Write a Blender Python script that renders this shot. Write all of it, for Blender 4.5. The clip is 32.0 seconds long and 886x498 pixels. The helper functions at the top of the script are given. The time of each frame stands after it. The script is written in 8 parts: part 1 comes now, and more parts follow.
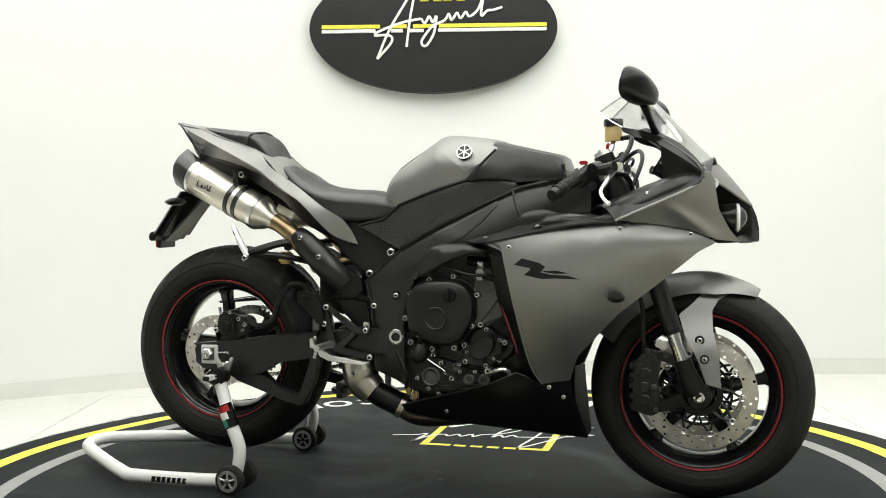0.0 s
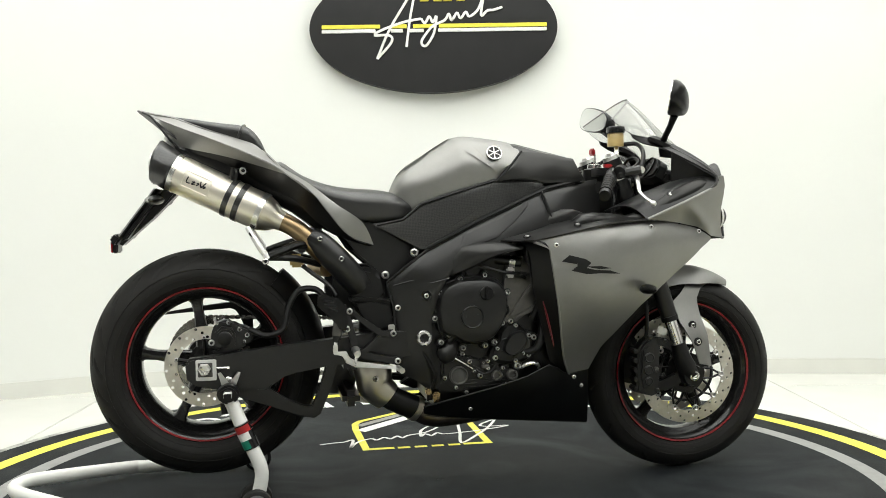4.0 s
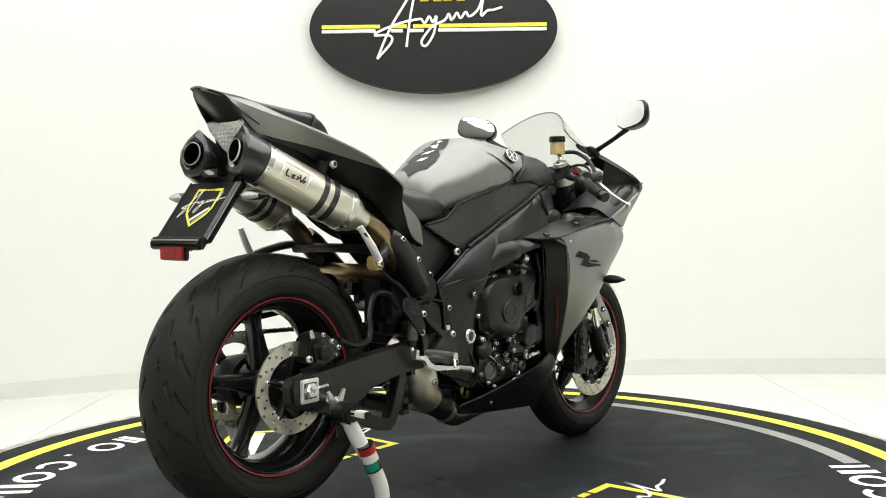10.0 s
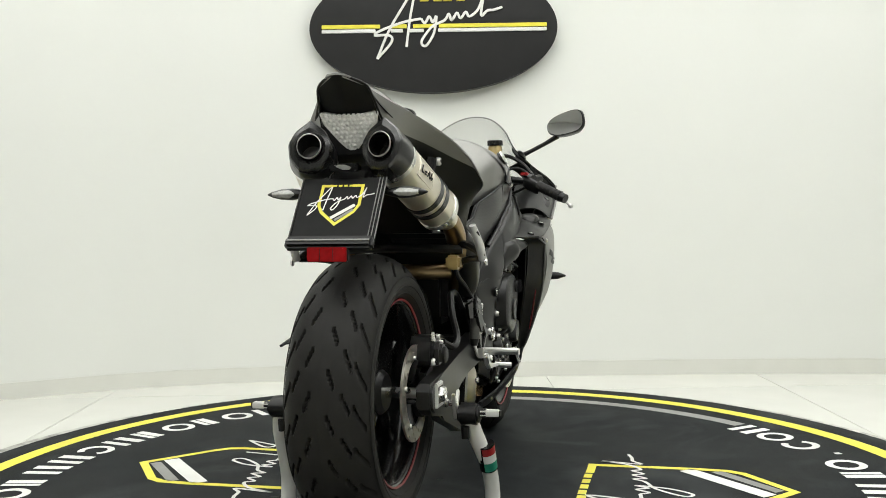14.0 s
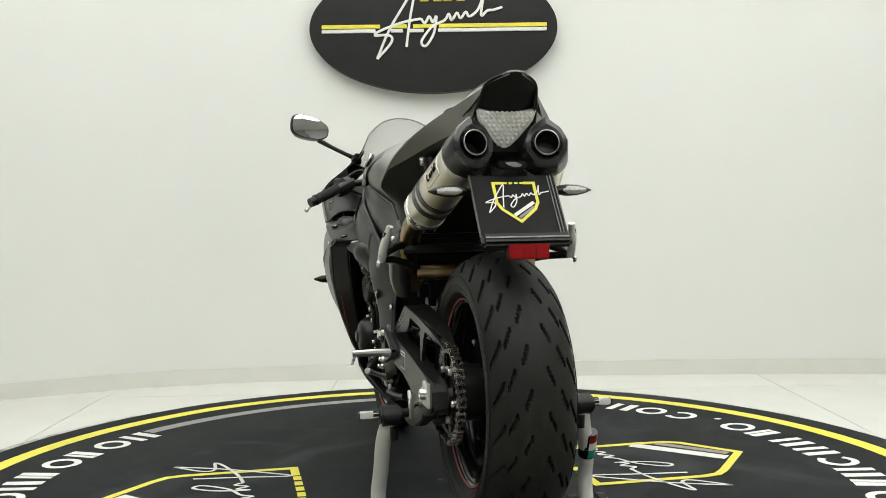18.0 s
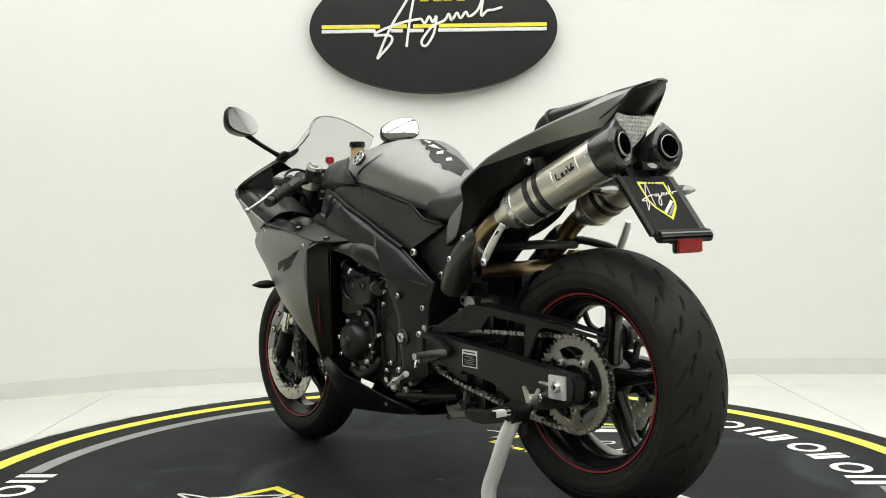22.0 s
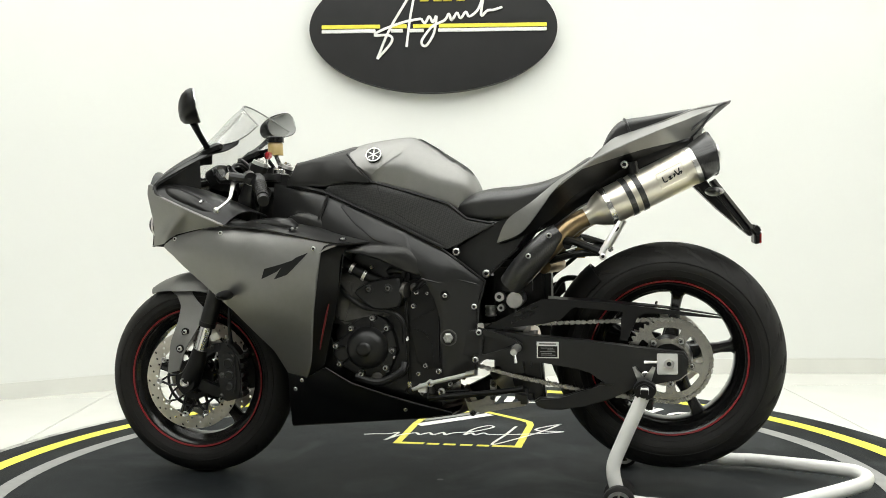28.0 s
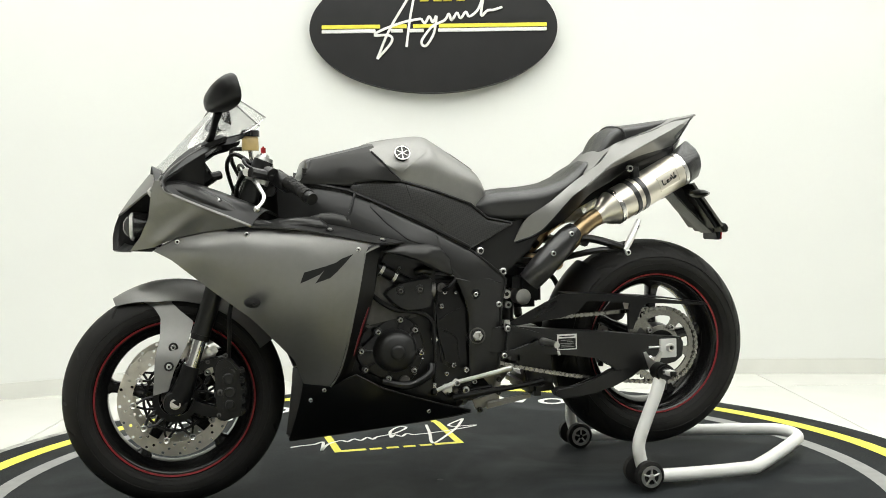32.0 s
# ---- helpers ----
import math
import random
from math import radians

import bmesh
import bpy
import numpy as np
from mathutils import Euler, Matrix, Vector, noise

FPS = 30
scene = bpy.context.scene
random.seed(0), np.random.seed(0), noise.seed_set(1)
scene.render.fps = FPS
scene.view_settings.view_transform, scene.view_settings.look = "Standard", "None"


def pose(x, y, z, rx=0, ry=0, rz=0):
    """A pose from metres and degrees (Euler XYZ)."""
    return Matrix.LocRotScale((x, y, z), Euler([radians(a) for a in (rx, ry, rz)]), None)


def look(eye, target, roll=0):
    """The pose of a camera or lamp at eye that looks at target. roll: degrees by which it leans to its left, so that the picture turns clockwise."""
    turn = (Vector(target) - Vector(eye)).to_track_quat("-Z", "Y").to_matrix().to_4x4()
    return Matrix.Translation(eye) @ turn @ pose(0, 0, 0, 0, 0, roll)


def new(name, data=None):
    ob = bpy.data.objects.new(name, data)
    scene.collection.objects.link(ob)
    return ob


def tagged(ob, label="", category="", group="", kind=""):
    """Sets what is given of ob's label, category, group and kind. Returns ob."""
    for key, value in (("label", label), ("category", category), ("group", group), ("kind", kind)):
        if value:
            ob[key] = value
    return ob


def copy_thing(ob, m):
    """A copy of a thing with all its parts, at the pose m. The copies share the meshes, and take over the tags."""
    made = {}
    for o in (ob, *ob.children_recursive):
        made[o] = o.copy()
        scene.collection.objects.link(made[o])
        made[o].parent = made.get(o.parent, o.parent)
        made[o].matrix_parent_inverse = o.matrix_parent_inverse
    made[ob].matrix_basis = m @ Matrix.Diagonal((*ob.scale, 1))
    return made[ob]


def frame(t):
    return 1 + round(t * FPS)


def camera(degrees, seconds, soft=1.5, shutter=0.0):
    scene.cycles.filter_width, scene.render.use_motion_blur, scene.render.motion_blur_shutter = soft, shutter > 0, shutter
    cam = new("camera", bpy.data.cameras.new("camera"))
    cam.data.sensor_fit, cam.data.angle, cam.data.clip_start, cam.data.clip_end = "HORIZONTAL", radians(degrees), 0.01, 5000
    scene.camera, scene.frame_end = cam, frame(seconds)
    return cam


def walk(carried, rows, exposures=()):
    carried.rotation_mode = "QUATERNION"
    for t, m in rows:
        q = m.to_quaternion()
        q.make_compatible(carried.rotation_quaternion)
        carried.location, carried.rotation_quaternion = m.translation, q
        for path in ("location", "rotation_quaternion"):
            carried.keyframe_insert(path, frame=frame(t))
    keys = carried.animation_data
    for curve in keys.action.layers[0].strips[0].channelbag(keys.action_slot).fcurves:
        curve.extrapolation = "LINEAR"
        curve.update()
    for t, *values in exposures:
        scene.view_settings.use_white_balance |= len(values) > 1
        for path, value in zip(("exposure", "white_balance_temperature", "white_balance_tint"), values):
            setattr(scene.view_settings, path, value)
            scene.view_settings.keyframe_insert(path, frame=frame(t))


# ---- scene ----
from mathutils.bvhtree import BVHTree

cam = camera(48.993, 32.0, 0.9)
EYE_AT = Vector((0, -2.8742, 0.7934))
EYE_POSE = look(EYE_AT, EYE_AT + Vector((0.006747, 0.99998, -0.037665)), -0.883)
EXPOSURES = [(0, 0.0), (3, 0.0), (7, 0.02), (11, 0.04), (13, -0.18), (17, -0.36), (20, -0.44), (23, -0.11), (28, -0.03), (32, -0.03)]
walk(cam, [(0, EYE_POSE), (32, EYE_POSE)], EXPOSURES)

# ---- light ----
LAMP_GLOW = 3.2
world = bpy.data.worlds.new("world")
scene.world = world
world.use_nodes = True
world.node_tree.nodes["Background"].inputs[0].default_value = (1, 1, 1, 1)
world.node_tree.nodes["Background"].inputs[1].default_value = 0.02


# ---- materials ----
def mat(name, color, rough=0.5, metal=0.0, vary=0.12, grain=40.0, bump=0.0, bump_scale=300.0, coat=0.0, spec=0.5, rvary=0.08):
    """Principled surface with colour and gloss that vary at two scales, and fine relief."""
    m = bpy.data.materials.new(name)
    m.use_nodes = True
    nt = m.node_tree
    b = nt.nodes["Principled BSDF"]
    b.inputs["Metallic"].default_value = metal
    b.inputs["Coat Weight"].default_value = coat
    b.inputs["Coat Roughness"].default_value = 0.2
    b.inputs["Specular IOR Level"].default_value = spec
    tc = nt.nodes.new("ShaderNodeTexCoord")
    n1 = nt.nodes.new("ShaderNodeTexNoise")
    n1.inputs["Scale"].default_value, n1.inputs["Detail"].default_value = grain, 5
    n2 = nt.nodes.new("ShaderNodeTexNoise")
    n2.inputs["Scale"].default_value, n2.inputs["Detail"].default_value = grain / 9, 3
    for n in (n1, n2):
        nt.links.new(tc.outputs["Object"], n.inputs["Vector"])
    mix = nt.nodes.new("ShaderNodeMath")
    mix.operation = "ADD"
    nt.links.new(n1.outputs["Fac"], mix.inputs[0])
    nt.links.new(n2.outputs["Fac"], mix.inputs[1])
    ramp = nt.nodes.new("ShaderNodeMapRange")
    ramp.inputs["From Min"].default_value, ramp.inputs["From Max"].default_value = 0.65, 1.35
    ramp.inputs["To Min"].default_value, ramp.inputs["To Max"].default_value = 1 - vary, 1 + vary
    nt.links.new(mix.outputs[0], ramp.inputs["Value"])
    sc = nt.nodes.new("ShaderNodeVectorMath")
    sc.operation = "SCALE"
    sc.inputs[0].default_value = color
    nt.links.new(ramp.outputs[0], sc.inputs["Scale"])
    nt.links.new(sc.outputs[0], b.inputs["Base Color"])
    rr = nt.nodes.new("ShaderNodeMapRange")
    rr.inputs["From Min"].default_value, rr.inputs["From Max"].default_value = 0.3, 0.7
    rr.inputs["To Min"].default_value, rr.inputs["To Max"].default_value = max(0.02, rough - rvary), min(1, rough + rvary)
    nt.links.new(n2.outputs["Fac"], rr.inputs["Value"])
    nt.links.new(rr.outputs[0], b.inputs["Roughness"])
    if bump:
        n3 = nt.nodes.new("ShaderNodeTexNoise")
        n3.inputs["Scale"].default_value, n3.inputs["Detail"].default_value = bump_scale, 3
        nt.links.new(tc.outputs["Object"], n3.inputs["Vector"])
        bp = nt.nodes.new("ShaderNodeBump")
        bp.inputs["Strength"].default_value, bp.inputs["Distance"].default_value = bump, 0.002
        nt.links.new(n3.outputs["Fac"], bp.inputs["Height"])
        nt.links.new(bp.outputs[0], b.inputs["Normal"])
    return m


def socket(m, name):
    return m.node_tree.nodes["Principled BSDF"].inputs[name]


def weave(m, scale, dark, light):
    """Twill weave of carbon cloth as colour, on a material made by mat()."""
    nt = m.node_tree
    tc = nt.nodes.new("ShaderNodeTexCoord")
    mp = nt.nodes.new("ShaderNodeMapping")
    mp.inputs["Rotation"].default_value = (0.3, 0.785, 0.2)
    nt.links.new(tc.outputs["Object"], mp.inputs["Vector"])
    ck = nt.nodes.new("ShaderNodeTexChecker")
    ck.inputs["Scale"].default_value = scale
    ck.inputs["Color1"].default_value, ck.inputs["Color2"].default_value = (*dark, 1), (*light, 1)
    nt.links.new(mp.outputs[0], ck.inputs["Vector"])
    nt.links.new(ck.outputs["Color"], socket(m, "Base Color"))
    return m


def brushed(m, axis_scale):
    """Stretched fine relief of brushed or drawn metal."""
    nt = m.node_tree
    tc = nt.nodes.new("ShaderNodeTexCoord")
    mp = nt.nodes.new("ShaderNodeMapping")
    mp.inputs["Scale"].default_value = axis_scale
    nt.links.new(tc.outputs["Object"], mp.inputs["Vector"])
    n = nt.nodes.new("ShaderNodeTexNoise")
    n.inputs["Scale"].default_value, n.inputs["Detail"].default_value = 60, 4
    nt.links.new(mp.outputs[0], n.inputs["Vector"])
    bp = nt.nodes.new("ShaderNodeBump")
    bp.inputs["Strength"].default_value, bp.inputs["Distance"].default_value = 0.12, 0.001
    nt.links.new(n.outputs["Fac"], bp.inputs["Height"])
    nt.links.new(bp.outputs[0], socket(m, "Normal"))
    return m


WALL = mat("white_wall_paint", (0.79, 0.80, 0.765), 0.7, vary=0.012, grain=2.2, bump=0.05, bump_scale=90)
LINKGREY = mat("cast_alloy_linkage", (0.42, 0.41, 0.385), 0.42, metal=0.9, vary=0.12, grain=90)
# for an added lining out of view, dark so the bike's sides reflect little
DARKLINING = mat("dark_unseen_lining", (0.22, 0.22, 0.216), 0.7, vary=0.1, grain=3)
SIDEWALL = mat("grey_showroom_wall", (0.46, 0.46, 0.45), 0.7, vary=0.06, grain=3)
CEIL = mat("pale_grey_ceiling_paint", (0.46, 0.46, 0.44), 0.8, vary=0.02, grain=3)
SKIRT = mat("skirting_tile", (0.74, 0.74, 0.69), 0.35, vary=0.04, grain=6)
TILE = mat("glossy_floor_tile", (0.76, 0.76, 0.71), 0.16, vary=0.03, grain=5, rvary=0.05)
GROUT = mat("floor_grout", (0.45, 0.45, 0.42), 0.8, vary=0.1)
MATTING = mat("dark_rubber_matting", (0.0095, 0.0118, 0.0132), 0.7, spec=0.15, vary=0.35, grain=14, bump=0.25, bump_scale=420)
SCUFFS = MATTING.node_tree
sn = SCUFFS.nodes.new("ShaderNodeTexNoise")
sn.inputs["Scale"].default_value, sn.inputs["Detail"].default_value, sn.inputs["Distortion"].default_value = 7.0, 8, 1.5
sr = SCUFFS.nodes.new("ShaderNodeMapRange")
sr.inputs["From Min"].default_value, sr.inputs["From Max"].default_value = 0.50, 0.74
SCUFFS.links.new(sn.outputs["Fac"], sr.inputs["Value"])
sm = SCUFFS.nodes.new("ShaderNodeMix")
sm.data_type = "RGBA"
sm.inputs["B"].default_value = (0.034, 0.038, 0.040, 1)
old_color = socket(MATTING, "Base Color").links[0].from_socket
SCUFFS.links.new(sr.outputs[0], sm.inputs["Factor"])
SCUFFS.links.new(old_color, sm.inputs["A"])
SCUFFS.links.new(sm.outputs["Result"], socket(MATTING, "Base Color"))
EDGE = mat("worn_pale_edge", (0.40, 0.39, 0.36), 0.75, vary=0.75, grain=22, bump=0.4, bump_scale=60)
YELLOW = mat("yellow_print", (0.78, 0.71, 0.06), 0.5, vary=0.08, grain=25)
PRINTGREY = mat("grey_print", (0.27, 0.27, 0.26), 0.55, vary=0.15, grain=25)
PRINTWHITE = mat("white_print", (0.78, 0.78, 0.75), 0.5, vary=0.06, grain=25)
SIGNBLACK = brushed(mat("black_sign_board", (0.006, 0.006, 0.0058), 0.36, spec=0.34, vary=0.35, grain=9, rvary=0.12), (0.10, 1, 0.7))
PAINT = mat("satin_grey_metallic_paint", (0.262, 0.259, 0.249), 0.47, metal=0.78, vary=0.06, grain=500, rvary=0.03)
PAINTDARK = mat("satin_dark_grey_paint", (0.034, 0.0337, 0.0325), 0.33, metal=0.6, vary=0.06, grain=400, rvary=0.04)
PLASTIC = mat("matt_black_plastic", (0.0045, 0.0045, 0.0045), 0.36, spec=0.34, vary=0.15, grain=60, bump=0.08, bump_scale=900)
GLOSSBLACK = mat("gloss_black_plastic", (0.008, 0.008, 0.008), 0.15, vary=0.1)
FRAMEBLACK = mat("satin_black_aluminium", (0.0105, 0.0105, 0.0103), 0.33, metal=0.0, spec=0.45, vary=0.1, grain=80, rvary=0.02)
ENGINE = mat("matt_black_engine_casting", (0.0075, 0.0075, 0.0073), 0.36, metal=0.0, spec=0.45, rvary=0.03, vary=0.18, grain=90, bump=0.2, bump_scale=500)
ENGINEGREY = mat("dull_grey_casting", (0.095, 0.092, 0.085), 0.5, metal=0.4, vary=0.25, grain=60, bump=0.2, bump_scale=400)
RUBBER = mat("black_tyre_rubber", (0.0165, 0.016, 0.015), 0.56, spec=0.2, vary=0.2, grain=18, bump=0.15, bump_scale=700)
VINYL = mat("black_seat_vinyl", (0.026, 0.026, 0.0256), 0.36, vary=0.1, grain=50, bump=0.2, bump_scale=1100)
STEEL = mat("bright_zinc_steel", (0.82, 0.81, 0.78), 0.28, metal=1.0, vary=0.15, grain=80)
CHROME = mat("polished_fork_chrome", (0.75, 0.75, 0.74), 0.08, metal=1.0, vary=0.03, rvary=0.02)
ALLOY = mat("cast_alloy", (0.66, 0.655, 0.63), 0.36, metal=1.0, vary=0.12, grain=70, bump=0.1, bump_scale=500)
DISC = mat("ground_brake_steel", (0.66, 0.63, 0.57), 0.36, metal=1.0, vary=0.18, grain=45)
TITAN = brushed(mat("brushed_titanium", (0.78, 0.735, 0.64), 0.38, metal=1.0, vary=0.06, grain=12), (1, 40, 40))
COLLECTOR = mat("bare_exhaust_steel", (0.62, 0.58, 0.50), 0.34, metal=1.0, vary=0.2, grain=14)
HEADER = mat("blued_header_steel", (0.16, 0.135, 0.12), 0.34, metal=1.0, vary=0.4, grain=14)
HEATED = mat("heat_tinted_steel", (0.33, 0.24, 0.135), 0.32, metal=1.0, vary=0.35, grain=22)
CARBON = weave(mat("carbon_fibre", (0.02, 0.02, 0.02), 0.32, vary=0.1, coat=0.5), 420, (0.006, 0.006, 0.006), (0.026, 0.026, 0.0255))
CARBONTANK = weave(mat("carbon_look_grip_panel", (0.03, 0.03, 0.03), 0.33, vary=0.1, spec=0.6), 340, (0.011, 0.011, 0.011), (0.040, 0.040, 0.039))
ZINC = mat("zinc_plated_screw", (0.74, 0.73, 0.71), 0.3, metal=0.9, vary=0.1, grain=120)
PLATEBLACK = mat("matt_black_plate", (0.010, 0.010, 0.010), 0.6, spec=0.15, vary=0.2, grain=40)
SPROCKET = mat("hard_anodised_sprocket", (0.32, 0.31, 0.285), 0.24, metal=1.0, vary=0.12, grain=60)
BLOCK = mat("pale_anodised_alloy", (0.74, 0.74, 0.72), 0.4, metal=0.4, vary=0.08)
CHAIN = mat("oiled_chain_steel", (0.34, 0.33, 0.305), 0.25, metal=1.0, vary=0.3, grain=120)
FAINTRED = mat("faint_red_print", (0.14, 0.008, 0.012), 0.35, vary=0.15)
REDLINE = mat("red_rim_tape", (0.26, 0.012, 0.016), 0.35, vary=0.1)
REDPLASTIC = mat("red_plastic", (0.36, 0.012, 0.014), 0.35, vary=0.1)
REFLECTOR = mat("red_reflector", (0.33, 0.006, 0.008), 0.12, vary=0.25, grain=120)
AMBER = mat("aged_amber_fluid_bottle", (0.42, 0.31, 0.12), 0.3, vary=0.12, grain=40)
WHITEPAINT = mat("white_powder_coat", (0.78, 0.78, 0.75), 0.32, vary=0.04, grain=20)
GREEN = mat("green_print", (0.01, 0.25, 0.16), 0.4)
LENS = mat("clear_faceted_lens", (0.72, 0.71, 0.68), 0.15, vary=0.25, grain=150, bump=0.6, bump_scale=200)
MIRROR = mat("mirror_glass", (0.86, 0.87, 0.87), 0.02, metal=1.0, vary=0.01, rvary=0.01)
DECAL = mat("black_decal", (0.008, 0.008, 0.008), 0.5, spec=0.3, vary=0.1)
CLEARDARK = mat("clear_lens_over_dark_bowl", (0.40, 0.40, 0.385), 0.15, vary=0.35, grain=180, bump=0.6, bump_scale=220)
SMOKED = mat("smoked_lens", (0.045, 0.045, 0.045), 0.12, vary=0.2, grain=150, bump=0.3, bump_scale=200)
GLASS = mat("clear_screen_plastic", (0.80, 0.80, 0.80), 0.03, vary=0.01, rvary=0.01)
socket(GLASS, "Transmission Weight").default_value = 1.0
socket(GLASS, "IOR").default_value = 1.25
LAMP = bpy.data.materials.new("lamp_diffuser")
LAMP.use_nodes = True
socket(LAMP, "Base Color").default_value = (0.9, 0.9, 0.88, 1)
socket(LAMP, "Emission Color").default_value = (0.99, 1.0, 0.965, 1)
socket(LAMP, "Emission Strength").default_value = LAMP_GLOW


# ---- mesh helpers ----
def part(name, bm, material, parent=None, label="", sharp=35):
    """Links a bmesh as one mesh object under a thing or a part."""
    bmesh.ops.recalc_face_normals(bm, faces=bm.faces)
    me = bpy.data.meshes.new(name)
    bm.to_mesh(me)
    bm.free()
    for p in me.polygons:
        p.use_smooth = True
    me.set_sharp_from_angle(angle=radians(sharp))
    me.materials.append(material)
    ob = new(name, me)
    while parent and parent.parent and parent.parent.parent:
        parent = parent.parent
    ob.parent = parent
    if label:
        ob["label"] = label
    return ob


def again(ob, m, parent=None):
    """One more piece on the same mesh, placed by m."""
    o = new(ob.name.split(".")[0], ob.data)
    o.parent = parent or ob.parent
    o.matrix_basis = m
    return o


def thing(name, label, category, group="", kind=""):
    ob = new(name)
    return tagged(ob, label, category, group, kind)


def smooth_path(pts, n=6, closed=False):
    """Catmull-Rom through the points."""
    P = [Vector(p) for p in pts]
    k = len(P)
    out = []
    for i in range(k if closed else k - 1):
        a, b, c, d = (P[(i - 1) % k], P[i], P[(i + 1) % k], P[(i + 2) % k]) if closed else (P[max(i - 1, 0)], P[i], P[i + 1], P[min(i + 2, k - 1)])
        for j in range(n):
            t = j / n
            out.append(0.5 * ((2 * b) + (c - a) * t + (2 * a - 5 * b + 4 * c - d) * t * t + (3 * b - a - 3 * c + d) * t ** 3))
    if not closed:
        out.append(P[-1])
    return out


def add_tube(bm, path, r, seg=10, closed=False, flat=1.0):
    """Sweeps a round section (radius a number or one per point) along a path."""
    P = [Vector(p) for p in path]
    k = len(P)
    R = [r] * k if isinstance(r, (int, float)) else list(r)
    rings = []
    ref = None
    for i in range(k):
        if closed:
            d = P[(i + 1) % k] - P[i - 1]
        else:
            d = P[min(i + 1, k - 1)] - P[max(i - 1, 0)]
        d.normalize()
        if ref is None:
            ref = Vector((0, 0, 1)) if abs(d.z) < 0.9 else Vector((1, 0, 0))
        u = d.cross(ref).normalized()
        w = u.cross(d).normalized()
        ref = w
        rings.append([bm.verts.new(P[i] + (u * math.cos(2 * math.pi * j / seg) + w * math.sin(2 * math.pi * j / seg) * flat) * R[i]) for j in range(seg)])
    for i in range(k if closed else k - 1):
        a, b = rings[i], rings[(i + 1) % k]
        for j in range(seg):
            bm.faces.new((a[j], a[(j + 1) % seg], b[(j + 1) % seg], b[j]))
    if not closed:
        bm.faces.new(rings[0][::-1])
        bm.faces.new(rings[-1])
    return bm


def tube(path, r, seg=10, closed=False, flat=1.0, smooth=0):
    bm = bmesh.new()
    if smooth:
        if not isinstance(r, (int, float)):
            r = [r[min(i // smooth, len(r) - 1)] * (1 - (i % smooth) / smooth) + r[min(i // smooth + 1, len(r) - 1)] * ((i % smooth) / smooth) for i in range((len(path) - 1) * smooth + 1)]
        path = smooth_path(path, smooth, closed)
    return add_tube(bm, path, r, seg, closed, flat)


def add_lathe(bm, prof, seg=32, m=None, shut=False):
    """Turns (radius, height) points about the y axis. shut: joins last to first."""
    rings = []
    for r, y in prof:
        rings.append([bm.verts.new(Vector((r * math.cos(2 * math.pi * j / seg), y, r * math.sin(2 * math.pi * j / seg)))) for j in range(seg)])
    n = len(prof)
    for i in range(n if shut else n - 1):
        a, b = rings[i], rings[(i + 1) % n]
        for j in range(seg):
            bm.faces.new((a[j], a[(j + 1) % seg], b[(j + 1) % seg], b[j]))
    if not shut:
        bm.faces.new(rings[0])
        bm.faces.new(rings[-1][::-1])
    if m is not None:
        bmesh.ops.transform(bm, matrix=m, verts=[v for ring in rings for v in ring])
    return bm


def lathe(prof, seg=32, m=None, shut=False):
    return add_lathe(bmesh.new(), prof, seg, m, shut)


def add_prism(bm, poly, y0, y1, bevel=0.0, m=None):
    """A plate: the outline in (x, z), from y0 to y1, with softened edges."""
    b2 = bmesh.new()
    a = [b2.verts.new((x, y0, z)) for x, z in poly]
    b = [b2.verts.new((x, y1, z)) for x, z in poly]
    n = len(poly)
    for i in range(n):
        b2.faces.new((a[i], a[(i + 1) % n], b[(i + 1) % n], b[i]))
    b2.faces.new(a[::-1])
    b2.faces.new(b)
    if bevel:
        es = [e for e in b2.edges if len(e.link_faces) == 2 and any(len(f.verts) == n for f in e.link_faces)] if n > 4 else list(b2.edges)
        bmesh.ops.bevel(b2, geom=es, offset=bevel, segments=2, affect="EDGES", clamp_overlap=True)
    if m is not None:
        bmesh.ops.transform(b2, matrix=m, verts=b2.verts)
    tmp = bpy.data.meshes.new("tmp")
    b2.to_mesh(tmp)
    b2.free()
    bm.from_mesh(tmp)
    bpy.data.meshes.remove(tmp)
    return bm


def prism(poly, y0, y1, bevel=0.0, m=None):
    return add_prism(bmesh.new(), poly, y0, y1, bevel, m)


def curve2(pts, n=5, closed=True):
    return [(p.x, p.y) for p in smooth_path([(x, z, 0) for x, z in pts], n, closed)]


def box(cx, cy, cz, sx, sy, sz, bevel=0.0, m=None):
    return prism([(cx - sx / 2, cz - sz / 2), (cx + sx / 2, cz - sz / 2), (cx + sx / 2, cz + sz / 2), (cx - sx / 2, cz + sz / 2)], cy - sy / 2, cy + sy / 2, bevel, m)


def at_len(pts, t):
    """The place at the share t of a polyline's length."""
    P = [Vector(p) for p in pts]
    ls = [(P[i + 1] - P[i]).length for i in range(len(P) - 1)]
    d = t * sum(ls)
    for i, l in enumerate(ls):
        if d <= l or i == len(ls) - 1:
            return P[i].lerp(P[i + 1], min(1, d / l) if l else 0)
        d -= l


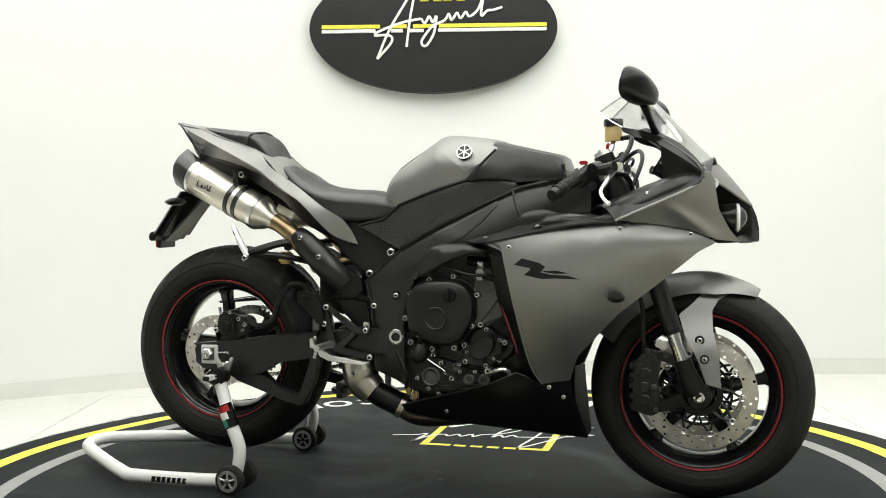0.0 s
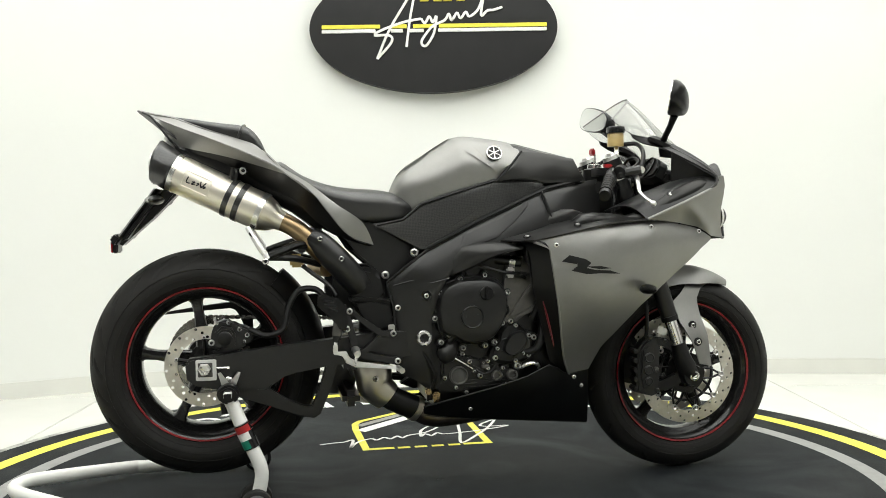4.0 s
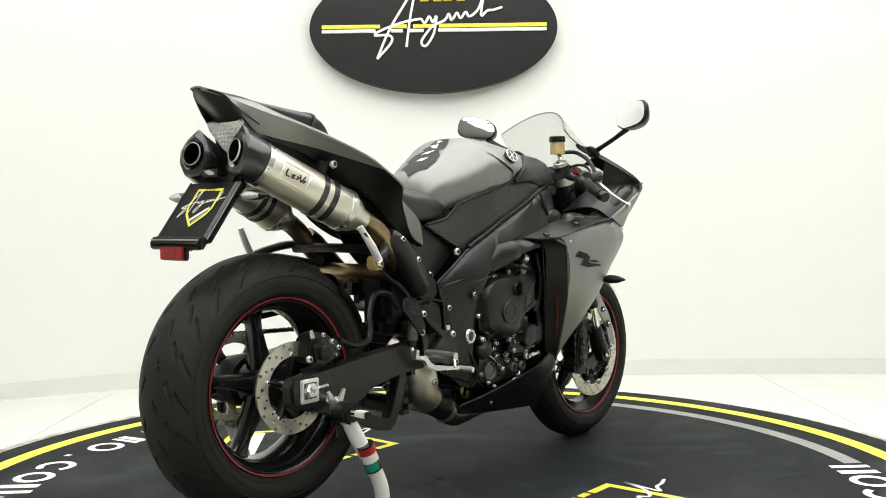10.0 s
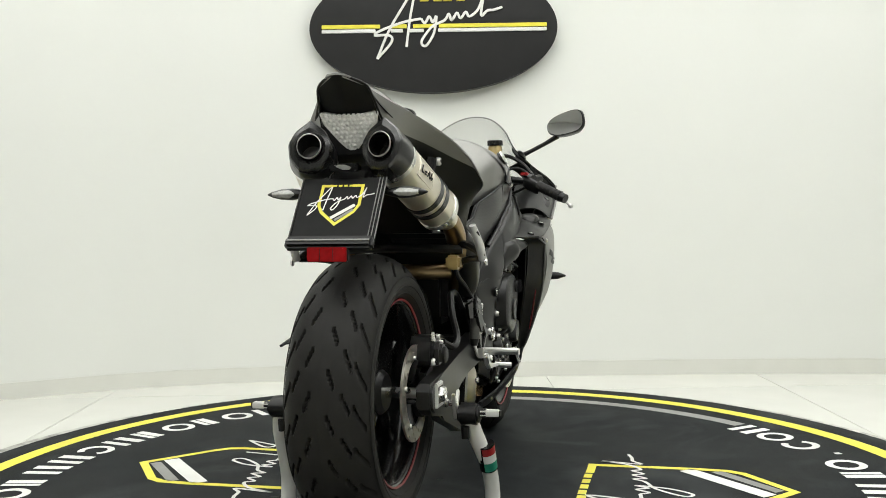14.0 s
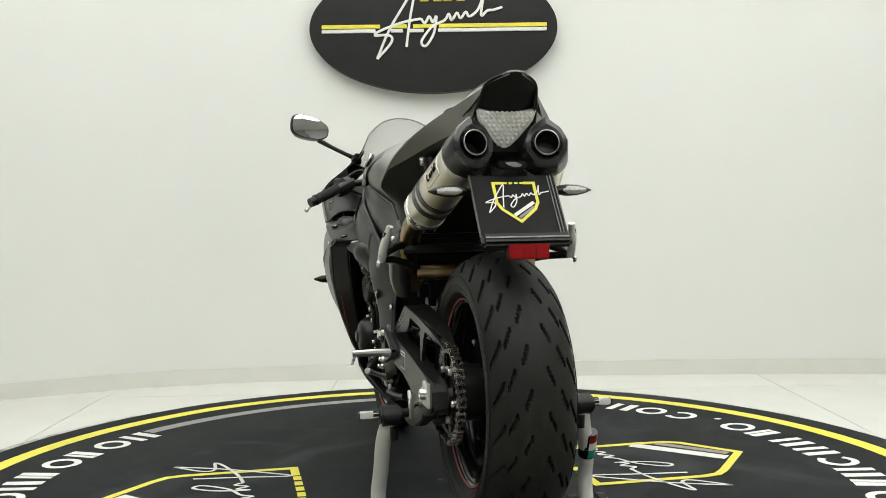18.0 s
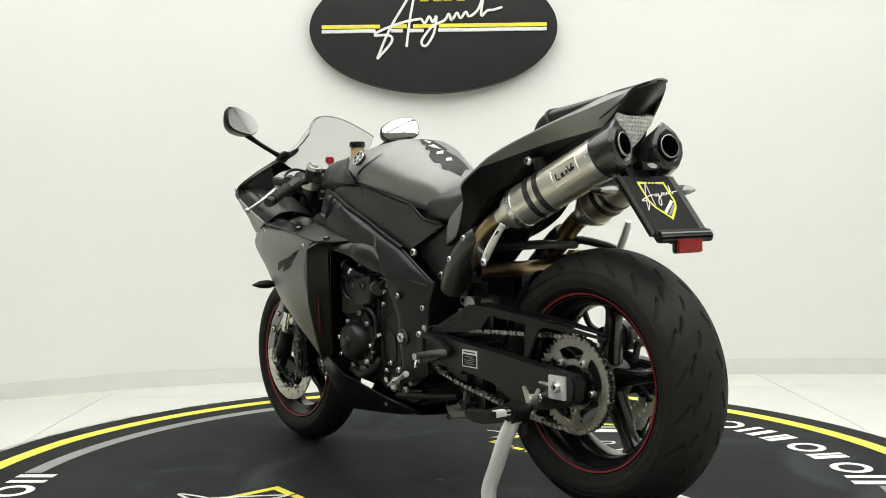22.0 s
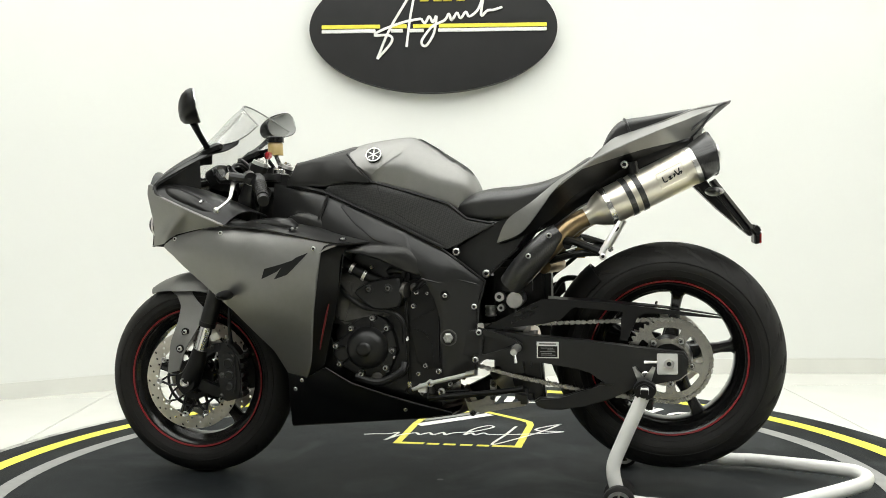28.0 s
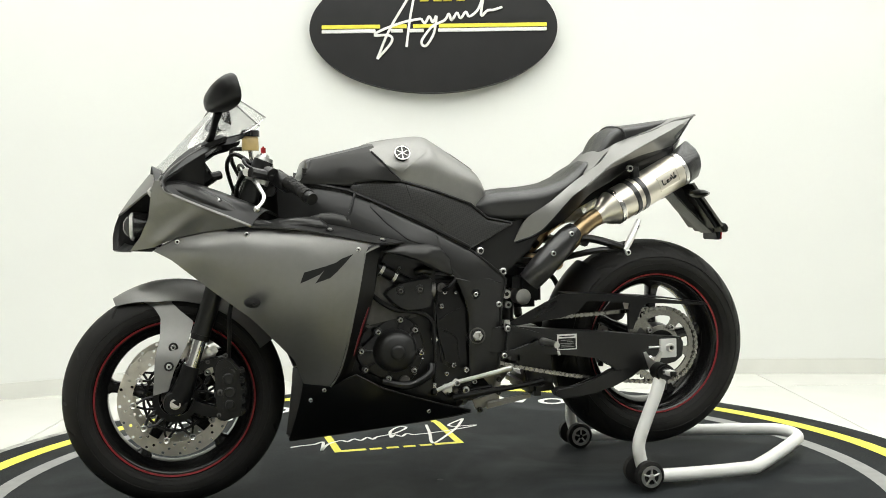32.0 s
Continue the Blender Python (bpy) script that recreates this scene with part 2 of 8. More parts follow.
def skin(grid, thick=0.004, closed_u=False, close=True):
    """A sheet from a grid of points, given a thickness against its normals."""
    bm = bmesh.new()
    nu, nv = len(grid), len(grid[0])
    G = [[Vector(p) for p in row] for row in grid]
    N = []
    for i in range(nu):
        row = []
        for j in range(nv):
            du = G[(i + 1) % nu if closed_u else min(i + 1, nu - 1)][j] - G[(i - 1) % nu if closed_u else max(i - 1, 0)][j]
            dv = G[i][min(j + 1, nv - 1)] - G[i][max(j - 1, 0)]
            n = du.cross(dv)
            row.append(n.normalized() if n.length > 1e-9 else Vector((0, 0, 0)))
        N.append(row)
    A = [[bm.verts.new(G[i][j]) for j in range(nv)] for i in range(nu)]
    B = [[bm.verts.new(G[i][j] - N[i][j] * thick) for j in range(nv)] for i in range(nu)]
    iu = nu if closed_u else nu - 1
    for i in range(iu):
        k = (i + 1) % nu
        for j in range(nv - 1):
            bm.faces.new((A[i][j], A[k][j], A[k][j + 1], A[i][j + 1]))
            bm.faces.new((B[i][j], B[i][j + 1], B[k][j + 1], B[k][j]))
        bm.faces.new((A[i][0], B[i][0], B[k][0], A[k][0]))
        bm.faces.new((A[i][-1], A[k][-1], B[k][-1], B[i][-1]))
    if not closed_u:
        for j in range(nv - 1):
            bm.faces.new((A[0][j], A[0][j + 1], B[0][j + 1], B[0][j]))
            bm.faces.new((A[-1][j], B[-1][j], B[-1][j + 1], A[-1][j + 1]))
    return bm


def field(ctrl):
    """Smooth y over (x, z) through control points (thin plate)."""
    C = np.array(ctrl, float)
    X, Y = C[:, :2], C[:, 2]

    def phi(r):
        return np.where(r > 1e-9, r * r * np.log(np.maximum(r, 1e-9)), 0)

    n = len(X)
    K = phi(np.linalg.norm(X[:, None] - X[None], axis=2)) + np.eye(n) * 2e-4
    Q = np.hstack([np.ones((n, 1)), X])
    A = np.block([[K, Q], [Q.T, np.zeros((3, 3))]])
    w = np.linalg.solve(A, np.concatenate([Y, np.zeros(3)]))
    return lambda x, z: float(phi(np.linalg.norm(X - np.array([x, z]), axis=1)) @ w[:n] + w[n] + w[n + 1] * x + w[n + 2] * z)


def patch(top, bottom, yf, side, nu=28, nv=14, thick=0.004, bulge=0.0, roll=0.0):
    """A panel between two lines in (x, z), laid on the field yf, on one side. roll: turns the rims inward by that much."""
    T = [(x, z, 0) for x, z in top]
    Bt = [(x, z, 0) for x, z in bottom]
    grid = []
    for i in range(nu + 1):
        a, b = at_len(T, i / nu), at_len(Bt, i / nu)
        row = []
        for j in range(nv + 1):
            v = j / nv
            p = a.lerp(b, v)
            y = yf(p.x, p.y) + bulge * math.sin(math.pi * v)
            e = min(v, 1 - v, i / nu * 2, (1 - i / nu) * 2)
            if roll and e < 0.12:
                y -= roll * (1 - e / 0.12) ** 2
            row.append((p.x, side * y, p.y))
        grid.append(row)
    return skin(outward(grid, side), thick)


def outward(grid, side):
    """Turns a grid of points so that its face looks to its side and up."""
    i, j = len(grid) // 2, len(grid[0]) // 2
    du = Vector(grid[i + 1][j]) - Vector(grid[i - 1][j])
    dv = Vector(grid[i][j + 1]) - Vector(grid[i][j - 1])
    return grid if du.cross(dv).dot(Vector((0, side, 0.25))) > 0 else grid[::-1]


def drape(target, poly, to3, way, lift, cuts=4):
    """A flat outline laid on a part's surface: poly in (u, v), to3 puts it in space, way is the throw."""
    src = bmesh.new()
    src.from_mesh(target.data)
    tree = BVHTree.FromBMesh(src)
    bm = bmesh.new()
    bm.faces.new([bm.verts.new(to3(u, v)) for u, v in poly])
    bmesh.ops.triangulate(bm, faces=bm.faces[:])
    bmesh.ops.subdivide_edges(bm, edges=bm.edges[:], cuts=cuts, use_grid_fill=True)
    way = Vector(way).normalized()
    for v in bm.verts:
        place, normal, _, _ = tree.ray_cast(v.co - way, way)
        if place is not None:
            v.co = place - way * (lift(v.co) if callable(lift) else lift)
    src.free()
    return bm


def strap(pts, w, y0, y1, bevel=0.003):
    """A flat bar of width w (a number or one per point) that follows points in (x, z)."""
    P = [Vector((x, z)) for x, z in pts]
    W = [w] * len(P) if isinstance(w, (int, float)) else list(w)
    a, b = [], []
    for i, p in enumerate(P):
        d = (P[min(i + 1, len(P) - 1)] - P[max(i - 1, 0)]).normalized()
        n = Vector((-d.y, d.x)) * W[i] / 2
        a.append(tuple(p + n))
        b.append(tuple(p - n))
    return prism(a + b[::-1], y0, y1, bevel)


def domed(poly, centre, steps):
    """A cast cover: the outline in (x, z) drawn in towards its centre, step by step as (scale, y)."""
    cx, cz = centre
    return loft([[(cx + (x - cx) * k, y, cz + (z - cz) * k) for x, z in poly] for k, y in steps])


def loft(sections, cap=True):
    """Joins closed rings of points one after another."""
    bm = bmesh.new()
    R = [[bm.verts.new(p) for p in s] for s in sections]
    n = len(R[0])
    for a, b in zip(R, R[1:]):
        for j in range(n):
            bm.faces.new((a[j], a[(j + 1) % n], b[(j + 1) % n], b[j]))
    if cap:
        bm.faces.new(R[0][::-1])
        bm.faces.new(R[-1])
    return bm


def bolt(parent, x, y, z, side, r=0.007, depth=0.006, material=None, name="bolt"):
    """A socket-head bolt whose head faces the side."""
    prof = [(0.0005, 0.0), (r, 0.0), (r, depth * 0.45), (r * 0.92, depth * 0.75), (r * 0.72, depth * 0.97), (r * 0.5, depth), (r * 0.42, depth * 0.5), (0.0005, depth * 0.5)]
    m = Matrix.Translation((x, y, z)) @ Matrix.Diagonal((1, side, 1, 1))
    head = part(name, lathe(prof, 12, m), material or ZINC, parent)
    part("bolt_socket", lathe([(0.0005, depth * 0.45), (r * 0.5, depth * 0.45), (r * 0.5, depth * 1.02), (0.0005, depth * 0.98)], 6, m), GLOSSBLACK, parent)
    return head


# ---- the room ----
FLOOR_Z = -0.16
WALL_H = 3.2
PLAN = [(-2.75, 2.02), (-2.42, 2.20), (-2.11, 2.34), (-1.9, 2.45), (-1.66, 2.545), (-1.2, 2.65), (-0.6, 2.70), (0.2, 2.715), (1.06, 2.70), (1.54, 2.69),
        (2.02, 2.66), (2.55, 2.60), (3.2, 2.5), (4.2, 2.2), (4.8, 1.4), (4.8, -5.6), (-4.6, -5.6), (-4.6, 0.6), (-3.6, 1.5)]


def ring_wall(name, plan, z0, z1, thick, material, label):
    """One closed band that follows the plan, thickened outward."""
    bm = bmesh.new()
    n = len(plan)
    ins, outs = [], []
    for i in range(n):
        p, a, b = Vector(plan[i]), Vector(plan[i - 1]), Vector(plan[(i + 1) % n])
        d = (b - a).normalized()
        o = p + Vector((-d.y, d.x)) * thick
        ins.append((p.x, p.y))
        outs.append((o.x, o.y))
    A, B, C, D = ([bm.verts.new((x, y, z)) for x, y in pts] for pts, z in ((ins, z0), (ins, z1), (outs, z0), (outs, z1)))
    for i in range(n):
        k = (i + 1) % n
        bm.faces.new((A[i], A[k], B[k], B[i]))
        bm.faces.new((C[i], D[i], D[k], C[k]))
        bm.faces.new((A[i], C[i], C[k], A[k]))
        bm.faces.new((B[i], B[k], D[k], D[i]))
    ob = part(name, bm, material, None, sharp=50)
    return tagged(ob, label, name.split("_")[0], kind="structure")


def open_wall(name, plan, z0, z1, material, label):
    """A lining just inside the plan, along part of it."""
    bm = bmesh.new()
    n = len(plan)
    outs = []
    for i in range(n):
        d = (Vector(plan[min(i + 1, n - 1)]) - Vector(plan[max(i - 1, 0)])).normalized()
        outs.append((plan[i][0] + d.y * 0.02, plan[i][1] - d.x * 0.02))
    A, B, C, E = ([bm.verts.new((x, y, z)) for x, y in pts] for pts, z in ((plan, z0), (plan, z1), (outs, z0), (outs, z1)))
    for i in range(n - 1):
        k = i + 1
        for q in ((A[i], A[k], B[k], B[i]), (C[i], E[i], E[k], C[k]), (A[i], C[i], C[k], A[k]), (B[i], B[k], E[k], E[i])):
            bm.faces.new(q)
    for k in (0, n - 1):
        bm.faces.new((A[k], B[k], E[k], C[k]))
    return tagged(part(name, bm, material, None), label, "wall", kind="structure")


# unseen dark lining inside the rear wall, added to darken reflections on the bike
open_wall("rear_lining", [(4.76, -2.4), (4.76, -5.56), (-4.56, -5.56), (-4.56, -2.4)], FLOOR_Z, WALL_H - 0.01, DARKLINING, "dark grey lining behind the stage, added out of view to darken reflections")
open_wall("wall_east", [(4.16, 2.15), (4.76, 1.38), (4.76, -2.39)], FLOOR_Z, WALL_H - 0.01, SIDEWALL, "light grey side wall of the showroom")
open_wall("wall_west", [(-4.56, -2.39), (-4.56, 0.60), (-3.60, 1.44)], FLOOR_Z, WALL_H - 0.01, SIDEWALL, "light grey side wall of the showroom")
ring_wall("wall_curved", PLAN, FLOOR_Z - 0.02, WALL_H, 0.15, WALL, "white painted showroom wall that curves round the stage")
SKIRT_PLAN = []
for i, p in enumerate(PLAN):
    d = (Vector(PLAN[(i + 1) % len(PLAN)]) - Vector(PLAN[i - 1])).normalized()
    SKIRT_PLAN.append((p[0] + d.y * 0.012, p[1] - d.x * 0.012))
ring_wall("baseboard", SKIRT_PLAN, FLOOR_Z, FLOOR_Z + 0.087, 0.010, SKIRT, "pale tiled skirting along the foot of the wall")

bm = box(0.1, -1.4, FLOOR_Z - 0.056, 10.2, 9.2, 0.1)
floor = tagged(part("floor", bm, GROUT), "glossy pale floor tiles with thin joints", "floor", kind="structure")

bm = box(0.1, -1.4, WALL_H + 0.05, 10.2, 9.2, 0.1)
tagged(part("ceiling", bm, CEIL), "plain pale grey ceiling", "ceiling", kind="structure")


def ceiling_light(x, y, sx, sy):
    t = thing("ceiling_light", "large square ceiling light panel with a thin grey seam frame", "lamp", "ceiling lights")
    t.location = (x, y, WALL_H)
    bm = bmesh.new()
    for cx, cy, wx, wy in ((0, sy / 2, sx + 0.06, 0.03), (0, -sy / 2, sx + 0.06, 0.03), (sx / 2, 0, 0.03, sy - 0.03), (-sx / 2, 0, 0.03, sy - 0.03)):
        add_prism(bm, [(cx - wx / 2, -0.05), (cx + wx / 2, -0.05), (cx + wx / 2, -0.001), (cx - wx / 2, -0.001)], cy - wy / 2, cy + wy / 2, 0.003)
    part("frame", bm, PRINTGREY, t)
    part("diffuser", box(0, 0, -0.03, sx - 0.04, sy - 0.04, 0.012), LAMP, t)
    return t


lamp = ceiling_light(-2.1, -3.4, 1.2, 1.2)
for i in range(5):
    for j in range(5):
        if i or j:
            copy_thing(lamp, pose(-2.1 + 1.25 * i, -3.4 + 1.25 * j, WALL_H))

# ---- the oval sign ----
sign = thing("wall_sign", "black oval sign board with yellow and white stripes", "sign")
sign.matrix_basis = pose(0.003, 2.63, 1.829, 0, 0, 0)
SIGN_A, SIGN_B = 0.697, 0.360


def oval(a, b, n=96):
    return [(a * math.cos(2 * math.pi * i / n), b * math.sin(2 * math.pi * i / n)) for i in range(n)]


part("board", prism(oval(SIGN_A, SIGN_B), 0.0, 0.075, 0.004), SIGNBLACK, sign)


def bar(x0, z0, x1, z1, y0=-0.012, y1=0.001):
    return prism([(x0, z0), (x1, z0), (x1, z1), (x0, z1)], y0, y1, 0.002)


for x0, x1 in ((-0.627, -0.30), (-0.235, -0.150), (-0.115, 0.008), (0.030, 0.636)):
    part("yellow_stripe", bar(x0, 0.000, x1, 0.0215), YELLOW, sign)
for x0, x1 in ((-0.627, -0.325), (-0.24, -0.172), (-0.137, -0.055), (0.025, 0.636)):
    part("white_stripe", bar(x0, -0.0235, x1, -0.004), PRINTWHITE, sign)
SCRIPT = [
    [(-0.33, -0.16), (-0.25, -0.07), (-0.26, -0.03), (-0.345, -0.028), (-0.29, 0.005), (-0.17, 0.045), (-0.08, 0.06)],
    [(-0.33, -0.16), (-0.27, -0.02), (-0.20, 0.10), (-0.12, 0.21), (-0.145, 0.05), (-0.165, -0.095)],
    [(-0.08, 0.06), (-0.06, 0.035), (-0.035, 0.072), (-0.015, 0.04), (0.005, 0.075), (-0.01, -0.02), (-0.055, -0.09), (-0.08, -0.065), (-0.02, 0.015), (0.05, 0.05), (0.075, 0.085), (0.09, 0.05), (0.12, 0.09), (0.14, 0.06), (0.17, 0.095), (0.19, 0.07), (0.24, 0.11), (0.275, 0.2)],
    [(0.275, 0.2), (0.255, 0.075), (0.29, 0.10), (0.33, 0.105), (0.375, 0.12)],
]


def flourish(strokes, scale, r, m, flat=0.5):
    """A hand-drawn white line as a raised ribbon."""
    bm = bmesh.new()
    for s in strokes:
        add_tube(bm, smooth_path([(x * scale, 0, z * scale) for x, z in s], 5), r, 6)
    bmesh.ops.transform(bm, matrix=m @ Matrix.Diagonal((1, flat, 1, 1)), verts=bm.verts)
    return bm


part("script_flourish", flourish(SCRIPT, 1.0, 0.0080, pose(0.012, -0.012, -0.010)), PRINTWHITE, sign, "raised white script line")
for x in (-0.075, 0.0, 0.055, 0.13):
    part("yellow_mark", bar(x, 0.148, x + 0.05, 0.162), YELLOW, sign)

# ---- the turntable ----
turntable = thing("turntable", "round dark turntable stage with yellow, grey and white print", "turntable")
RING_AT = (-180, -150, -130, -120, -109, -80, -53, -41, -30, -15, 0, 16, 28, 36, 60, 75, 90, 106, 130, 150, 160, 167, 180)
RING_R = (1.488, 1.482, 1.492, 1.500, 1.492, 1.475, 1.462, 1.458, 1.463, 1.466, 1.467, 1.472, 1.480, 1.474, 1.468, 1.464, 1.456, 1.462, 1.466, 1.465, 1.468, 1.480, 1.488)


def hand_cut(a):
    """Outer radius of the yellow ring, laid by hand in short lengths."""
    return float(np.interp((a + 180) % 360 - 180, RING_AT, RING_R))


bm = bmesh.new()
rows = []
for i in range(180):
    a = 2 * i
    c, n = math.cos(radians(a)), math.sin(radians(a))
    r = 1.572 + 0.9 * (hand_cut(a) - 1.474)
    rows.append([bm.verts.new((q * c, q * n, z)) for q, z in ((0.01, -0.003), (0.7, -0.003), (r - 0.003, -0.003), (r, -0.007), (0.7, -0.007))])
for a, b in zip(rows, rows[1:] + rows[:1]):
    for j in range(4):
        bm.faces.new((a[j], a[j + 1], b[j + 1], b[j]))
part("matting", bm, MATTING, turntable, "dark blue-grey rubber matting")
part("platform", lathe([(0.01, -0.008), (1.495, -0.008), (1.495, FLOOR_Z + 0.02), (0.01, FLOOR_Z + 0.02)], 120, pose(0, 0, 0, 90)), PLASTIC, turntable)
surround = part("stage_surround", lathe([(1.50, -0.009), (1.606, -0.010), (1.614, -0.016), (1.616, FLOOR_Z + 0.02), (1.60, FLOOR_Z), (1.50, FLOOR_Z)], 160, pose(-0.008, 0.004, 0, 90), True), EDGE)
tagged(surround, "pale worn ring of plaster that stands round the turntable", "stage", kind="structure")


def arc_band(r0, r1, a0, a1, z, n=None):
    n = n or max(6, int(abs(a1 - a0) / 2))
    bm = bmesh.new()
    rows = []
    for i in range(n + 1):
        a = radians(a0 + (a1 - a0) * i / n)
        c, s = math.cos(a), math.sin(a)
        rows.append([bm.verts.new((r * c, r * s, z)) for r in (r0, r1)])
    for a, b in zip(rows, rows[1:]):
        bm.faces.new((a[0], a[1], b[1], b[0]))
    return bm


INK = -0.0015
bm = bmesh.new()
rows = []
for i in range(180):
    c, n, r = math.cos(radians(2 * i)), math.sin(radians(2 * i)), hand_cut(2 * i)
    rows.append([bm.verts.new((q * c, q * n, INK)) for q in (r - 0.060, r)])
for a, b in zip(rows, rows[1:] + rows[:1]):
    bm.faces.new((a[0], a[1], b[1], b[0]))
part("yellow_ring", bm, YELLOW, turntable)
part("grey_arc", arc_band(1.255, 1.312, -45, 45, INK), PRINTGREY, turntable)
part("grey_arc", arc_band(1.255, 1.312, 135, 225, INK), PRINTGREY, turntable)


def floor_mark(points, w, z=INK, closed=False):
    """A flat printed line of width w."""
    bm = bmesh.new()
    P = [Vector((*p, 0)) for p in points]
    k = len(P)
    rows = []
    for i in range(k):
        d0 = (P[i] - P[i - 1]).normalized() if i or closed else None
        d1 = (P[(i + 1) % k] - P[i]).normalized() if i < k - 1 or closed else None
        d0, d1 = d0 or d1, d1 or d0
        n0, n1 = Vector((-d0.y, d0.x, 0)), Vector((-d1.y, d1.x, 0))
        m = (n0 + n1)
        m = m / max(0.4, m.dot(n0)) if m.length > 1e-6 else n0
        rows.append([bm.verts.new(P[i] + m * w * e + Vector((0, 0, z))) for e in (0.5, -0.5)])
    for i in range(k if closed else k - 1):
        a, b = rows[i], rows[(i + 1) % k]
        bm.faces.new((a[0], a[1], b[1], b[0]))
    return bm


def place_flat(bm, m):
    bmesh.ops.transform(bm, matrix=m, verts=bm.verts)
    return bm


# round and straight marks that stand in the ring of print
def ring_mark(a, r, w, h, kind):
    """One white mark of the ring print: an open or closed hoop, or a pair of bars."""
    m = pose(r * math.cos(radians(a)), r * math.sin(radians(a)), 0, 0, 0, a + 90)
    if kind == "hoop":
        bm = floor_mark([(w * 0.42 * math.cos(q), h * 0.42 * math.sin(q)) for q in [2 * math.pi * i / 20 for i in range(20)]], h * 0.2, closed=True)
    elif kind == "open":
        bm = floor_mark([(w * 0.42 * math.cos(q), h * 0.42 * math.sin(q)) for q in [0.7 + (2 * math.pi - 1.4) * i / 20 for i in range(21)]], h * 0.2)
    elif kind == "dot":
        bm = floor_mark([(-0.01, -h * 0.4), (0.012, -h * 0.4)], 0.022)
    else:
        bm = bmesh.new()
        for dx, q in ((-w * 0.28, 0.16), (w * 0.26, 0.13)) if kind == "bars" else ((0.0, 0.15), (w * 0.3, 0.1)):
            bm.faces.new([bm.verts.new((dx + u * w * q, e * h * 0.5, INK)) for u, e in ((-1, -1), (1, -1), (1, 1), (-1, 1))])
    part("print_mark", place_flat(bm, m), PRINTWHITE, turntable)


KINDS = ["bars", "hoop", "high", "hoop", "high", "bars", "open", "bars", "bars", "high", "hoop", "dot", "open", "hoop", "bars"]
for base in (90, 270):
    for i, k in enumerate(KINDS):
        ring_mark(base - 42 + 84 * i / (len(KINDS) - 1), 1.253, 0.115 if k != "dot" else 0.03, 0.12, k)


def floor_shield(m):
    """The printed shield; m lays it on the stage."""
    out = [(-0.088, -0.430), (-0.177, -0.430), (-0.179, -0.765), (-0.168, -0.815), (-0.135, -0.852), (0.055, -1.008), (0.222, -0.880), (0.246, -0.835), (0.252, -0.750), (0.245, -0.430), (0.150, -0.430)]
    part("yellow_shield_line", place_flat(floor_mark(out, 0.026), m), YELLOW, turntable)
    for (x0, y0), (x1, y1), w, c in (((0.238, -0.712), (0.002, -0.938), 0.050, PRINTWHITE), ((0.236, -0.800), (0.050, -0.968), 0.034, PRINTGREY)):
        part("shield_stripe", place_flat(floor_mark([(x0, y0), (x1, y1)], w), m), c, turntable)
    for x in (0.118, 0.060, 0.002, -0.056):
        part("yellow_mark", place_flat(floor_mark([(x - 0.022, -0.428), (x + 0.020, -0.428)], 0.024), m), YELLOW, turntable)
    bm = bmesh.new()
    for st in SCRIPT:
        pts = [(p.x, p.y) for p in smooth_path([(x * 0.97 + 0.03, z * 0.95 - 0.645, 0) for x, z in st], 5)]
        tmp = bpy.data.meshes.new("tmp")
        b2 = floor_mark(pts, 0.011, INK + 0.0008)
        b2.to_mesh(tmp)
        b2.free()
        bm.from_mesh(tmp)
        bpy.data.meshes.remove(tmp)
    part("script_flourish", place_flat(bm, m), PRINTWHITE, turntable)


floor_shield(pose(0, 0, 0))
floor_shield(pose(0.068, -0.014, 0, 0, 0, 180))

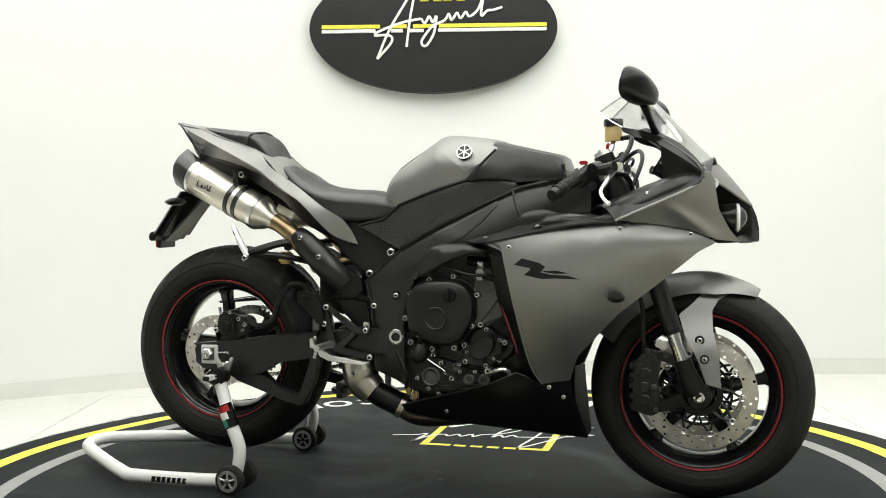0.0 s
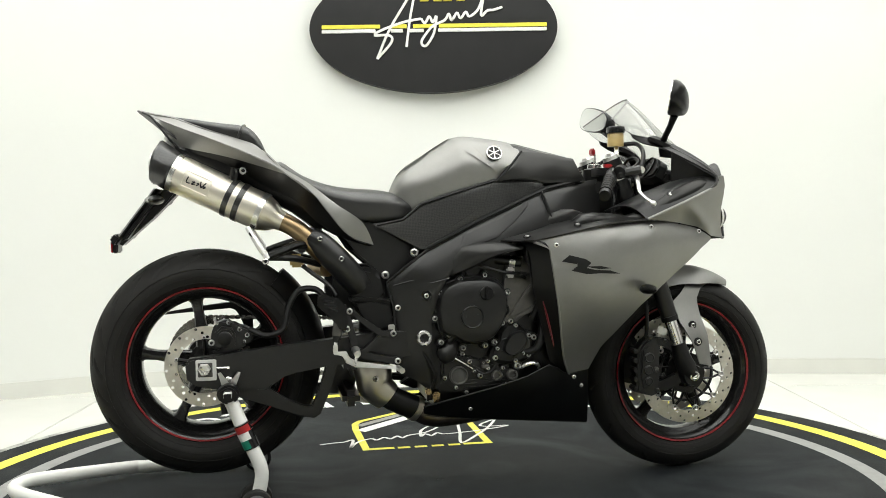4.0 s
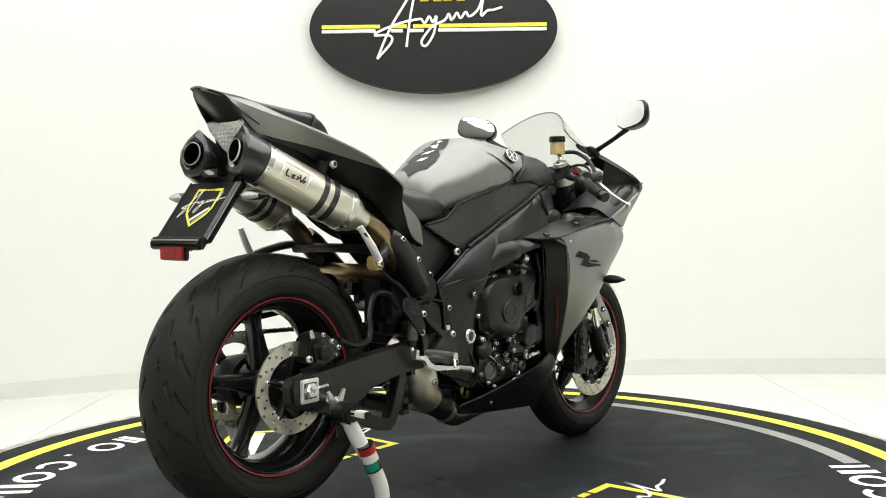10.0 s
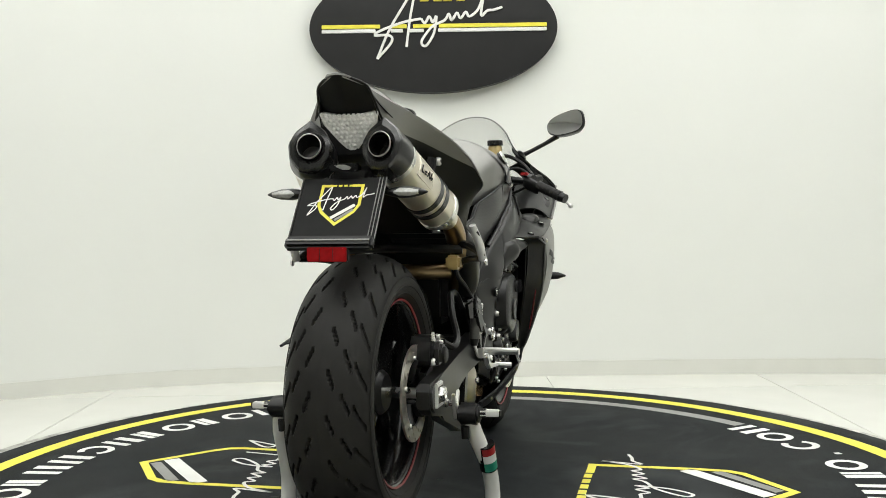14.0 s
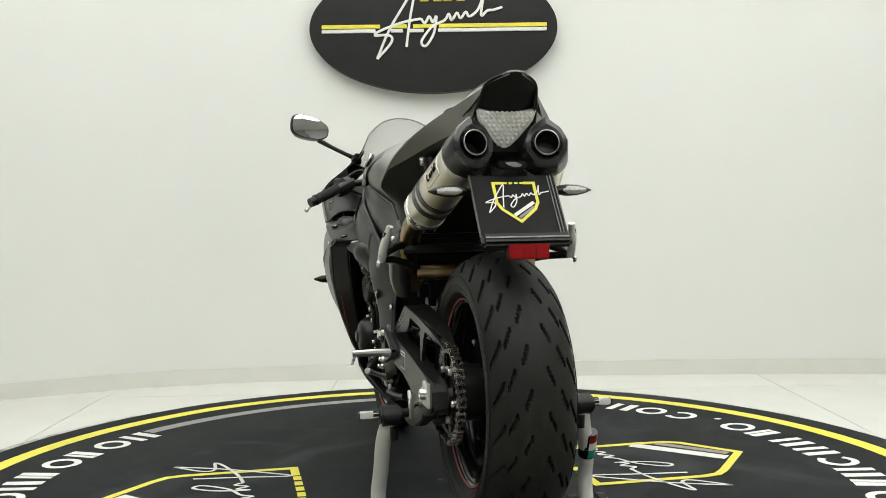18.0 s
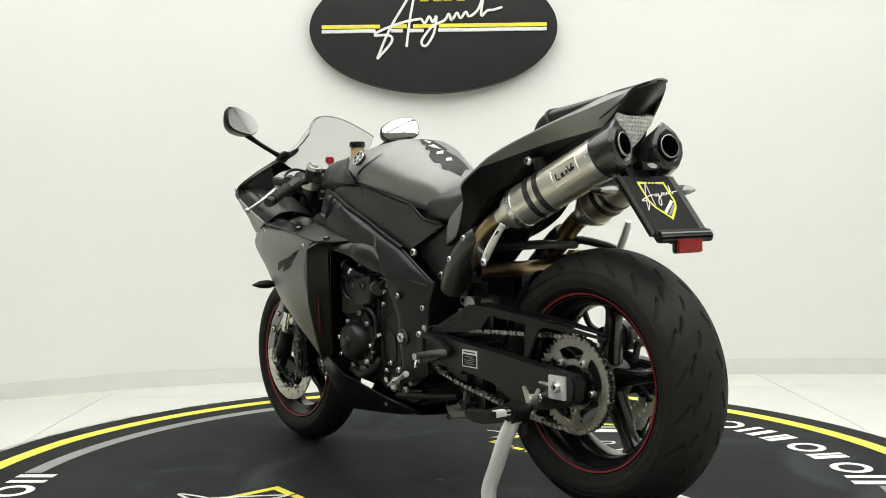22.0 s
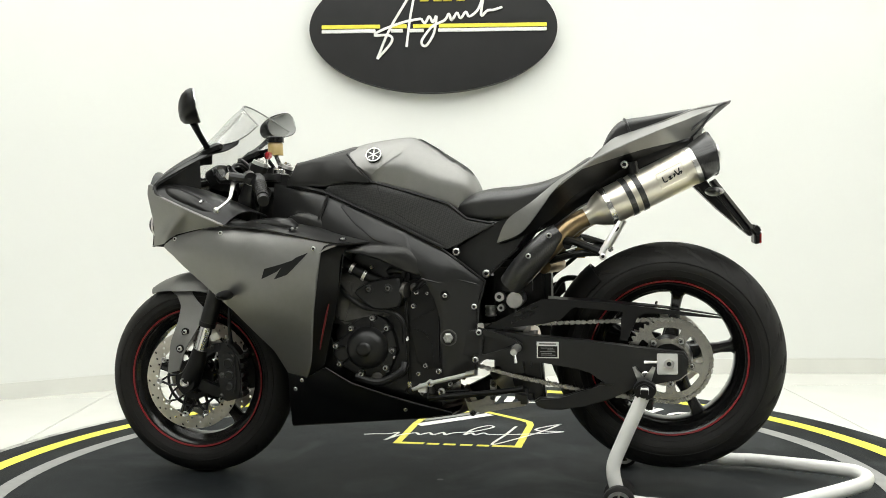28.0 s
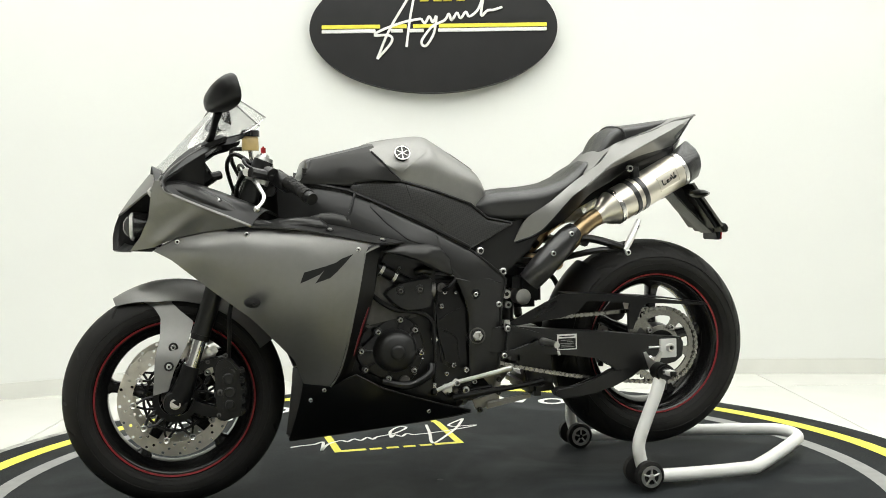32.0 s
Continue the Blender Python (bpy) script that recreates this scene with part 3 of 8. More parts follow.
# ---- the paddock stand ----
stand = thing("paddock_stand", "white tubular paddock stand with small black wheels under the rear axle", "stand")
part("base_tube", tube([(-0.545, -0.262, 0.045), (-0.60, -0.265, 0.03), (-0.86, -0.255, 0.026), (-0.93, -0.235, 0.03), (-1.14, -0.09, 0.05), (-1.185, -0.03, 0.054), (-1.185, 0.03, 0.054),
                         (-1.14, 0.09, 0.05), (-0.93, 0.235, 0.03), (-0.86, 0.255, 0.026), (-0.60, 0.265, 0.03), (-0.545, 0.262, 0.045)], 0.0195, 14, smooth=5), WHITEPAINT, stand)
for s in (1, -1):
    TOP_Y = 0.244 if s > 0 else 0.226
    part("upright_tube", tube([(-0.535, s * 0.262, 0.045), (-0.520, s * 0.262, 0.12), (-0.545, s * 0.258, 0.19), (-0.578, s * (TOP_Y + 0.012), 0.265), (-0.60, s * TOP_Y, 0.315)], 0.0185, 14, smooth=5), WHITEPAINT, stand)
    w = part("wheel", lathe([(0.008, -0.014), (0.034, -0.014), (0.041, -0.010), (0.0415, 0.010), (0.034, 0.014), (0.008, 0.014)], 28, pose(-0.535, s * 0.297, 0.0425)), RUBBER, stand)
    part("wheel_rim", lathe([(0.022, 0.0145), (0.031, 0.0145), (0.031, 0.017), (0.022, 0.017)], 24, pose(-0.535, s * 0.297, 0.0425) @ Matrix.Diagonal((1, s, 1, 1)), True), ALLOY, w)
    for k in range(5):
        a = radians(72 * k + 18)
        part("wheel_spoke", tube([(-0.535 + 0.006 * math.cos(a), s * 0.313, 0.0425 + 0.006 * math.sin(a)), (-0.535 + 0.026 * math.cos(a), s * 0.313, 0.0425 + 0.026 * math.sin(a))], 0.003, 6), ALLOY, w)
    part("hub_cap", lathe([(0.001, 0), (0.009, 0), (0.007, 0.006), (0.001, 0.007)], 14, pose(-0.535, s * 0.312, 0.0425) @ Matrix.Diagonal((1, s, 1, 1))), STEEL, w)
    w2 = again(w, pose(0, -s * 0.075, 0), stand)
    part("wheel_rim", lathe([(0.022, 0.0145), (0.031, 0.0145), (0.031, 0.017), (0.022, 0.017)], 24, pose(-0.535, s * 0.297, 0.0425) @ Matrix.Diagonal((1, -s, 1, 1)), True), ALLOY, w2)
    for k in range(5):
        a = radians(72 * k + 18)
        part("wheel_spoke", tube([(-0.535 + 0.006 * math.cos(a), s * 0.281, 0.0425 + 0.006 * math.sin(a)), (-0.535 + 0.026 * math.cos(a), s * 0.281, 0.0425 + 0.026 * math.sin(a))], 0.003, 6), ALLOY, w2)
    part("axle_bracket", tube([(-0.535, s * 0.215, 0.0425), (-0.535, s * 0.315, 0.0425)], 0.007, 8), STEEL, stand)
    part("clamp", prism(curve2([(-0.63, 0.335), (-0.625, 0.312), (-0.60, 0.300), (-0.578, 0.312), (-0.575, 0.335), (-0.60, 0.352)], 3), s * TOP_Y - 0.025, s * TOP_Y + 0.025, 0.006), PLASTIC, stand, "black rubber clamp")
    part("support_rod", tube([(-0.602, s * 0.20, 0.33), (-0.602, s * (TOP_Y + 0.04), 0.33)], 0.011, 10), PLASTIC, stand)
    part("rod_end", box(-0.602, s * (TOP_Y + 0.048), 0.33, 0.020, 0.046, 0.015, 0.002), WHITEPAINT, stand)
    part("rod_cap", box(-0.602, s * (TOP_Y + 0.0722), 0.33, 0.019, 0.003, 0.014, 0.001), PLASTIC, stand)
    part("fork_cradle", prism([(-0.612, 0.315), (-0.592, 0.315), (-0.570, 0.375), (-0.578, 0.378), (-0.600, 0.345), (-0.622, 0.378), (-0.630, 0.375)], s * 0.190, s * 0.197, 0.0015), ALLOY, stand, "bright forked cradle plate")
    part("hand_screw", tube([(-0.615, s * (TOP_Y - 0.008), 0.30), (-0.612, s * (TOP_Y - 0.008), 0.272)], 0.010, 8), PLASTIC, stand)
    if s > 0:
        continue
    e = part("sticker", tube([(-0.5425, s * 0.258, 0.186), (-0.570, s * 0.2555, 0.25)], 0.0213, 14), GLOSSBLACK, stand, "sticker with red, white and green fields")
    for c, q0, q1 in ((REDPLASTIC, 0.68, 0.95), (PRINTWHITE, 0.38, 0.68), (GREEN, 0.05, 0.38)):
        a, b = Vector((-0.5425, s * 0.258, 0.186)), Vector((-0.570, s * 0.2555, 0.25))
        bm = tube([a.lerp(b, q0), a.lerp(b, q1)], 0.0218, 14)
        bmesh.ops.delete(bm, geom=[f for f in bm.faces if f.calc_center_median().x > -0.552 or s * f.calc_center_median().y < 0.25], context="FACES")
        part("sticker_field", bm, c, e)
bm = bmesh.new()
for k in range(7):
    add_prism(bm, [(-0.80 + k * 0.017, 0.018), (-0.789 + k * 0.017, 0.018), (-0.786 + k * 0.017, 0.034), (-0.797 + k * 0.017, 0.034)], -0.282, -0.2765)
part("lettering_bars", bm, PLASTIC, stand, "black lettering on the tube")

# ---- the motorcycle ----
bike = thing("motorcycle", "satin grey sports motorcycle with black frame and twin titanium silencers", "motorcycle")
RA = Vector((-0.665, 0, 0.383))
FA = Vector((0.752, 0, 0.2955))


def ribbon(a, b, side, nu=30, nv=8, thick=0.004, bulge=(0, 0, 0)):
    """A panel between two lines in space, on one side."""
    A = smooth_path(a, 6)
    B = smooth_path(b, 6)
    grid = []
    for i in range(nu + 1):
        p, q = at_len(A, i / nu), at_len(B, i / nu)
        row = []
        for j in range(nv + 1):
            v = j / nv
            r = p.lerp(q, v) + Vector(bulge) * math.sin(math.pi * v)
            row.append((r.x, side * r.y, r.z))
        grid.append(row)
    return skin(outward(grid, side), thick)


# wheels
def tyre(prof, seg, grooves, m):
    """Tyre with slanted tread grooves pressed into its crown. prof: half section as (y, radius) from crown to bead."""
    half = smooth_path([(y, r, 0) for y, r in prof], 9)
    sec = [(-p.x, p.y) for p in half[:0:-1]] + [(p.x, p.y) for p in half]
    inner = [(y * 0.93, r - 0.012) for y, r in sec]
    bm = bmesh.new()
    rows = []
    for i in range(seg):
        a = 2 * math.pi * i / seg
        row = []
        for y, r in sec:
            dip = 0.0
            for y0, y1, lean, period, phase, width in grooves:
                if y0 <= abs(y) <= y1 and r > prof[0][1] * 0.8:
                    s = ((a * prof[0][1] + lean * (abs(y) - (y0 + y1) / 2) + (phase + (0.5 if y < 0 else 0)) * period) % period)
                    dip = max(dip, 0.008 * max(0.0, min(1.0, (width - abs(s - period / 2)) / (width * 0.45))))
            row.append(bm.verts.new(((r - dip) * math.cos(a), y, (r - dip) * math.sin(a))))
        rows.append(row)
    n = len(sec)
    for i in range(seg):
        a, b = rows[i], rows[(i + 1) % seg]
        for j in range(n - 1):
            bm.faces.new((a[j], a[j + 1], b[j + 1], b[j]))
    rows2 = [[bm.verts.new((r * math.cos(2 * math.pi * i / 60), y, r * math.sin(2 * math.pi * i / 60))) for y, r in (sec[0], inner[4], inner[-5], sec[-1])] for i in range(60)]
    for i in range(60):
        a, b = rows2[i], rows2[(i + 1) % 60]
        for j in range(3):
            bm.faces.new((a[j], b[j], b[j + 1], a[j + 1]))
    bmesh.ops.transform(bm, matrix=m, verts=bm.verts)
    return bm


def wheel(name, at, tyre_prof, grooves, half_rim, spokes0, hub_r, spoke_y):
    w = new(name)
    w.parent = bike
    m = Matrix.Translation(at)
    part("tyre", tyre(tyre_prof, 760, grooves, m), RUBBER, w, "black tyre with slanted grooves", sharp=30)
    h = half_rim
    for s in (1, -1):
        for y, r in ((tyre_prof[5][0] + 0.0004, tyre_prof[5][1]), (tyre_prof[6][0] + 0.0006, tyre_prof[6][1]), (tyre_prof[4][0] + 0.0004, tyre_prof[4][1] + 0.004)):
            part("sidewall_rib", lathe([(r - 0.0012, s * (y - 0.001)), (r - 0.0004, s * (y + 0.0008)), (r + 0.0004, s * (y + 0.0008)), (r + 0.0012, s * (y - 0.001))], 80, m, True), RUBBER, w)
    prof = [(0.2075, h - 0.004), (0.2165, h), (0.219, h - 0.002), (0.217, h - 0.010), (0.200, h - 0.020), (0.192, h * 0.45), (0.190, 0), (0.192, -h * 0.45), (0.200, -h + 0.020), (0.217, -h + 0.010), (0.219, -h + 0.002),
            (0.2165, -h), (0.2075, -h + 0.004), (0.190, -h + 0.022), (0.180, -h * 0.4), (0.178, 0), (0.180, h * 0.4), (0.190, h - 0.022)]
    rim = part("rim", lathe(prof, 96, m, True), GLOSSBLACK, w, "gloss black cast rim")
    for s in (1, -1):
        part("rim_stripe", lathe([(0.2100, s * (h - 0.0010)), (0.2145, s * (h + 0.0008)), (0.2145, s * (h + 0.0026)), (0.2100, s * (h + 0.0010))], 96, m, True), REDLINE, rim, "thin red rim tape")
    for k in range(5):
        a = radians(spokes0 + 72 * k)
        secs = []
        for q, wd, th in ((hub_r * 0.8, 0.026, spoke_y), (0.09, 0.019, spoke_y * 0.8), (0.14, 0.014, spoke_y * 0.65), (0.170, 0.017, spoke_y * 0.7), (0.186, 0.030, spoke_y * 0.9)):
            ring = []
            for i in range(12):
                b = 2 * math.pi * i / 12
                u, v = math.copysign(abs(math.cos(b)) ** 0.6, math.cos(b)) * wd, math.copysign(abs(math.sin(b)) ** 0.6, math.sin(b)) * th
                ring.append(at + Vector((q * math.cos(a) - u * math.sin(a), v, q * math.sin(a) + u * math.cos(a))))
            secs.append(ring)
        part("spoke", loft(secs), GLOSSBLACK, w)
    part("hub", lathe([(0.012, -spoke_y - 0.012), (hub_r * 0.8, -spoke_y - 0.012), (hub_r, -spoke_y), (hub_r * 0.85, 0), (hub_r, spoke_y), (hub_r * 0.8, spoke_y + 0.012), (0.012, spoke_y + 0.012)], 32, m), FRAMEBLACK, w)
    return w


REAR_GROOVES = [(0.017, 0.032, -2.5, 0.092, 0.0, 0.0085), (0.044, 0.060, -2.5, 0.092, 0.5, 0.0085), (0.068, 0.088, -2.5, 0.092, 0.1, 0.0095)]
rear_wheel = wheel("rear_wheel", RA, [(0, 0.3185), (0.03, 0.3155), (0.06, 0.303), (0.082, 0.284), (0.094, 0.262), (0.0945, 0.245), (0.088, 0.228), (0.080, 0.219), (0.074, 0.214)], REAR_GROOVES, 0.077, 99, 0.052, 0.034)
FRONT_GROOVES = [(0.008, 0.024, 1.2, 0.15, 0.0, 0.004), (0.028, 0.046, 1.2, 0.15, 0.5, 0.004)]
front_wheel = wheel("front_wheel", FA, [(0, 0.2995), (0.02, 0.296), (0.04, 0.284), (0.055, 0.266), (0.060, 0.250), (0.059, 0.236), (0.054, 0.224), (0.048, 0.216)], FRONT_GROOVES, 0.050, 12, 0.040, 0.026)


def disc(r0, r1, y, thick, sectors, rows, m, wave=0.0):
    """A drilled brake disc: every other cell of its ring has a hole."""
    bm = bmesh.new()

    def pt(a, r, yy):
        return m @ Vector((r * math.cos(a), yy, r * math.sin(a)))

    layers = []
    for yy in (y - thick / 2, y + thick / 2):
        V = {}

        def gv(i, j):
            i %= 2 * sectors
            if (i, j) not in V:
                V[(i, j)] = bm.verts.new(pt(math.pi * i / sectors, r0 + (r1 - r0) * j / (2 * rows), yy))
            return V[(i, j)]

        holes = []
        for s in range(sectors):
            for q in range(rows):
                i, j = 2 * s, 2 * q
                loop = [gv(i, j), gv(i + 1, j), gv(i + 2, j), gv(i + 2, j + 1), gv(i + 2, j + 2), gv(i + 1, j + 2), gv(i, j + 2), gv(i, j + 1)]
                if (s + q * 2) % 3 == 0:
                    ac, rc = math.pi * (i + 1) / sectors, r0 + (r1 - r0) * (j + 1) / (2 * rows)
                    hr = 0.0043
                    hole = []
                    for e in range(8):
                        b = radians(225 + 45 * e)
                        hole.append(bm.verts.new(pt(ac + hr * math.cos(b) / rc, rc + hr * math.sin(b), yy)))
                    for e in range(8):
                        bm.faces.new((loop[e], loop[(e + 1) % 8], hole[(e + 1) % 8], hole[e]))
                    holes.append(hole)
                else:
                    bm.faces.new(loop)
        layers.append((V, holes))
    (V0, H0), (V1, H1) = layers
    for a, b in zip(H0, H1):
        for e in range(8):
            bm.faces.new((a[e], b[e], b[(e + 1) % 8], a[(e + 1) % 8]))
    for j in (0, 2 * rows):
        for i in range(2 * sectors):
            k = (i + 1) % (2 * sectors)
            bm.faces.new((V0[(i, j)], V0[(k, j)], V1[(k, j)], V1[(i, j)]))
    return bm


for s in (1, -1):
    d = part("brake_disc", disc(0.1135, 0.1515, s * 0.075, 0.005, 60, 3, Matrix.Translation(FA)), DISC, front_wheel, "drilled steel brake disc")
    for k in range(10):
        a = radians(36 * k + 32)
        c, n = math.cos(a), math.sin(a)
        for lean in (-0.30, 0.30):
            part("carrier_arm", tube([FA + Vector((0.050 * math.cos(a + lean * 1.1), s * 0.062, 0.050 * math.sin(a + lean * 1.1))), FA + Vector((0.082 * math.cos(a + lean * 0.6), s * 0.07, 0.082 * math.sin(a + lean * 0.6))), FA + Vector((0.109 * c, s * 0.075, 0.109 * n))], 0.0048, 6, flat=0.7), PLASTIC, d)
    part("carrier_ring", lathe([(0.080, s * 0.067), (0.087, s * 0.068), (0.087, s * 0.073), (0.080, s * 0.072)], 48, Matrix.Translation(FA), True), PLASTIC, d)
    bm = lathe([(0.045, s * 0.058), (0.062, s * 0.058), (0.062, s * 0.068), (0.045, s * 0.068)], 32, Matrix.Translation(FA), True)
    part("disc_carrier", bm, PLASTIC, d, "black disc carrier")
    for k in range(10):
        a = radians(36 * k + 32)
        part("disc_bobbin", lathe([(0.0042, 0.074), (0.0092, 0.074), (0.0092, 0.081), (0.0075, 0.083), (0.0042, 0.081)], 16, Matrix.Translation(FA + Vector((0.1105 * math.cos(a), 0, 0.1105 * math.sin(a)))) @ Matrix.Diagonal((1, s, 1, 1)), True), ZINC, d)
d = part("brake_disc", disc(0.075, 0.110, -0.112, 0.005, 40, 3, Matrix.Translation(RA)), DISC, rear_wheel, "drilled rear brake disc")
for k in range(5):
    a = radians(72 * k + 20)
    part("carrier_arm", tube([RA + Vector((0.03 * math.cos(a), -0.10, 0.03 * math.sin(a))), RA + Vector((0.078 * math.cos(a), -0.112, 0.078 * math.sin(a)))], 0.012, 8, flat=0.5), PLASTIC, d)
for k in range(5):
    a = radians(72 * k + 20)
    bolt(d, RA.x + 0.08 * math.cos(a), -0.1145, RA.z + 0.08 * math.sin(a), -1, 0.006, 0.004)

# rear sprocket and chain
bm = bmesh.new()
teeth = 45
outer = []
for i in range(teeth * 4):
    a = 2 * math.pi * i / (teeth * 4)
    r = 0.1165 if i % 4 in (0, 1) else 0.1085
    outer.append((a, r))
ringo = [[bm.verts.new(RA + Vector((r * math.cos(a), yy, r * math.sin(a)))) for a, r in outer] for yy in (0.112, 0.119)]
ringi = [[bm.verts.new(RA + Vector((0.090 * math.cos(a), yy, 0.090 * math.sin(a)))) for a, r in outer] for yy in (0.112, 0.119)]
nt_ = len(outer)
for i in range(nt_):
    k = (i + 1) % nt_
    for lay in (0, 1):
        bm.faces.new((ringo[lay][i], ringo[lay][k], ringi[lay][k], ringi[lay][i]))
    bm.faces.new((ringo[0][i], ringo[0][k], ringo[1][k], ringo[1][i]))
    bm.faces.new((ringi[0][i], ringi[0][k], ringi[1][k], ringi[1][i]))
for k in range(5):
    a = radians(72 * k + 50)
    u, w = Vector((math.cos(a), 0, math.sin(a))), Vector((-math.sin(a), 0, math.cos(a)))
    secs = []
    for q, wd in ((0.052, 0.017), (0.07, 0.012), (0.085, 0.014), (0.093, 0.026)):
        secs.append([RA + u * q + w * wd * e + Vector((0, y, 0)) for e, y in ((-1, 0.1125), (1, 0.1125), (1, 0.1185), (-1, 0.1185))])
    b2 = loft(secs)
    tmp = bpy.data.meshes.new("tmp")
    b2.to_mesh(tmp)
    b2.free()
    bm.from_mesh(tmp)
    bpy.data.meshes.remove(tmp)
add_lathe(bm, [(0.046, 0.1125), (0.060, 0.1125), (0.060, 0.1185), (0.046, 0.1185)], 40, Matrix.Translation(RA), True)
sprocket = part("sprocket", bm, SPROCKET, rear_wheel, "bare alloy rear sprocket")
for k in range(5):
    a = radians(72 * k + 50)
    bolt(sprocket, RA.x + 0.062 * math.cos(a), 0.119, RA.z + 0.062 * math.sin(a), 1, 0.0085, 0.008)
part("sprocket_carrier", lathe([(0.02, 0.045), (0.062, 0.045), (0.066, 0.08), (0.060, 0.111), (0.02, 0.111)], 32, Matrix.Translation(RA)), FRAMEBLACK, rear_wheel)

FS = Vector((-0.055, 0, 0.427))
loop = []
for i in range(40):
    a = radians(92 - 4.7 * i)
    loop.append(FS + Vector((0.043 * math.cos(a), 0, 0.043 * math.sin(a))))
lower = loop[-1].copy()
for i in range(1, 24):
    q = i / 24
    loop.append(lower.lerp(RA + Vector((-0.008, 0, -0.1127)), q) - Vector((0, 0, 0.072 * q * (1 - q))))
for i in range(60):
    a = radians(266 - 2.92 * i)
    loop.append(RA + Vector((0.113 * math.cos(a), 0, 0.113 * math.sin(a))))
loop.append(loop[0].copy())
length = sum((loop[i + 1] - loop[i]).length for i in range(len(loop) - 1))
links = int(length / 0.0159 / 2) * 2
bm = bmesh.new()
for i in range(links):
    p, q = at_len(loop, i / links), at_len(loop, ((i + 1) % links) / links)
    d = (q - p).normalized()
    n = Vector((-d.z, 0, d.x))
    off = 0.0062 if i % 2 else 0.0090
    for sy in (1, -1):
        y0 = 0.1155 + sy * off
        ring = []
        for u, v in ((-0.25, -0.5), (0.15, -0.52), (0.5, -0.24), (0.85, -0.52), (1.25, -0.5), (1.45, 0), (1.25, 0.5), (0.85, 0.52), (0.5, 0.24), (0.15, 0.52), (-0.25, 0.5), (-0.45, 0)):
            ring.append(p + d * (u * 0.0159 * 0.70 + 0.0024) + n * v * 0.0108)
        a = [bm.verts.new((r.x, y0 - 0.0009, r.z)) for r in ring]
        b = [bm.verts.new((r.x, y0 + 0.0009, r.z)) for r in ring]
        for j in range(12):
            bm.faces.new((a[j], a[(j + 1) % 12], b[(j + 1) % 12], b[j]))
        bm.faces.new(a[::-1])
        bm.faces.new(b)
    add_lathe(bm, [(0.0005, -0.0115), (0.0042, -0.0115), (0.0042, 0.0115), (0.0005, 0.0115)], 7, Matrix.Translation((p.x, 0.1155, p.z)))
part("drive_chain", bm, CHAIN, bike, "steel roller chain")

# swingarm
swingarm = new("swingarm")
swingarm.parent = bike
BEAM = [(-0.716, 0.395), (-0.705, 0.412), (-0.58, 0.424), (-0.448, 0.440), (-0.333, 0.450), (-0.20, 0.464), (-0.06, 0.470), (-0.04, 0.44), (-0.06, 0.40), (-0.18, 0.385), (-0.331, 0.378), (-0.425, 0.369), (-0.458, 0.359), (-0.485, 0.340), (-0.498, 0.322), (-0.60, 0.318), (-0.69, 0.338), (-0.712, 0.355)]
BRACE = [(-0.62, 0.325), (-0.50, 0.326), (-0.495, 0.316), (-0.45, 0.290), (-0.405, 0.264), (-0.380, 0.262), (-0.366, 0.285), (-0.350, 0.330), (-0.342, 0.386), (-0.310, 0.386), (-0.313, 0.360), (-0.330, 0.310), (-0.358, 0.245), (-0.375, 0.234), (-0.42, 0.242), (-0.498, 0.275), (-0.575, 0.302)]
RAIL = [(-0.60, 0.330), (-0.485, 0.324), (-0.455, 0.303), (-0.40, 0.284), (-0.37, 0.280), (-0.318, 0.280), (-0.304, 0.270), (-0.312, 0.256), (-0.335, 0.248), (-0.38, 0.248), (-0.44, 0.260), (-0.50, 0.276), (-0.55, 0.300)]
part("brace_leg", prism([(-0.330, 0.262), (-0.318, 0.390), (-0.25, 0.395), (-0.235, 0.32), (-0.25, 0.258)], 0.055, 0.098, 0.006), FRAMEBLACK, swingarm)
for s in (1, -1):
    part("beam", prism(BEAM, s * 0.128, s * 0.166, 0.006), FRAMEBLACK, swingarm)
    part("brace", prism(RAIL if s > 0 else BRACE, s * 0.130, s * 0.160, 0.005), FRAMEBLACK, swingarm)
    part("axle_block", box(-0.661, s * 0.168, 0.381, 0.054, 0.010, 0.056, 0.002), BLOCK, swingarm, "bright chain adjuster block")
    if s < 0:
        part("block_recess", box(-0.663, s * 0.1735, 0.382, 0.038, 0.002, 0.038, 0.0008), ENGINEGREY, swingarm)
    part("axle_nut", lathe([(0.008, 0.0), (0.0185, 0.0), (0.0185, 0.010), (0.015, 0.014), (0.010, 0.014), (0.008, 0.005)], 6 if s < 0 else 20, pose(-0.665, s * 0.172, 0.383) @ Matrix.Diagonal((1 if s < 0 else 0.7, s, 1 if s < 0 else 0.7, 1))), STEEL, swingarm)
    if s > 0:
        part("axle_bore", lathe([(0.001, 0), (0.0088, 0), (0.0088, 0.006), (0.001, 0.006)], 16, pose(-0.665, 0.174, 0.383)), GLOSSBLACK, swingarm)
    part("adjuster_screw", tube([(-0.635, s * 0.166, 0.385), (-0.600, s * 0.166, 0.385)], 0.004, 8), STEEL, swingarm)
    part("stand_bobbin", lathe([(0.003, 0), (0.011, 0), (0.011, 0.008), (0.007, 0.012), (0.011, 0.030), (0.003, 0.030)], 14, pose(-0.603, s * 0.165, 0.351) @ Matrix.Diagonal((1, s, 1, 1))), STEEL, swingarm)
part("cross_member", box(-0.24, 0, 0.40, 0.10, 0.27, 0.12, 0.02), FRAMEBLACK, swingarm)
part("axle", tube([(-0.665, -0.165, 0.383), (-0.665, 0.165, 0.383)], 0.0125, 16), STEEL, swingarm)
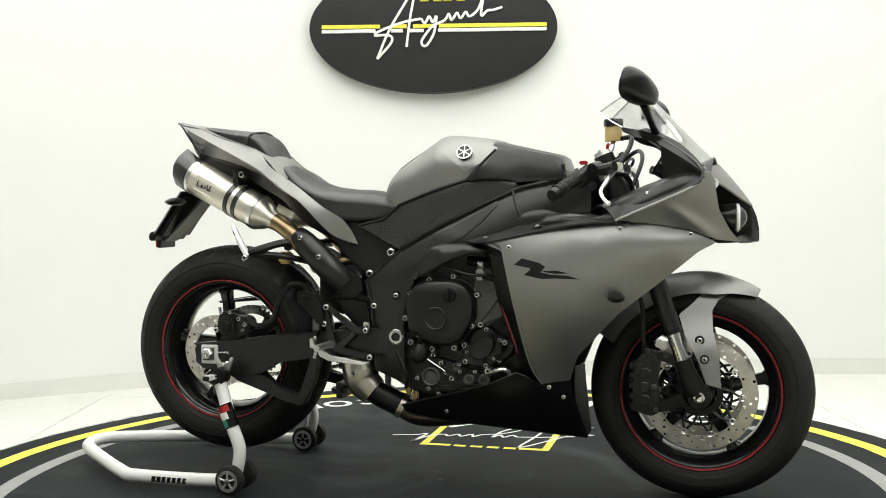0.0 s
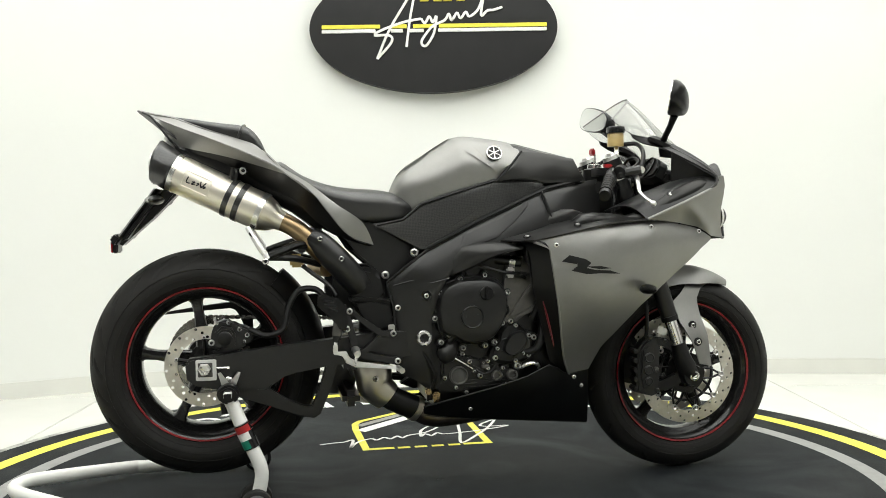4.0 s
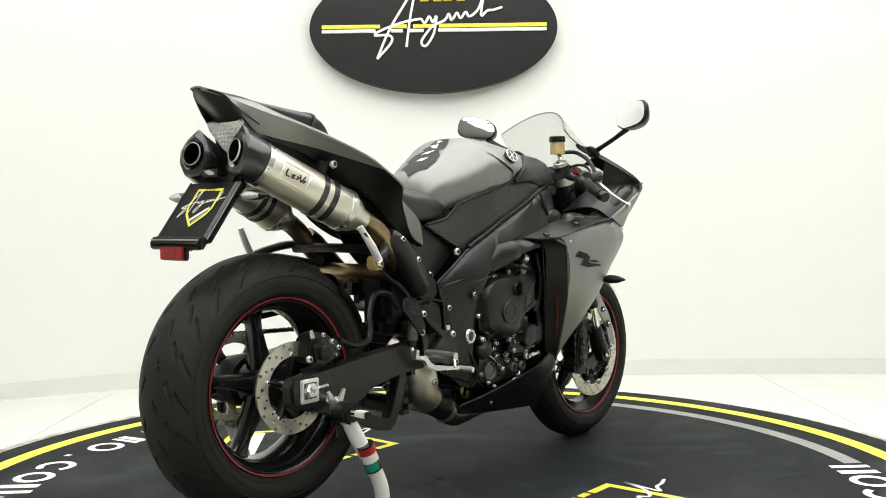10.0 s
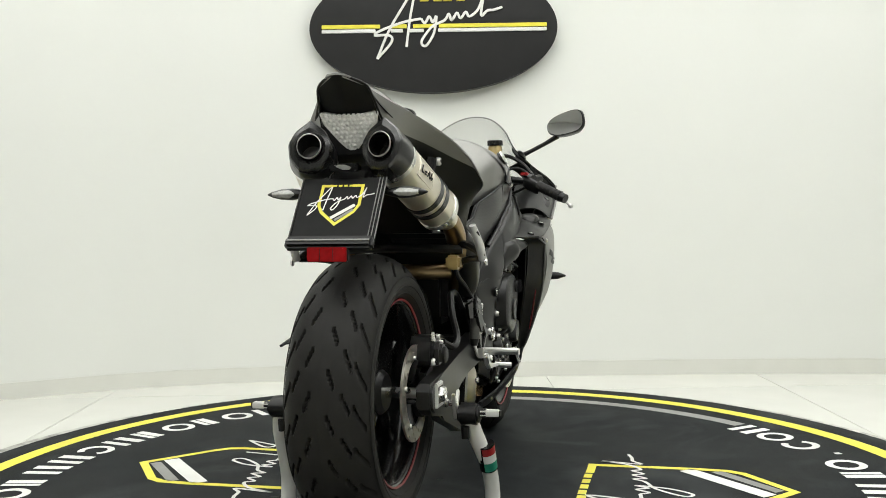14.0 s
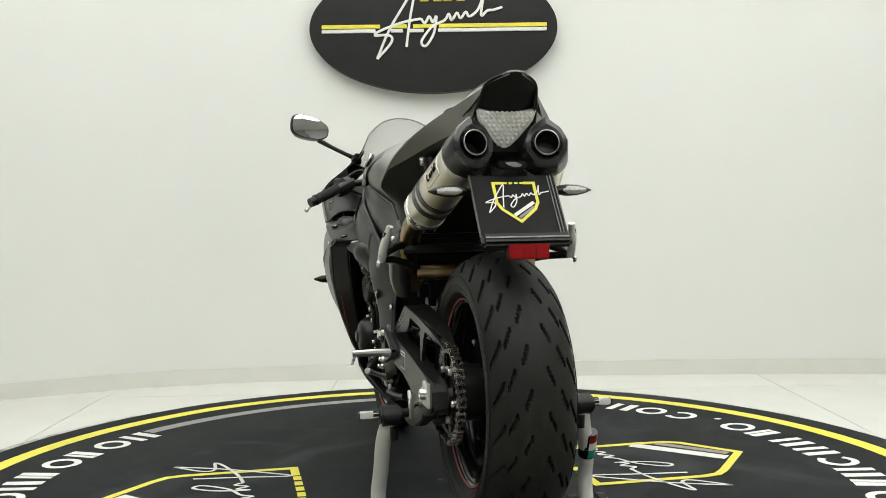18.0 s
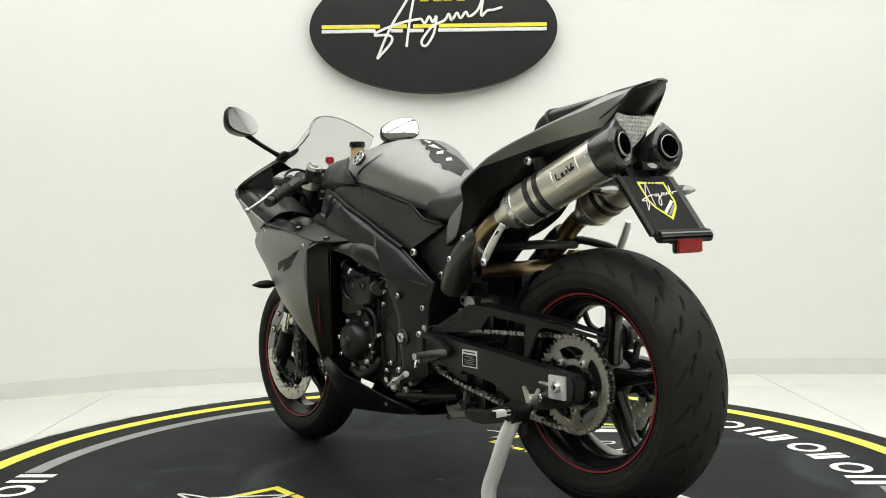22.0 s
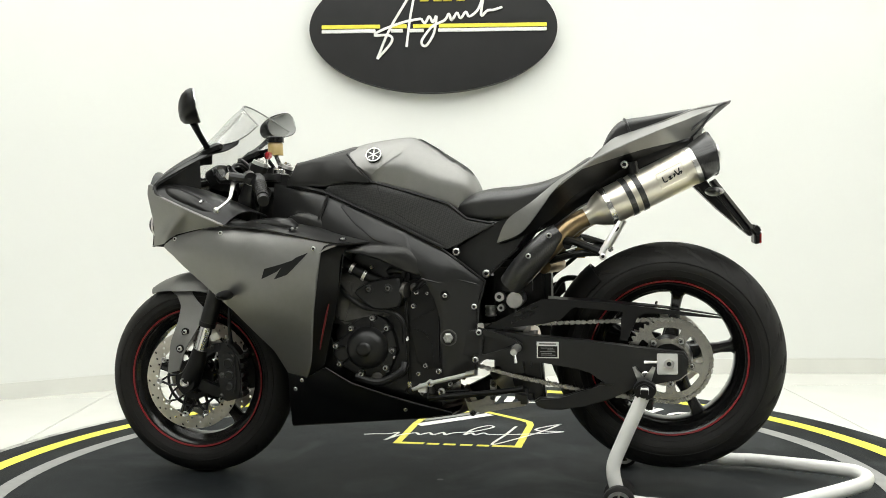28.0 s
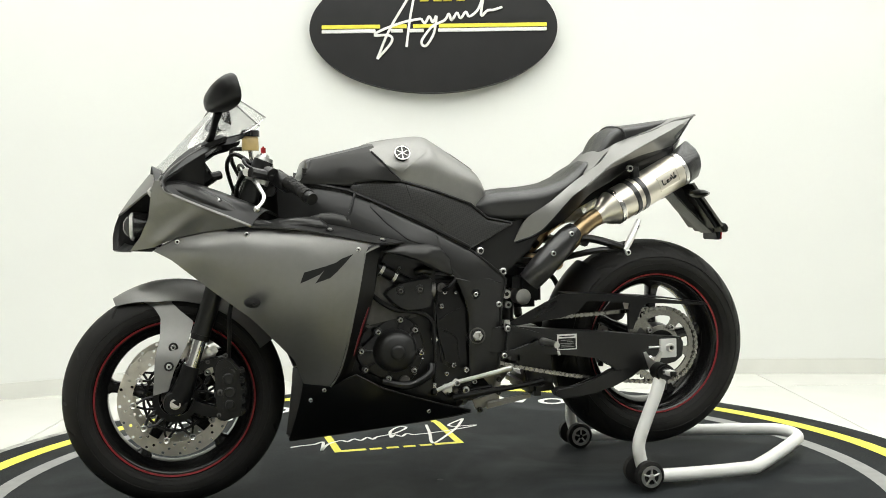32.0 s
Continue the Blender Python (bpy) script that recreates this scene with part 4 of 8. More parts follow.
part("underbrace", box(-0.27, 0, 0.275, 0.05, 0.26, 0.045, 0.015), FRAMEBLACK, swingarm)
g = part("warning_sticker", box(-0.343, 0.1665, 0.414, 0.060, 0.001, 0.045), PRINTWHITE, swingarm, "white and black warning sticker")
part("sticker_field", box(-0.343, 0.1672, 0.4095, 0.053, 0.0008, 0.030), DECAL, g)
for k, (w, x) in enumerate(((0.040, -0.345), (0.030, -0.340), (0.042, -0.343), (0.020, -0.352), (0.034, -0.341))):
    part("lettering_bar", box(x, 0.1678, 0.4000 + k * 0.0048, w, 0.0006, 0.0016), PRINTGREY, g)
part("lettering_bar", box(-0.343, 0.1672, 0.4305, 0.046, 0.0008, 0.0030), DECAL, g)

# chain guard on the left, hugger over the tyre
guard = part("chain_guard", prism([(-0.168, 0.474), (-0.205, 0.492), (-0.329, 0.553), (-0.413, 0.549), (-0.545, 0.539), (-0.68, 0.523), (-0.80, 0.507), (-0.80, 0.502), (-0.605, 0.518), (-0.590, 0.512), (-0.580, 0.500), (-0.556, 0.440), (-0.538, 0.440), (-0.540, 0.500), (-0.548, 0.520), (-0.42, 0.532), (-0.406, 0.528), (-0.389, 0.507), (-0.376, 0.495), (-0.33, 0.484), (-0.273, 0.477), (-0.20, 0.467)], 0.150, 0.158, 0.002), PLASTIC, bike, "black chain guard")
part("guard_top", ribbon([(-0.34, 0.10, 0.556), (-0.42, 0.10, 0.551), (-0.63, 0.11, 0.535), (-0.79, 0.13, 0.512)], [(-0.344, 0.158, 0.5535), (-0.423, 0.158, 0.5485), (-0.63, 0.150, 0.5335), (-0.80, 0.140, 0.5105)], 1, 24, 3, 0.003), PLASTIC, guard)
for k in range(3):
    for q in range(2):
        x, z = -0.248 - k * 0.024 + q * 0.006, 0.506 + k * 0.0105 - q * 0.017
        part("vent_slot", prism([(x, z), (x - 0.018, z + 0.008), (x - 0.021, z + 0.003), (x - 0.003, z - 0.005)], 0.1575, 0.1592), GLOSSBLACK, guard)
grid = []
for i in range(25):
    a = radians(6 + 44 * i / 24)
    row = []
    for j in range(13):
        q = -1 + 2 * j / 12
        r = 0.333 - 0.055 * abs(q) ** 2.4
        row.append(RA + Vector((r * math.cos(a), q * 0.092, r * math.sin(a))))
    grid.append(row)
part("rear_hugger", skin(grid, 0.003), PLASTIC, bike, "black rear mudguard over the tyre")

# rear brake caliper and hose
cal = part("rear_caliper", prism(curve2([(-0.648, 0.455), (-0.640, 0.495), (-0.622, 0.508), (-0.60, 0.510), (-0.585, 0.496), (-0.556, 0.492), (-0.540, 0.478), (-0.542, 0.450), (-0.575, 0.440), (-0.625, 0.436)], 2), -0.150, -0.095, 0.006), FRAMEBLACK, bike, "black rear brake caliper")
part("caliper_body", prism([(-0.630, 0.442), (-0.636, 0.480), (-0.618, 0.496), (-0.592, 0.492), (-0.582, 0.474), (-0.584, 0.444)], -0.168, -0.148, 0.006), FRAMEBLACK, cal)
part("piston_cap", lathe([(0.002, 0), (0.019, 0), (0.019, 0.006), (0.014, 0.009), (0.002, 0.009)], 22, pose(-0.610, -0.168, 0.464) @ Matrix.Diagonal((1, -1, 1, 1))), PLASTIC, cal)
part("bleed_nipple", tube([(-0.632, -0.150, 0.500), (-0.636, -0.150, 0.520)], [0.006, 0.004], 8), STEEL, cal)
part("caliper_carrier", strap([(-0.555, 0.48), (-0.565, 0.445), (-0.60, 0.425), (-0.645, 0.415)], 0.022, -0.135, -0.118), FRAMEBLACK, cal)
for x, z, r in ((-0.646, 0.452, 0.009), (-0.600, 0.505, 0.006), (-0.571, 0.486, 0.007), (-0.552, 0.470, 0.007), (-0.560, 0.452, 0.005)):
    bolt(cal, x, -0.150, z, -1, r, 0.008)
part("brake_hose", tube([(-0.545, -0.15, 0.485), (-0.50, -0.165, 0.468), (-0.455, -0.165, 0.485), (-0.44, -0.15, 0.54), (-0.41, -0.14, 0.585), (-0.36, -0.14, 0.585), (-0.33, -0.15, 0.545)], 0.0085, 8, smooth=6), PLASTIC, bike)

# main frame
FRAME_Y = field([(0.44, 0.83, 0.115), (0.36, 0.83, 0.165), (0.28, 0.80, 0.192), (0.10, 0.73, 0.200), (-0.06, 0.63, 0.186), (-0.10, 0.55, 0.170), (-0.10, 0.43, 0.167), (-0.10, 0.33, 0.160), (0.28, 0.86, 0.172), (0.09, 0.77, 0.178), (-0.06, 0.69, 0.165)])
frame_part = new("main_frame")
frame_part.parent = bike
for s in (1, -1):
    part("spar", patch([(0.47, 0.885), (0.418, 0.878), (0.286, 0.852), (0.09, 0.765), (-0.06, 0.687), (-0.172, 0.600), (-0.150, 0.536), (-0.142, 0.345)],
                       [(0.47, 0.78), (0.34, 0.745), (0.14, 0.700), (0.045, 0.662), (-0.004, 0.615), (-0.030, 0.56), (-0.047, 0.50), (-0.050, 0.312)], FRAME_Y, s, 56, 12, 0.03, 0.003, 0.006), FRAMEBLACK, frame_part)
    part("spar_rim", tube([(x, s * (FRAME_Y(x, z) - 0.003), z) for x, z in ((0.418, 0.876), (0.35, 0.864), (0.286, 0.850), (0.19, 0.808), (0.09, 0.763), (0.015, 0.724), (-0.06, 0.685), (-0.12, 0.640), (-0.168, 0.600), (-0.160, 0.565), (-0.150, 0.536), (-0.146, 0.44), (-0.141, 0.347))], 0.0042, 8), FRAMEBLACK, frame_part)
    part("spar_panel", patch([(0.045, 0.738), (0.141, 0.781), (0.228, 0.824)], [(0.012, 0.655), (0.06, 0.694), (0.130, 0.716), (0.190, 0.764), (0.231, 0.812)], lambda x, z: FRAME_Y(x, z) + 0.0050, s, 30, 12, 0.008, 0.0, 0.0040), FRAMEBLACK, frame_part)
    part("panel_seam", tube([(x, s * (FRAME_Y(x, z) + 0.0008), z) for x, z in ((-0.150, 0.592), (-0.10, 0.606), (-0.045, 0.600), (0.0, 0.612))], 0.0022, 6), FRAMEBLACK, frame_part)
    part("pivot_bolt", lathe([(0.006, 0), (0.021, 0), (0.022, 0.004), (0.019, 0.008), (0.013, 0.008), (0.011, 0.002), (0.006, 0.002)], 24, pose(-0.070, s * 0.1755, 0.446) @ Matrix.Diagonal((1, s, 1, 1))), ZINC if s < 0 else FRAMEBLACK, frame_part)
    if s > 0:
        part("pivot_ring", lathe([(0.0195, 0.004), (0.0235, 0.004), (0.0235, 0.0065), (0.0195, 0.0065)], 28, pose(-0.070, 0.1755, 0.446), True), ENGINEGREY, frame_part)
        part("pivot_nut", lathe([(0.006, 0), (0.0145, 0), (0.0145, 0.012), (0.012, 0.014), (0.0075, 0.014), (0.006, 0.006)], 6, pose(-0.070, 0.1765, 0.446)), ALLOY, frame_part)
    part("pivot_socket", lathe([(0.001, 0), (0.0125 if s < 0 else 0.007, 0), (0.0125 if s < 0 else 0.007, 0.0055), (0.001, 0.0055)], 6, pose(-0.070, s * 0.1755, 0.446) @ Matrix.Diagonal((1, s, 1, 1))), GLOSSBLACK, frame_part)
    part("plug", lathe([(0.003, 0), (0.014, 0), (0.014, 0.004), (0.010, 0.005), (0.008, 0.002), (0.003, 0.002)], 18, pose(-0.064, s * (FRAME_Y(-0.064, 0.564) + 0.0035), 0.564) @ Matrix.Diagonal((1, s, 1, 1))), GLOSSBLACK, frame_part)
    bolt(frame_part, -0.064, s * (FRAME_Y(-0.064, 0.564) + 0.006), 0.564, s, 0.007, 0.004)
    part("weld_seam", tube([(0.27, s * 0.186, 0.848), (0.285, s * 0.199, 0.80), (0.305, s * 0.200, 0.755)], 0.004, 6), FRAMEBLACK, frame_part)
    bolt(frame_part, -0.090, s * 0.150, 0.683, s, 0.012, 0.008)
    bolt(frame_part, -0.168, s * 0.114, 0.620, s, 0.012, 0.008)
    bolt(frame_part, -0.140, s * (FRAME_Y(-0.14, 0.531) + 0.004), 0.531, s, 0.0085, 0.005)
part("steering_head", lathe([(0.03, -0.09), (0.045, -0.085), (0.045, 0.085), (0.03, 0.09)], 24, pose(0.50, 0, 0.83, 90, 0, 0) @ pose(0, 0, 0, 0, 0, 0)), FRAMEBLACK, frame_part)
# seat rails from the frame to the tail
for s in (1, -1):
    part("seat_rail", prism([(-0.085, 0.698), (-0.075, 0.672), (-0.155, 0.605), (-0.175, 0.612), (-0.26, 0.69), (-0.30, 0.76), (-0.44, 0.86), (-0.43, 0.885), (-0.22, 0.775)], s * 0.100, s * 0.118, 0.006), FRAMEBLACK, bike, "black cast seat rail")

# air duct cover under each spar
DUCT_Y = field([(0.0, 0.625, 0.196), (0.04, 0.697, 0.206), (0.138, 0.711, 0.212), (0.058, 0.638, 0.216), (0.113, 0.668, 0.230), (0.20, 0.690, 0.240), (0.08, 0.682, 0.230), (0.15, 0.695, 0.236)])
for s in (1, -1):
    part("duct_cover", patch([(0.000, 0.630), (0.008, 0.667), (0.038, 0.699), (0.083, 0.709), (0.138, 0.712), (0.205, 0.697)], [(0.006, 0.617), (0.058, 0.636), (0.113, 0.665), (0.162, 0.681), (0.205, 0.688)], DUCT_Y, s, 36, 10, 0.008, 0.004, 0.008), PAINTDARK, bike, "dark grey moulded duct cover")

# tank
def tank_sections(stations):
    out = []
    for x, zt, w, zb, sh in stations:
        half = [(0.0, zt), (0.40 * w, zt - 0.004), (0.72 * w, zt - 0.3 * sh), (0.90 * w, zt - 0.62 * sh), (1.0 * w, zt - sh), (0.985 * w, (zt - sh) * 0.5 + zb * 0.5), (0.90 * w, zb), (0.4 * w, zb - 0.004)]
        sm = smooth_path([(0, y, z) for y, z in half], 3)
        ring = [(x, p.y, p.z) for p in sm] + [(x, -p.y, p.z) for p in sm[:0:-1]]
        out.append(ring)
    return out


def resample(stations, n):
    """More stations, smoothed."""
    k = len(stations)
    out = []
    for i in range(k - 1):
        a, b, c, d = (np.array(stations[q]) for q in (max(i - 1, 0), i, i + 1, min(i + 2, k - 1)))
        for j in range(n):
            t = j / n
            out.append(0.5 * (2 * b + (c - a) * t + (2 * a - 5 * b + 4 * c - d) * t * t + (3 * b - a - 3 * c + d) * t ** 3))
    out.append(np.array(stations[-1]))
    return out


tank = part("fuel_tank", loft(tank_sections(resample([(-0.138, 0.835, 0.055, 0.815, 0.012), (-0.128, 0.878, 0.080, 0.802, 0.035), (-0.10, 0.918, 0.106, 0.798, 0.050), (-0.04, 0.958, 0.134, 0.812, 0.072), (0.02, 0.996, 0.156, 0.832, 0.085),
                                                      (0.06, 1.014, 0.170, 0.845, 0.085), (0.13, 1.009, 0.181, 0.868, 0.082), (0.19, 1.000, 0.177, 0.884, 0.072), (0.218, 0.992, 0.171, 0.895, 0.064)], 4))), PAINT, bike, "satin grey fuel tank", sharp=40)
def cover_ring(x, zt, w, zb):
    half = [(0.0, zt), (0.60 * w, zt - 0.003), (0.72 * w, zt - 0.010), (0.86 * w, zt - 0.030), (w, zb + 0.035), (w, zb), (0.4 * w, zb - 0.004)]
    return [(x, y, z) for y, z in half] + [(x, -y, z) for y, z in half[:0:-1]]


cover = part("airbox_cover", loft([cover_ring(*r) for r in ((0.205, 0.990, 0.168, 0.878), (0.218, 0.990, 0.163, 0.876), (0.27, 0.977, 0.158, 0.870), (0.33, 0.963, 0.150, 0.872), (0.383, 0.950, 0.138, 0.878), (0.390, 0.945, 0.136, 0.880), (0.404, 0.905, 0.132, 0.884))]), PAINTDARK, bike, "dark grey angular cover ahead of the tank", sharp=16)
AIR_Y = field([(0.221, 0.961, 0.160), (0.145, 0.880, 0.186), (0.194, 0.932, 0.180), (0.258, 0.879, 0.180), (0.283, 0.872, 0.174), (0.381, 0.943, 0.132), (0.396, 0.902, 0.142), (0.42, 0.877, 0.132), (0.30, 0.92, 0.166)])
for s in (1, -1):
    part("cover_cheek", patch([(0.145, 0.884), (0.172, 0.908), (0.196, 0.934), (0.221, 0.962), (0.30, 0.955), (0.381, 0.942)], [(0.150, 0.879), (0.20, 0.881), (0.258, 0.880), (0.283, 0.872), (0.35, 0.875), (0.418, 0.878), (0.398, 0.902)], lambda x, z: AIR_Y(x, z) + 0.004, s, 30, 10, 0.008, 0.0, 0.004), PAINTDARK, cover)
for s in (1, -1):
    part("badge_facet", drape(tank, [(0.058, 0.966), (0.082, 0.977), (0.14, 0.982), (0.212, 0.973), (0.214, 0.957), (0.192, 0.932), (0.139, 0.902), (0.126, 0.915)], lambda x, z: (x, s * 0.18, z), (0, -s, 0), lambda p: 0.0015 + 0.085 * max(0.0, 0.980 - p.z), 6), PAINT, tank)
    # round badge, tilted to the facet
    BM = pose(0.136, s * 0.1735, 0.954) @ pose(0, 0, 0, s * 28) @ Matrix.Diagonal((0.88, s, 0.88, 1))
    b = part("badge", lathe([(0.001, -0.004), (0.0235, -0.004), (0.0245, 0.006), (0.0240, 0.0075), (0.001, 0.0075)], 36, BM), GLOSSBLACK, tank, "round dark badge with a bright ring and bars")
    for k in range(3):
        part("badge_mark", box(0, 0.0082, 0, 0.0034, 0.0022, 0.040, 0.0006, BM @ pose(0, 0, 0, 0, 60 * k, 0)), BLOCK, b)
    part("badge_ring", lathe([(0.0216, 0.006), (0.0250, 0.006), (0.0248, 0.0098), (0.0220, 0.0098)], 36, BM, True), STEEL, b)
PAD = [(0.055, -0.022), (0.060, 0.022), (0.030, 0.034), (0.026, 0.024), (0.005, 0.042), (-0.002, 0.028), (-0.026, 0.050), (-0.032, 0.034), (-0.058, 0.056), (-0.064, 0.038), (-0.092, 0.050), (-0.096, 0.030), (-0.118, 0.0),
       (-0.096, -0.030), (-0.092, -0.050), (-0.064, -0.038), (-0.058, -0.056), (-0.032, -0.034), (-0.026, -0.050), (-0.002, -0.028), (0.005, -0.042), (0.026, -0.024), (0.030, -0.034)]
part("tank_pad", drape(tank, PAD, lambda u, v: (u, v, 0.95 + 0.5 * u), (0.45, 0, -0.9), 0.002), DECAL, tank, "black ragged tank pad")
for k, gap in enumerate(([(0.045, -0.010), (0.050, 0.016), (0.030, 0.006)], [(0.028, -0.006), (0.020, 0.022), (0.006, 0.002), (0.004, -0.016)], [(-0.004, -0.018), (-0.012, 0.012), (-0.024, 0.024), (-0.022, -0.004)], [(-0.040, -0.020), (-0.046, 0.006), (-0.060, 0.014), (-0.058, -0.010)])):
    part("pad_gap", drape(tank, gap, lambda a, b: (a, b, 0.95 + 0.5 * a), (0.45, 0, -0.9), 0.0035), ALLOY, tank)
TSIDE_Y = field([(-0.19, 0.757, 0.130), (-0.06, 0.69, 0.150), (0.09, 0.771, 0.176), (0.29, 0.856, 0.172), (-0.06, 0.815, 0.142), (0.05, 0.82, 0.172), (0.14, 0.878, 0.176), (0.20, 0.88, 0.176)])
for s in (1, -1):
    part("knee_panel", patch([(-0.195, 0.760), (-0.118, 0.773), (-0.066, 0.815), (0.040, 0.850), (0.137, 0.878), (0.203, 0.885), (0.270, 0.874)], [(-0.190, 0.754), (-0.062, 0.689), (0.015, 0.728), (0.09, 0.770), (0.18, 0.81), (0.292, 0.856)], TSIDE_Y, s, 44, 12, 0.01, 0.002, 0.0015), CARBONTANK, bike, "carbon-patterned knee panel")

part("airbox", box(0.31, 0, 0.835, 0.25, 0.22, 0.09, 0.01), PLASTIC, bike, "black airbox under the cover")
for s in (1, -1):
    part("knee_seam", tube([(x, s * (TSIDE_Y(x, z) + 0.001), z) for x, z in ((0.128, 0.874), (0.120, 0.850), (0.105, 0.819), (0.067, 0.788), (0.02, 0.757))], 0.0010, 6, smooth=4), PLASTIC, bike)

# black rubber seals between the panels
for s in (1, -1):
    part("seal_strip", tube([(x, s * (FRAME_Y(x, z) - 0.001), z + 0.0065) for x, z in ((0.40, 0.873), (0.35, 0.864), (0.286, 0.850), (0.19, 0.808), (0.09, 0.763), (0.015, 0.724), (-0.055, 0.688))], 0.0062, 8), PLASTIC, bike)
    part("seal_strip", tube([(x, s * (TSIDE_Y(x, z) + 0.0010), z) for x, z in ((-0.190, 0.761), (-0.118, 0.775), (-0.080, 0.805), (-0.066, 0.817), (0.040, 0.852), (0.137, 0.880), (0.203, 0.887), (0.268, 0.876))], 0.0040, 8), PLASTIC, bike)
    part("seal_strip", tube([(x, s * (AIR_Y(x, z) + 0.0005), z) for x, z in ((0.143, 0.882), (0.170, 0.909), (0.194, 0.936), (0.219, 0.963))], 0.0030, 8), PLASTIC, bike)

# seats
part("rider_seat", loft(tank_sections(resample([(-0.475, 0.930, 0.055, 0.915, 0.008), (-0.45, 0.945, 0.078, 0.905, 0.018), (-0.39, 0.906, 0.118, 0.845, 0.025), (-0.32, 0.879, 0.142, 0.800, 0.032), (-0.25, 0.867, 0.142, 0.774, 0.036), (-0.18, 0.862, 0.132, 0.770, 0.036),
                                                        (-0.12, 0.850, 0.118, 0.775, 0.032), (-0.088, 0.832, 0.105, 0.792, 0.020)], 4))), VINYL, bike, "black vinyl rider seat", sharp=50)
pillion = part("pillion_seat", loft(tank_sections(resample([(-0.742, 1.072, 0.030, 1.062, 0.006), (-0.70, 1.067, 0.055, 1.045, 0.012), (-0.62, 1.056, 0.078, 1.015, 0.018), (-0.555, 1.048, 0.090, 0.990, 0.022), (-0.528, 1.035, 0.092, 0.972, 0.024), (-0.506, 1.008, 0.088, 0.958, 0.024), (-0.490, 0.972, 0.075, 0.950, 0.01)], 4))), VINYL, bike, "black vinyl pillion pad with a ridge", sharp=50)
part("pad_strap", tube([(-0.566, -0.093, 1.005), (-0.556, -0.086, 1.035), (-0.548, 0, 1.0475), (-0.556, 0.086, 1.035), (-0.566, 0.093, 1.005)], 0.0035, 8, smooth=5), VINYL, pillion)

# tail
for s in (1, -1):
    crease = [(-0.834, 0.014, 1.085), (-0.800, 0.050, 1.070), (-0.776, 0.060, 1.059), (-0.708, 0.100, 1.030), (-0.641, 0.140, 1.003), (-0.557, 0.180, 0.967), (-0.481, 0.205, 0.931), (-0.447, 0.214, 0.909)]
    wing = [(-0.410, 0.222, 0.882), (-0.385, 0.2235, 0.862), (-0.358, 0.197, 0.838), (-0.337, 0.178, 0.811), (-0.272, 0.146, 0.735), (-0.2005, 0.125, 0.706)]
    upper = [(-0.836, 0.015, 1.086), (-0.743, 0.060, 1.065), (-0.655, 0.085, 1.031), (-0.543, 0.100, 0.997), (-0.508, 0.110, 0.978), (-0.467, 0.135, 0.935), (-0.38, 0.152, 0.880), (-0.303, 0.152, 0.820), (-0.232, 0.140, 0.770), (-0.2005, 0.124, 0.708)]
    end = [(-0.834, 0.016, 1.083), (-0.797, 0.0556, 1.066), (-0.778, 0.063, 1.042), (-0.752, 0.069, 1.010), (-0.728, 0.074, 0.986), (-0.600, 0.128, 0.954), (-0.500, 0.176, 0.922), (-0.447, 0.208, 0.903)]
    lower = [(-0.722, 0.080, 0.978), (-0.60, 0.110, 0.935), (-0.50, 0.120, 0.875), (-0.42, 0.150, 0.835), (-0.36, 0.150, 0.775), (-0.29, 0.135, 0.730), (-0.215, 0.118, 0.702)]
    part("tail_side", ribbon(upper, crease + wing, s, 60, 6, 0.004), PAINT, bike, "satin grey tail side panel")
    part("tail_flank", ribbon([(x, y, z - 0.001) for x, y, z in crease], end, s, 40, 5, 0.003), PAINT, bike, "grey flank at the end of the tail")
    part("tail_inner", ribbon(end[4:] + [(x, y - 0.001, z - 0.003) for x, y, z in wing], lower, s, 50, 8, 0.004), PLASTIC, bike, "matt black lower tail panel")
rows = []
for x, zt, w, drop in resample([(-0.838, 1.087, 0.020, 0.003), (-0.80, 1.079, 0.042, 0.006), (-0.74, 1.068, 0.063, 0.008), (-0.65, 1.036, 0.088, 0.010), (-0.56, 1.006, 0.101, 0.010), (-0.50, 0.976, 0.114, 0.012), (-0.43, 0.908, 0.134, 0.014)], 4):
    rows.append([(x, w * (-1 + j / 8), zt - drop * abs(-1 + j / 8) ** 1.5) for j in range(17)])
part("tail_top", skin(rows[::-1], 0.004), PAINT, bike, "satin grey tail cowl", sharp=45)
part("tail_core", loft([[(x, y * w, z0 + (z1 - z0) * v) for y, v in ((-0.75, 0), (-1, 0.5), (-0.9, 0.9), (-0.4, 1), (0.4, 1), (0.9, 0.9), (1, 0.5), (0.75, 0))] for x, w, z0, z1 in ((-0.735, 0.070, 0.925, 1.035), (-0.70, 0.085, 0.90, 1.03), (-0.55, 0.10, 0.87, 0.985), (-0.42, 0.10, 0.80, 0.90), (-0.34, 0.10, 0.74, 0.84))]), PLASTIC, bike, "black undertail", sharp=50)
top_edge = [(-0.778, 0.063, 1.042), (-0.797, 0.0556, 1.066), (-0.818, 0.034, 1.079), (-0.835, 0.0, 1.086), (-0.818, -0.034, 1.079), (-0.797, -0.0556, 1.066), (-0.778, -0.063, 1.042)]
lens_edge = [(-0.728, 0.092, 1.004), (-0.738, 0.070, 1.020), (-0.742, 0.035, 1.014), (-0.744, 0.0, 1.009), (-0.742, -0.035, 1.014), (-0.738, -0.070, 1.020), (-0.728, -0.092, 1.004)]
part("tail_end", ribbon(top_edge, lens_edge, 1, 30, 6, 0.003), PLASTIC, bike, "matt black end of the tail over the light")
